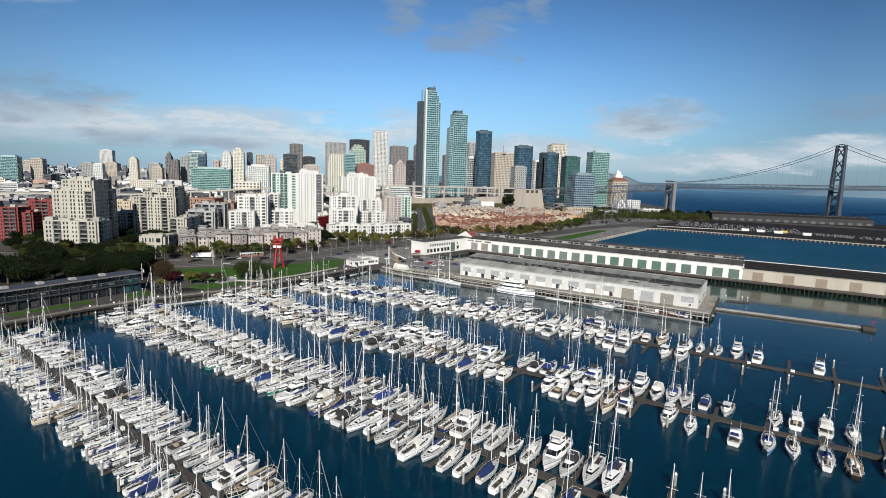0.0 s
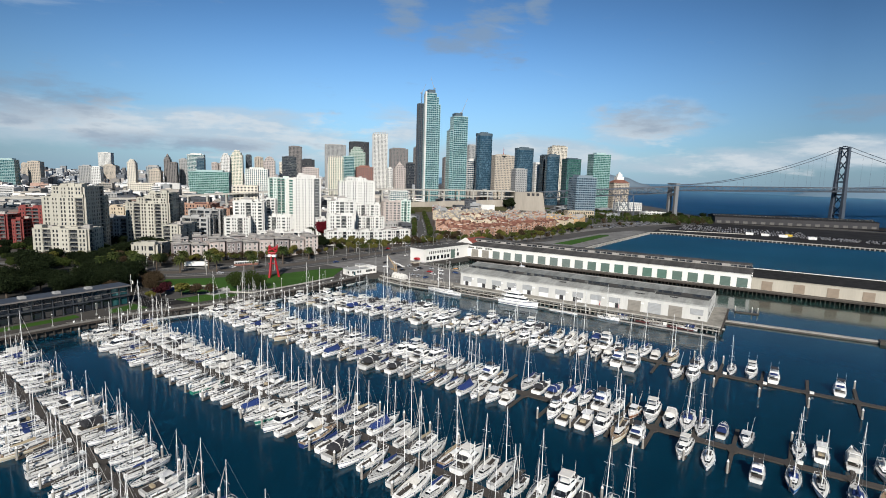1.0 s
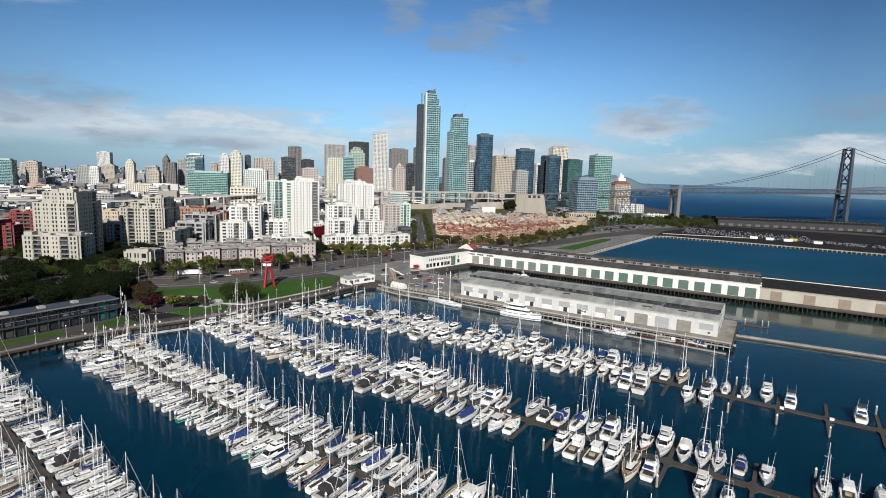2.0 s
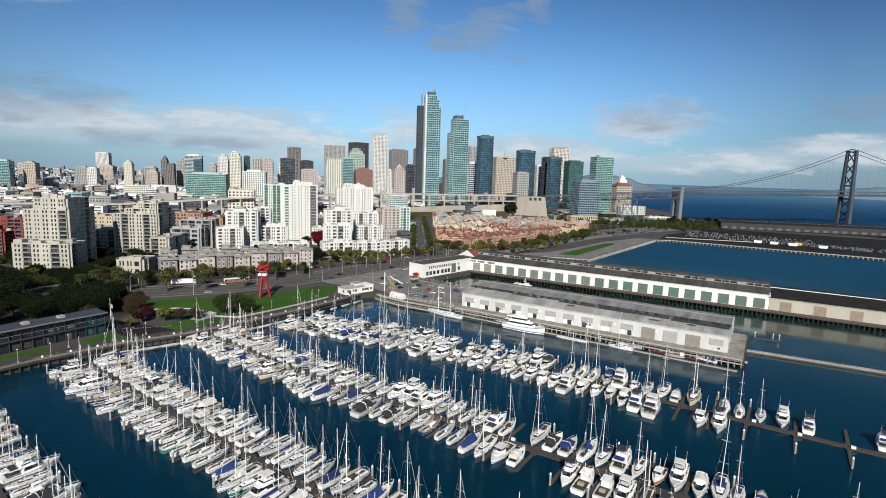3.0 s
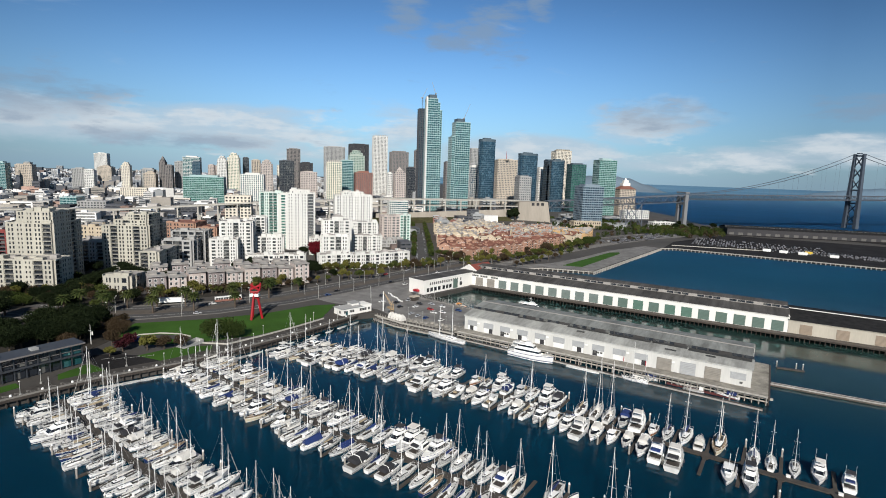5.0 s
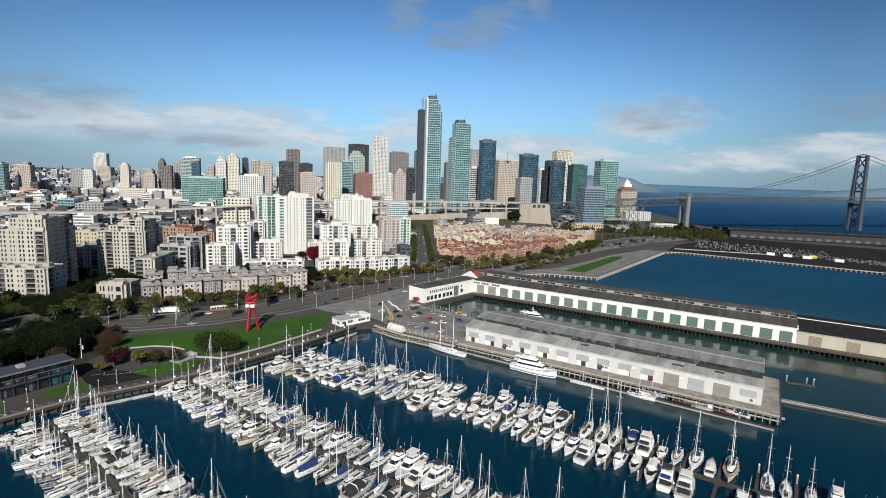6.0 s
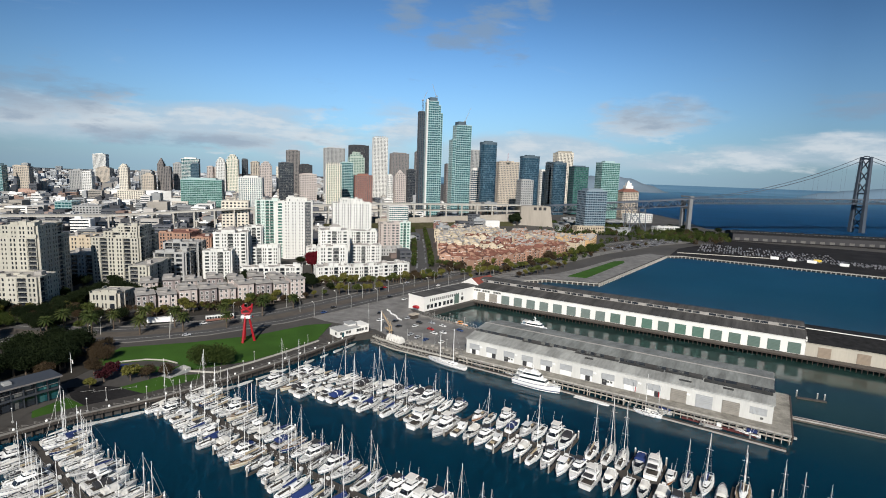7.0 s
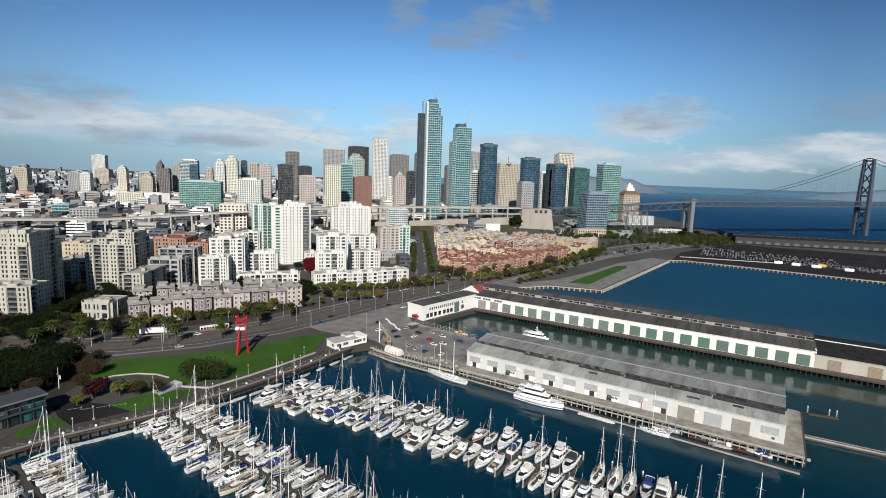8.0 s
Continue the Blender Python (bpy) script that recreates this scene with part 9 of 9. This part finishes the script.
# the long float before the grey shed, with the schooner and the big motor yacht
lf = thing("landing_float", pose(-201, 288.8, 0, 0, 0, -4.9), "long pale landing float before the grey pier shed", "dock")
bm = bmesh.new()
bm_box(bm, 0, -1.0, 0.05, 196, 1.0, 0.6)
part("walkway", bm, DOCKWOOD, lf)
bm = bmesh.new()
bm_box(bm, 0, -1.25, 0.1, 196, -1.0, 0.75)
part("edge_board", bm, PALEROOF, lf)
for i in range(12):
    p = lf.matrix_world @ Vector((8 + i * 16, 1.4, 0))
    piling(p.x, p.y)
for u, L_, t_ in ((62, 6, -5), (80, 5, -5), (95, 5.5, -5), (120, 9, -5), (127, 8, -8), (150, 5, -5), (170, 8, -5)):
    p = lf.matrix_world @ Vector((u, 3.8 if u not in (120, 127) else -2.6, 0))
    tender(p.x, p.y, t_, L_)

bg_ = thing("work_float", pose(-46, 281.0, 0, 0, 0, -5), "low dark red work float beside the landing", "float")
bm = bmesh.new()
bm_box(bm, 4, -0.8, 0.0, 31, 0.8, 0.5)
part("deck", bm, surface("faded_red_planks", (0.10, 0.025, 0.025), 0.8, vary=0.4), bg_)
bm = bmesh.new()
bm_box(bm, 17, -0.6, 0.55, 18.6, 0.6, 1.9)
part("locker", bm, WHITECAP, bg_, "white locker on the float")
rb = thing("inflatable_boat", pose(-34, 280.4, 0.62, 0, 0, -5), "long black inflatable boat hauled onto the float", "boat")
hull(rb, 9, 1.9, 0.55, BLACKHULL, 0.9)
sch = thing("schooner", pose(-153.5, 279.5, 0, 0, 0, 171), "white two-masted schooner lying at the float", "sailboat")
hull(sch, 24, 5.2, 1.6, GELCOAT, 0.5)
for x, H in ((-4, 20), (4.5, 17)):
    bm = bmesh.new()
    bm_tube(bm, (x, 0, 1.4), (x, 0, H), 0.2, 0.12, 7)
    part("mast", bm, ALLOY, sch)
bm = bmesh.new()
bm_tube(bm, (4.2, 0, 3.2), (-3, 0, 3.4), 0.22, 0.18, 6)
bm_tube(bm, (-4.4, 0, 3.2), (-12, 0, 3.6), 0.24, 0.18, 6)
part("furled_sail", bm, DARKCANVAS, sch)
bm = bmesh.new()
for p, q in (((12.3, 0, 2.2), (4.5, 0, 16.5)), ((-12, 0, 1.8), (-4, 0, 19.5)), ((4.5, 0, 16.8), (-4, 0, 19.6)), ((4.5, 2.4, 1.8), (4.5, 0, 14)), ((4.5, -2.4, 1.8), (4.5, 0, 14)), ((-4, 2.4, 1.8), (-4, 0, 16)), ((-4, -2.4, 1.8), (-4, 0, 16))):
    bm_tube(bm, p, q, 0.03, 0.03, 3, False)
part("rigging", bm, WIRE, sch)
cabin(sch, -6, -0.5, 1.3, 1.2, 1.6, 2.3, 0.3)
cabin(sch, 1, 3.4, 1.0, 0.9, 1.6, 2.2, 0.3, glass=False, name="deckhouse")


def big_yacht(m, L, label):
    y = thing("motor_yacht", m, label, "motor yacht")
    hull(y, L, L * 0.25, L * 0.115, GELCOAT, 0.92, 0.88)
    z = L * 0.115
    cabin(y, -L * 0.36, L * 0.26, L * 0.105, L * 0.075, z, z + 2.3, 1.6, gz=(0.42, 0.78))
    cabin(y, -L * 0.30, L * 0.12, L * 0.098, L * 0.075, z + 2.3, z + 4.4, 1.3, gz=(0.42, 0.8), name="bridge_deck")
    cabin(y, -L * 0.12, L * 0.03, L * 0.065, L * 0.05, z + 4.4, z + 5.6, 0.8, glass=False, name="flybridge")
    for name, x0, x1, zz_ in (("aft_roof", -0.44, -0.28, 2.3), ("boat_deck", -0.40, -0.26, 4.35)):
        bm = bmesh.new()
        bm_box(bm, L * x0, -L * 0.1, z + zz_, L * x1, L * 0.1, z + zz_ + 0.14)
        for sgn in (-1, 1):
            bm_tube(bm, (L * (x0 + 0.01), sgn * L * 0.09, z + zz_ - 2.1), (L * (x0 + 0.01), sgn * L * 0.09, z + zz_), 0.07, 0.07, 5)
        part(name, bm, GELCOAT, y)
    bm = bmesh.new()
    bm_tube(bm, (-L * 0.08, 0, z + 5.5), (-L * 0.1, 0, z + 9.0), 0.12, 0.06, 6)
    bm_tube(bm, (-L * 0.12, -1.2, z + 6.6), (-L * 0.08, 1.2, z + 6.6), 0.08, 0.08, 5)
    bm_box(bm, -L * 0.12, -0.9, z + 7.4, -L * 0.1, 0.9, z + 7.6)
    part("radar_mast", bm, ALLOY, y)
    bm = bmesh.new()
    bm_loft(bm, [[(-L * 0.38, -1.2, z + 4.5), (-L * 0.28, -0.8, z + 4.5), (-L * 0.28, 0.8, z + 4.5), (-L * 0.38, 1.2, z + 4.5)], [(-L * 0.38, -1.4, z + 5.1), (-L * 0.265, -0.3, z + 5.1), (-L * 0.265, 0.3, z + 5.1), (-L * 0.38, 1.4, z + 5.1)]])
    part("dinghy", bm, GREY, y)
    bm = bmesh.new()
    for sgn in (-1, 1):
        bm_tube(bm, (L * 0.5, 0, z * 1.3 + 0.8), (L * 0.3, sgn * L * 0.09, z * 1.15 + 0.8), 0.04, 0.04, 4)
        for k in range(5):
            f = k / 4
            bm_tube(bm, (L * (0.5 - 0.2 * f), sgn * L * 0.09 * f, z * (1.3 - 0.15 * f) - 0.1), (L * (0.5 - 0.2 * f), sgn * L * 0.09 * f, z * (1.3 - 0.15 * f) + 0.8), 0.035, 0.035, 4)
    part("bow_rail", bm, ALLOY, y)


moor("s9", -54.8, 275.4, 176, 0.95)
moor("s6", -50.5, 281.6, 172, 0.85)
moor("m4", -18.3, 279.6, 174, 0.85)
big_yacht(pose(-104.5, 277.2, 0, 0, 0, -5), 23, "large white motor yacht anchored before the grey shed")
big_yacht(pose(-131, 357, 0, 0, 0, -4), 25, "white motor yacht lying behind the grey shed")
wb = thing("workboat", pose(-180, 347.5, 0, 0, 0, -8), "orange work punt moored in the basin", "boat")
hull(wb, 10, 4.2, 1.0, ORANGE, 0.95, 0.9)
cabin(wb, -2, 1, 1.4, 1.2, 1.0, 2.4, 0.3, mat=ORANGE)
pt = thing("pontoon", pose(2.5, 333, 0, 0, 0, 8), "small mooring pontoon with three white-capped piles", "pontoon")
bm = bmesh.new()
bm_box(bm, 0, -0.8, 0, 11.5, 0.8, 0.6)
part("float", bm, DOCKWOOD, pt)
for x in (0, 8.2, 11):
    p = pt.matrix_world @ Vector((x, 1.2, 0))
    piling(p.x, p.y)
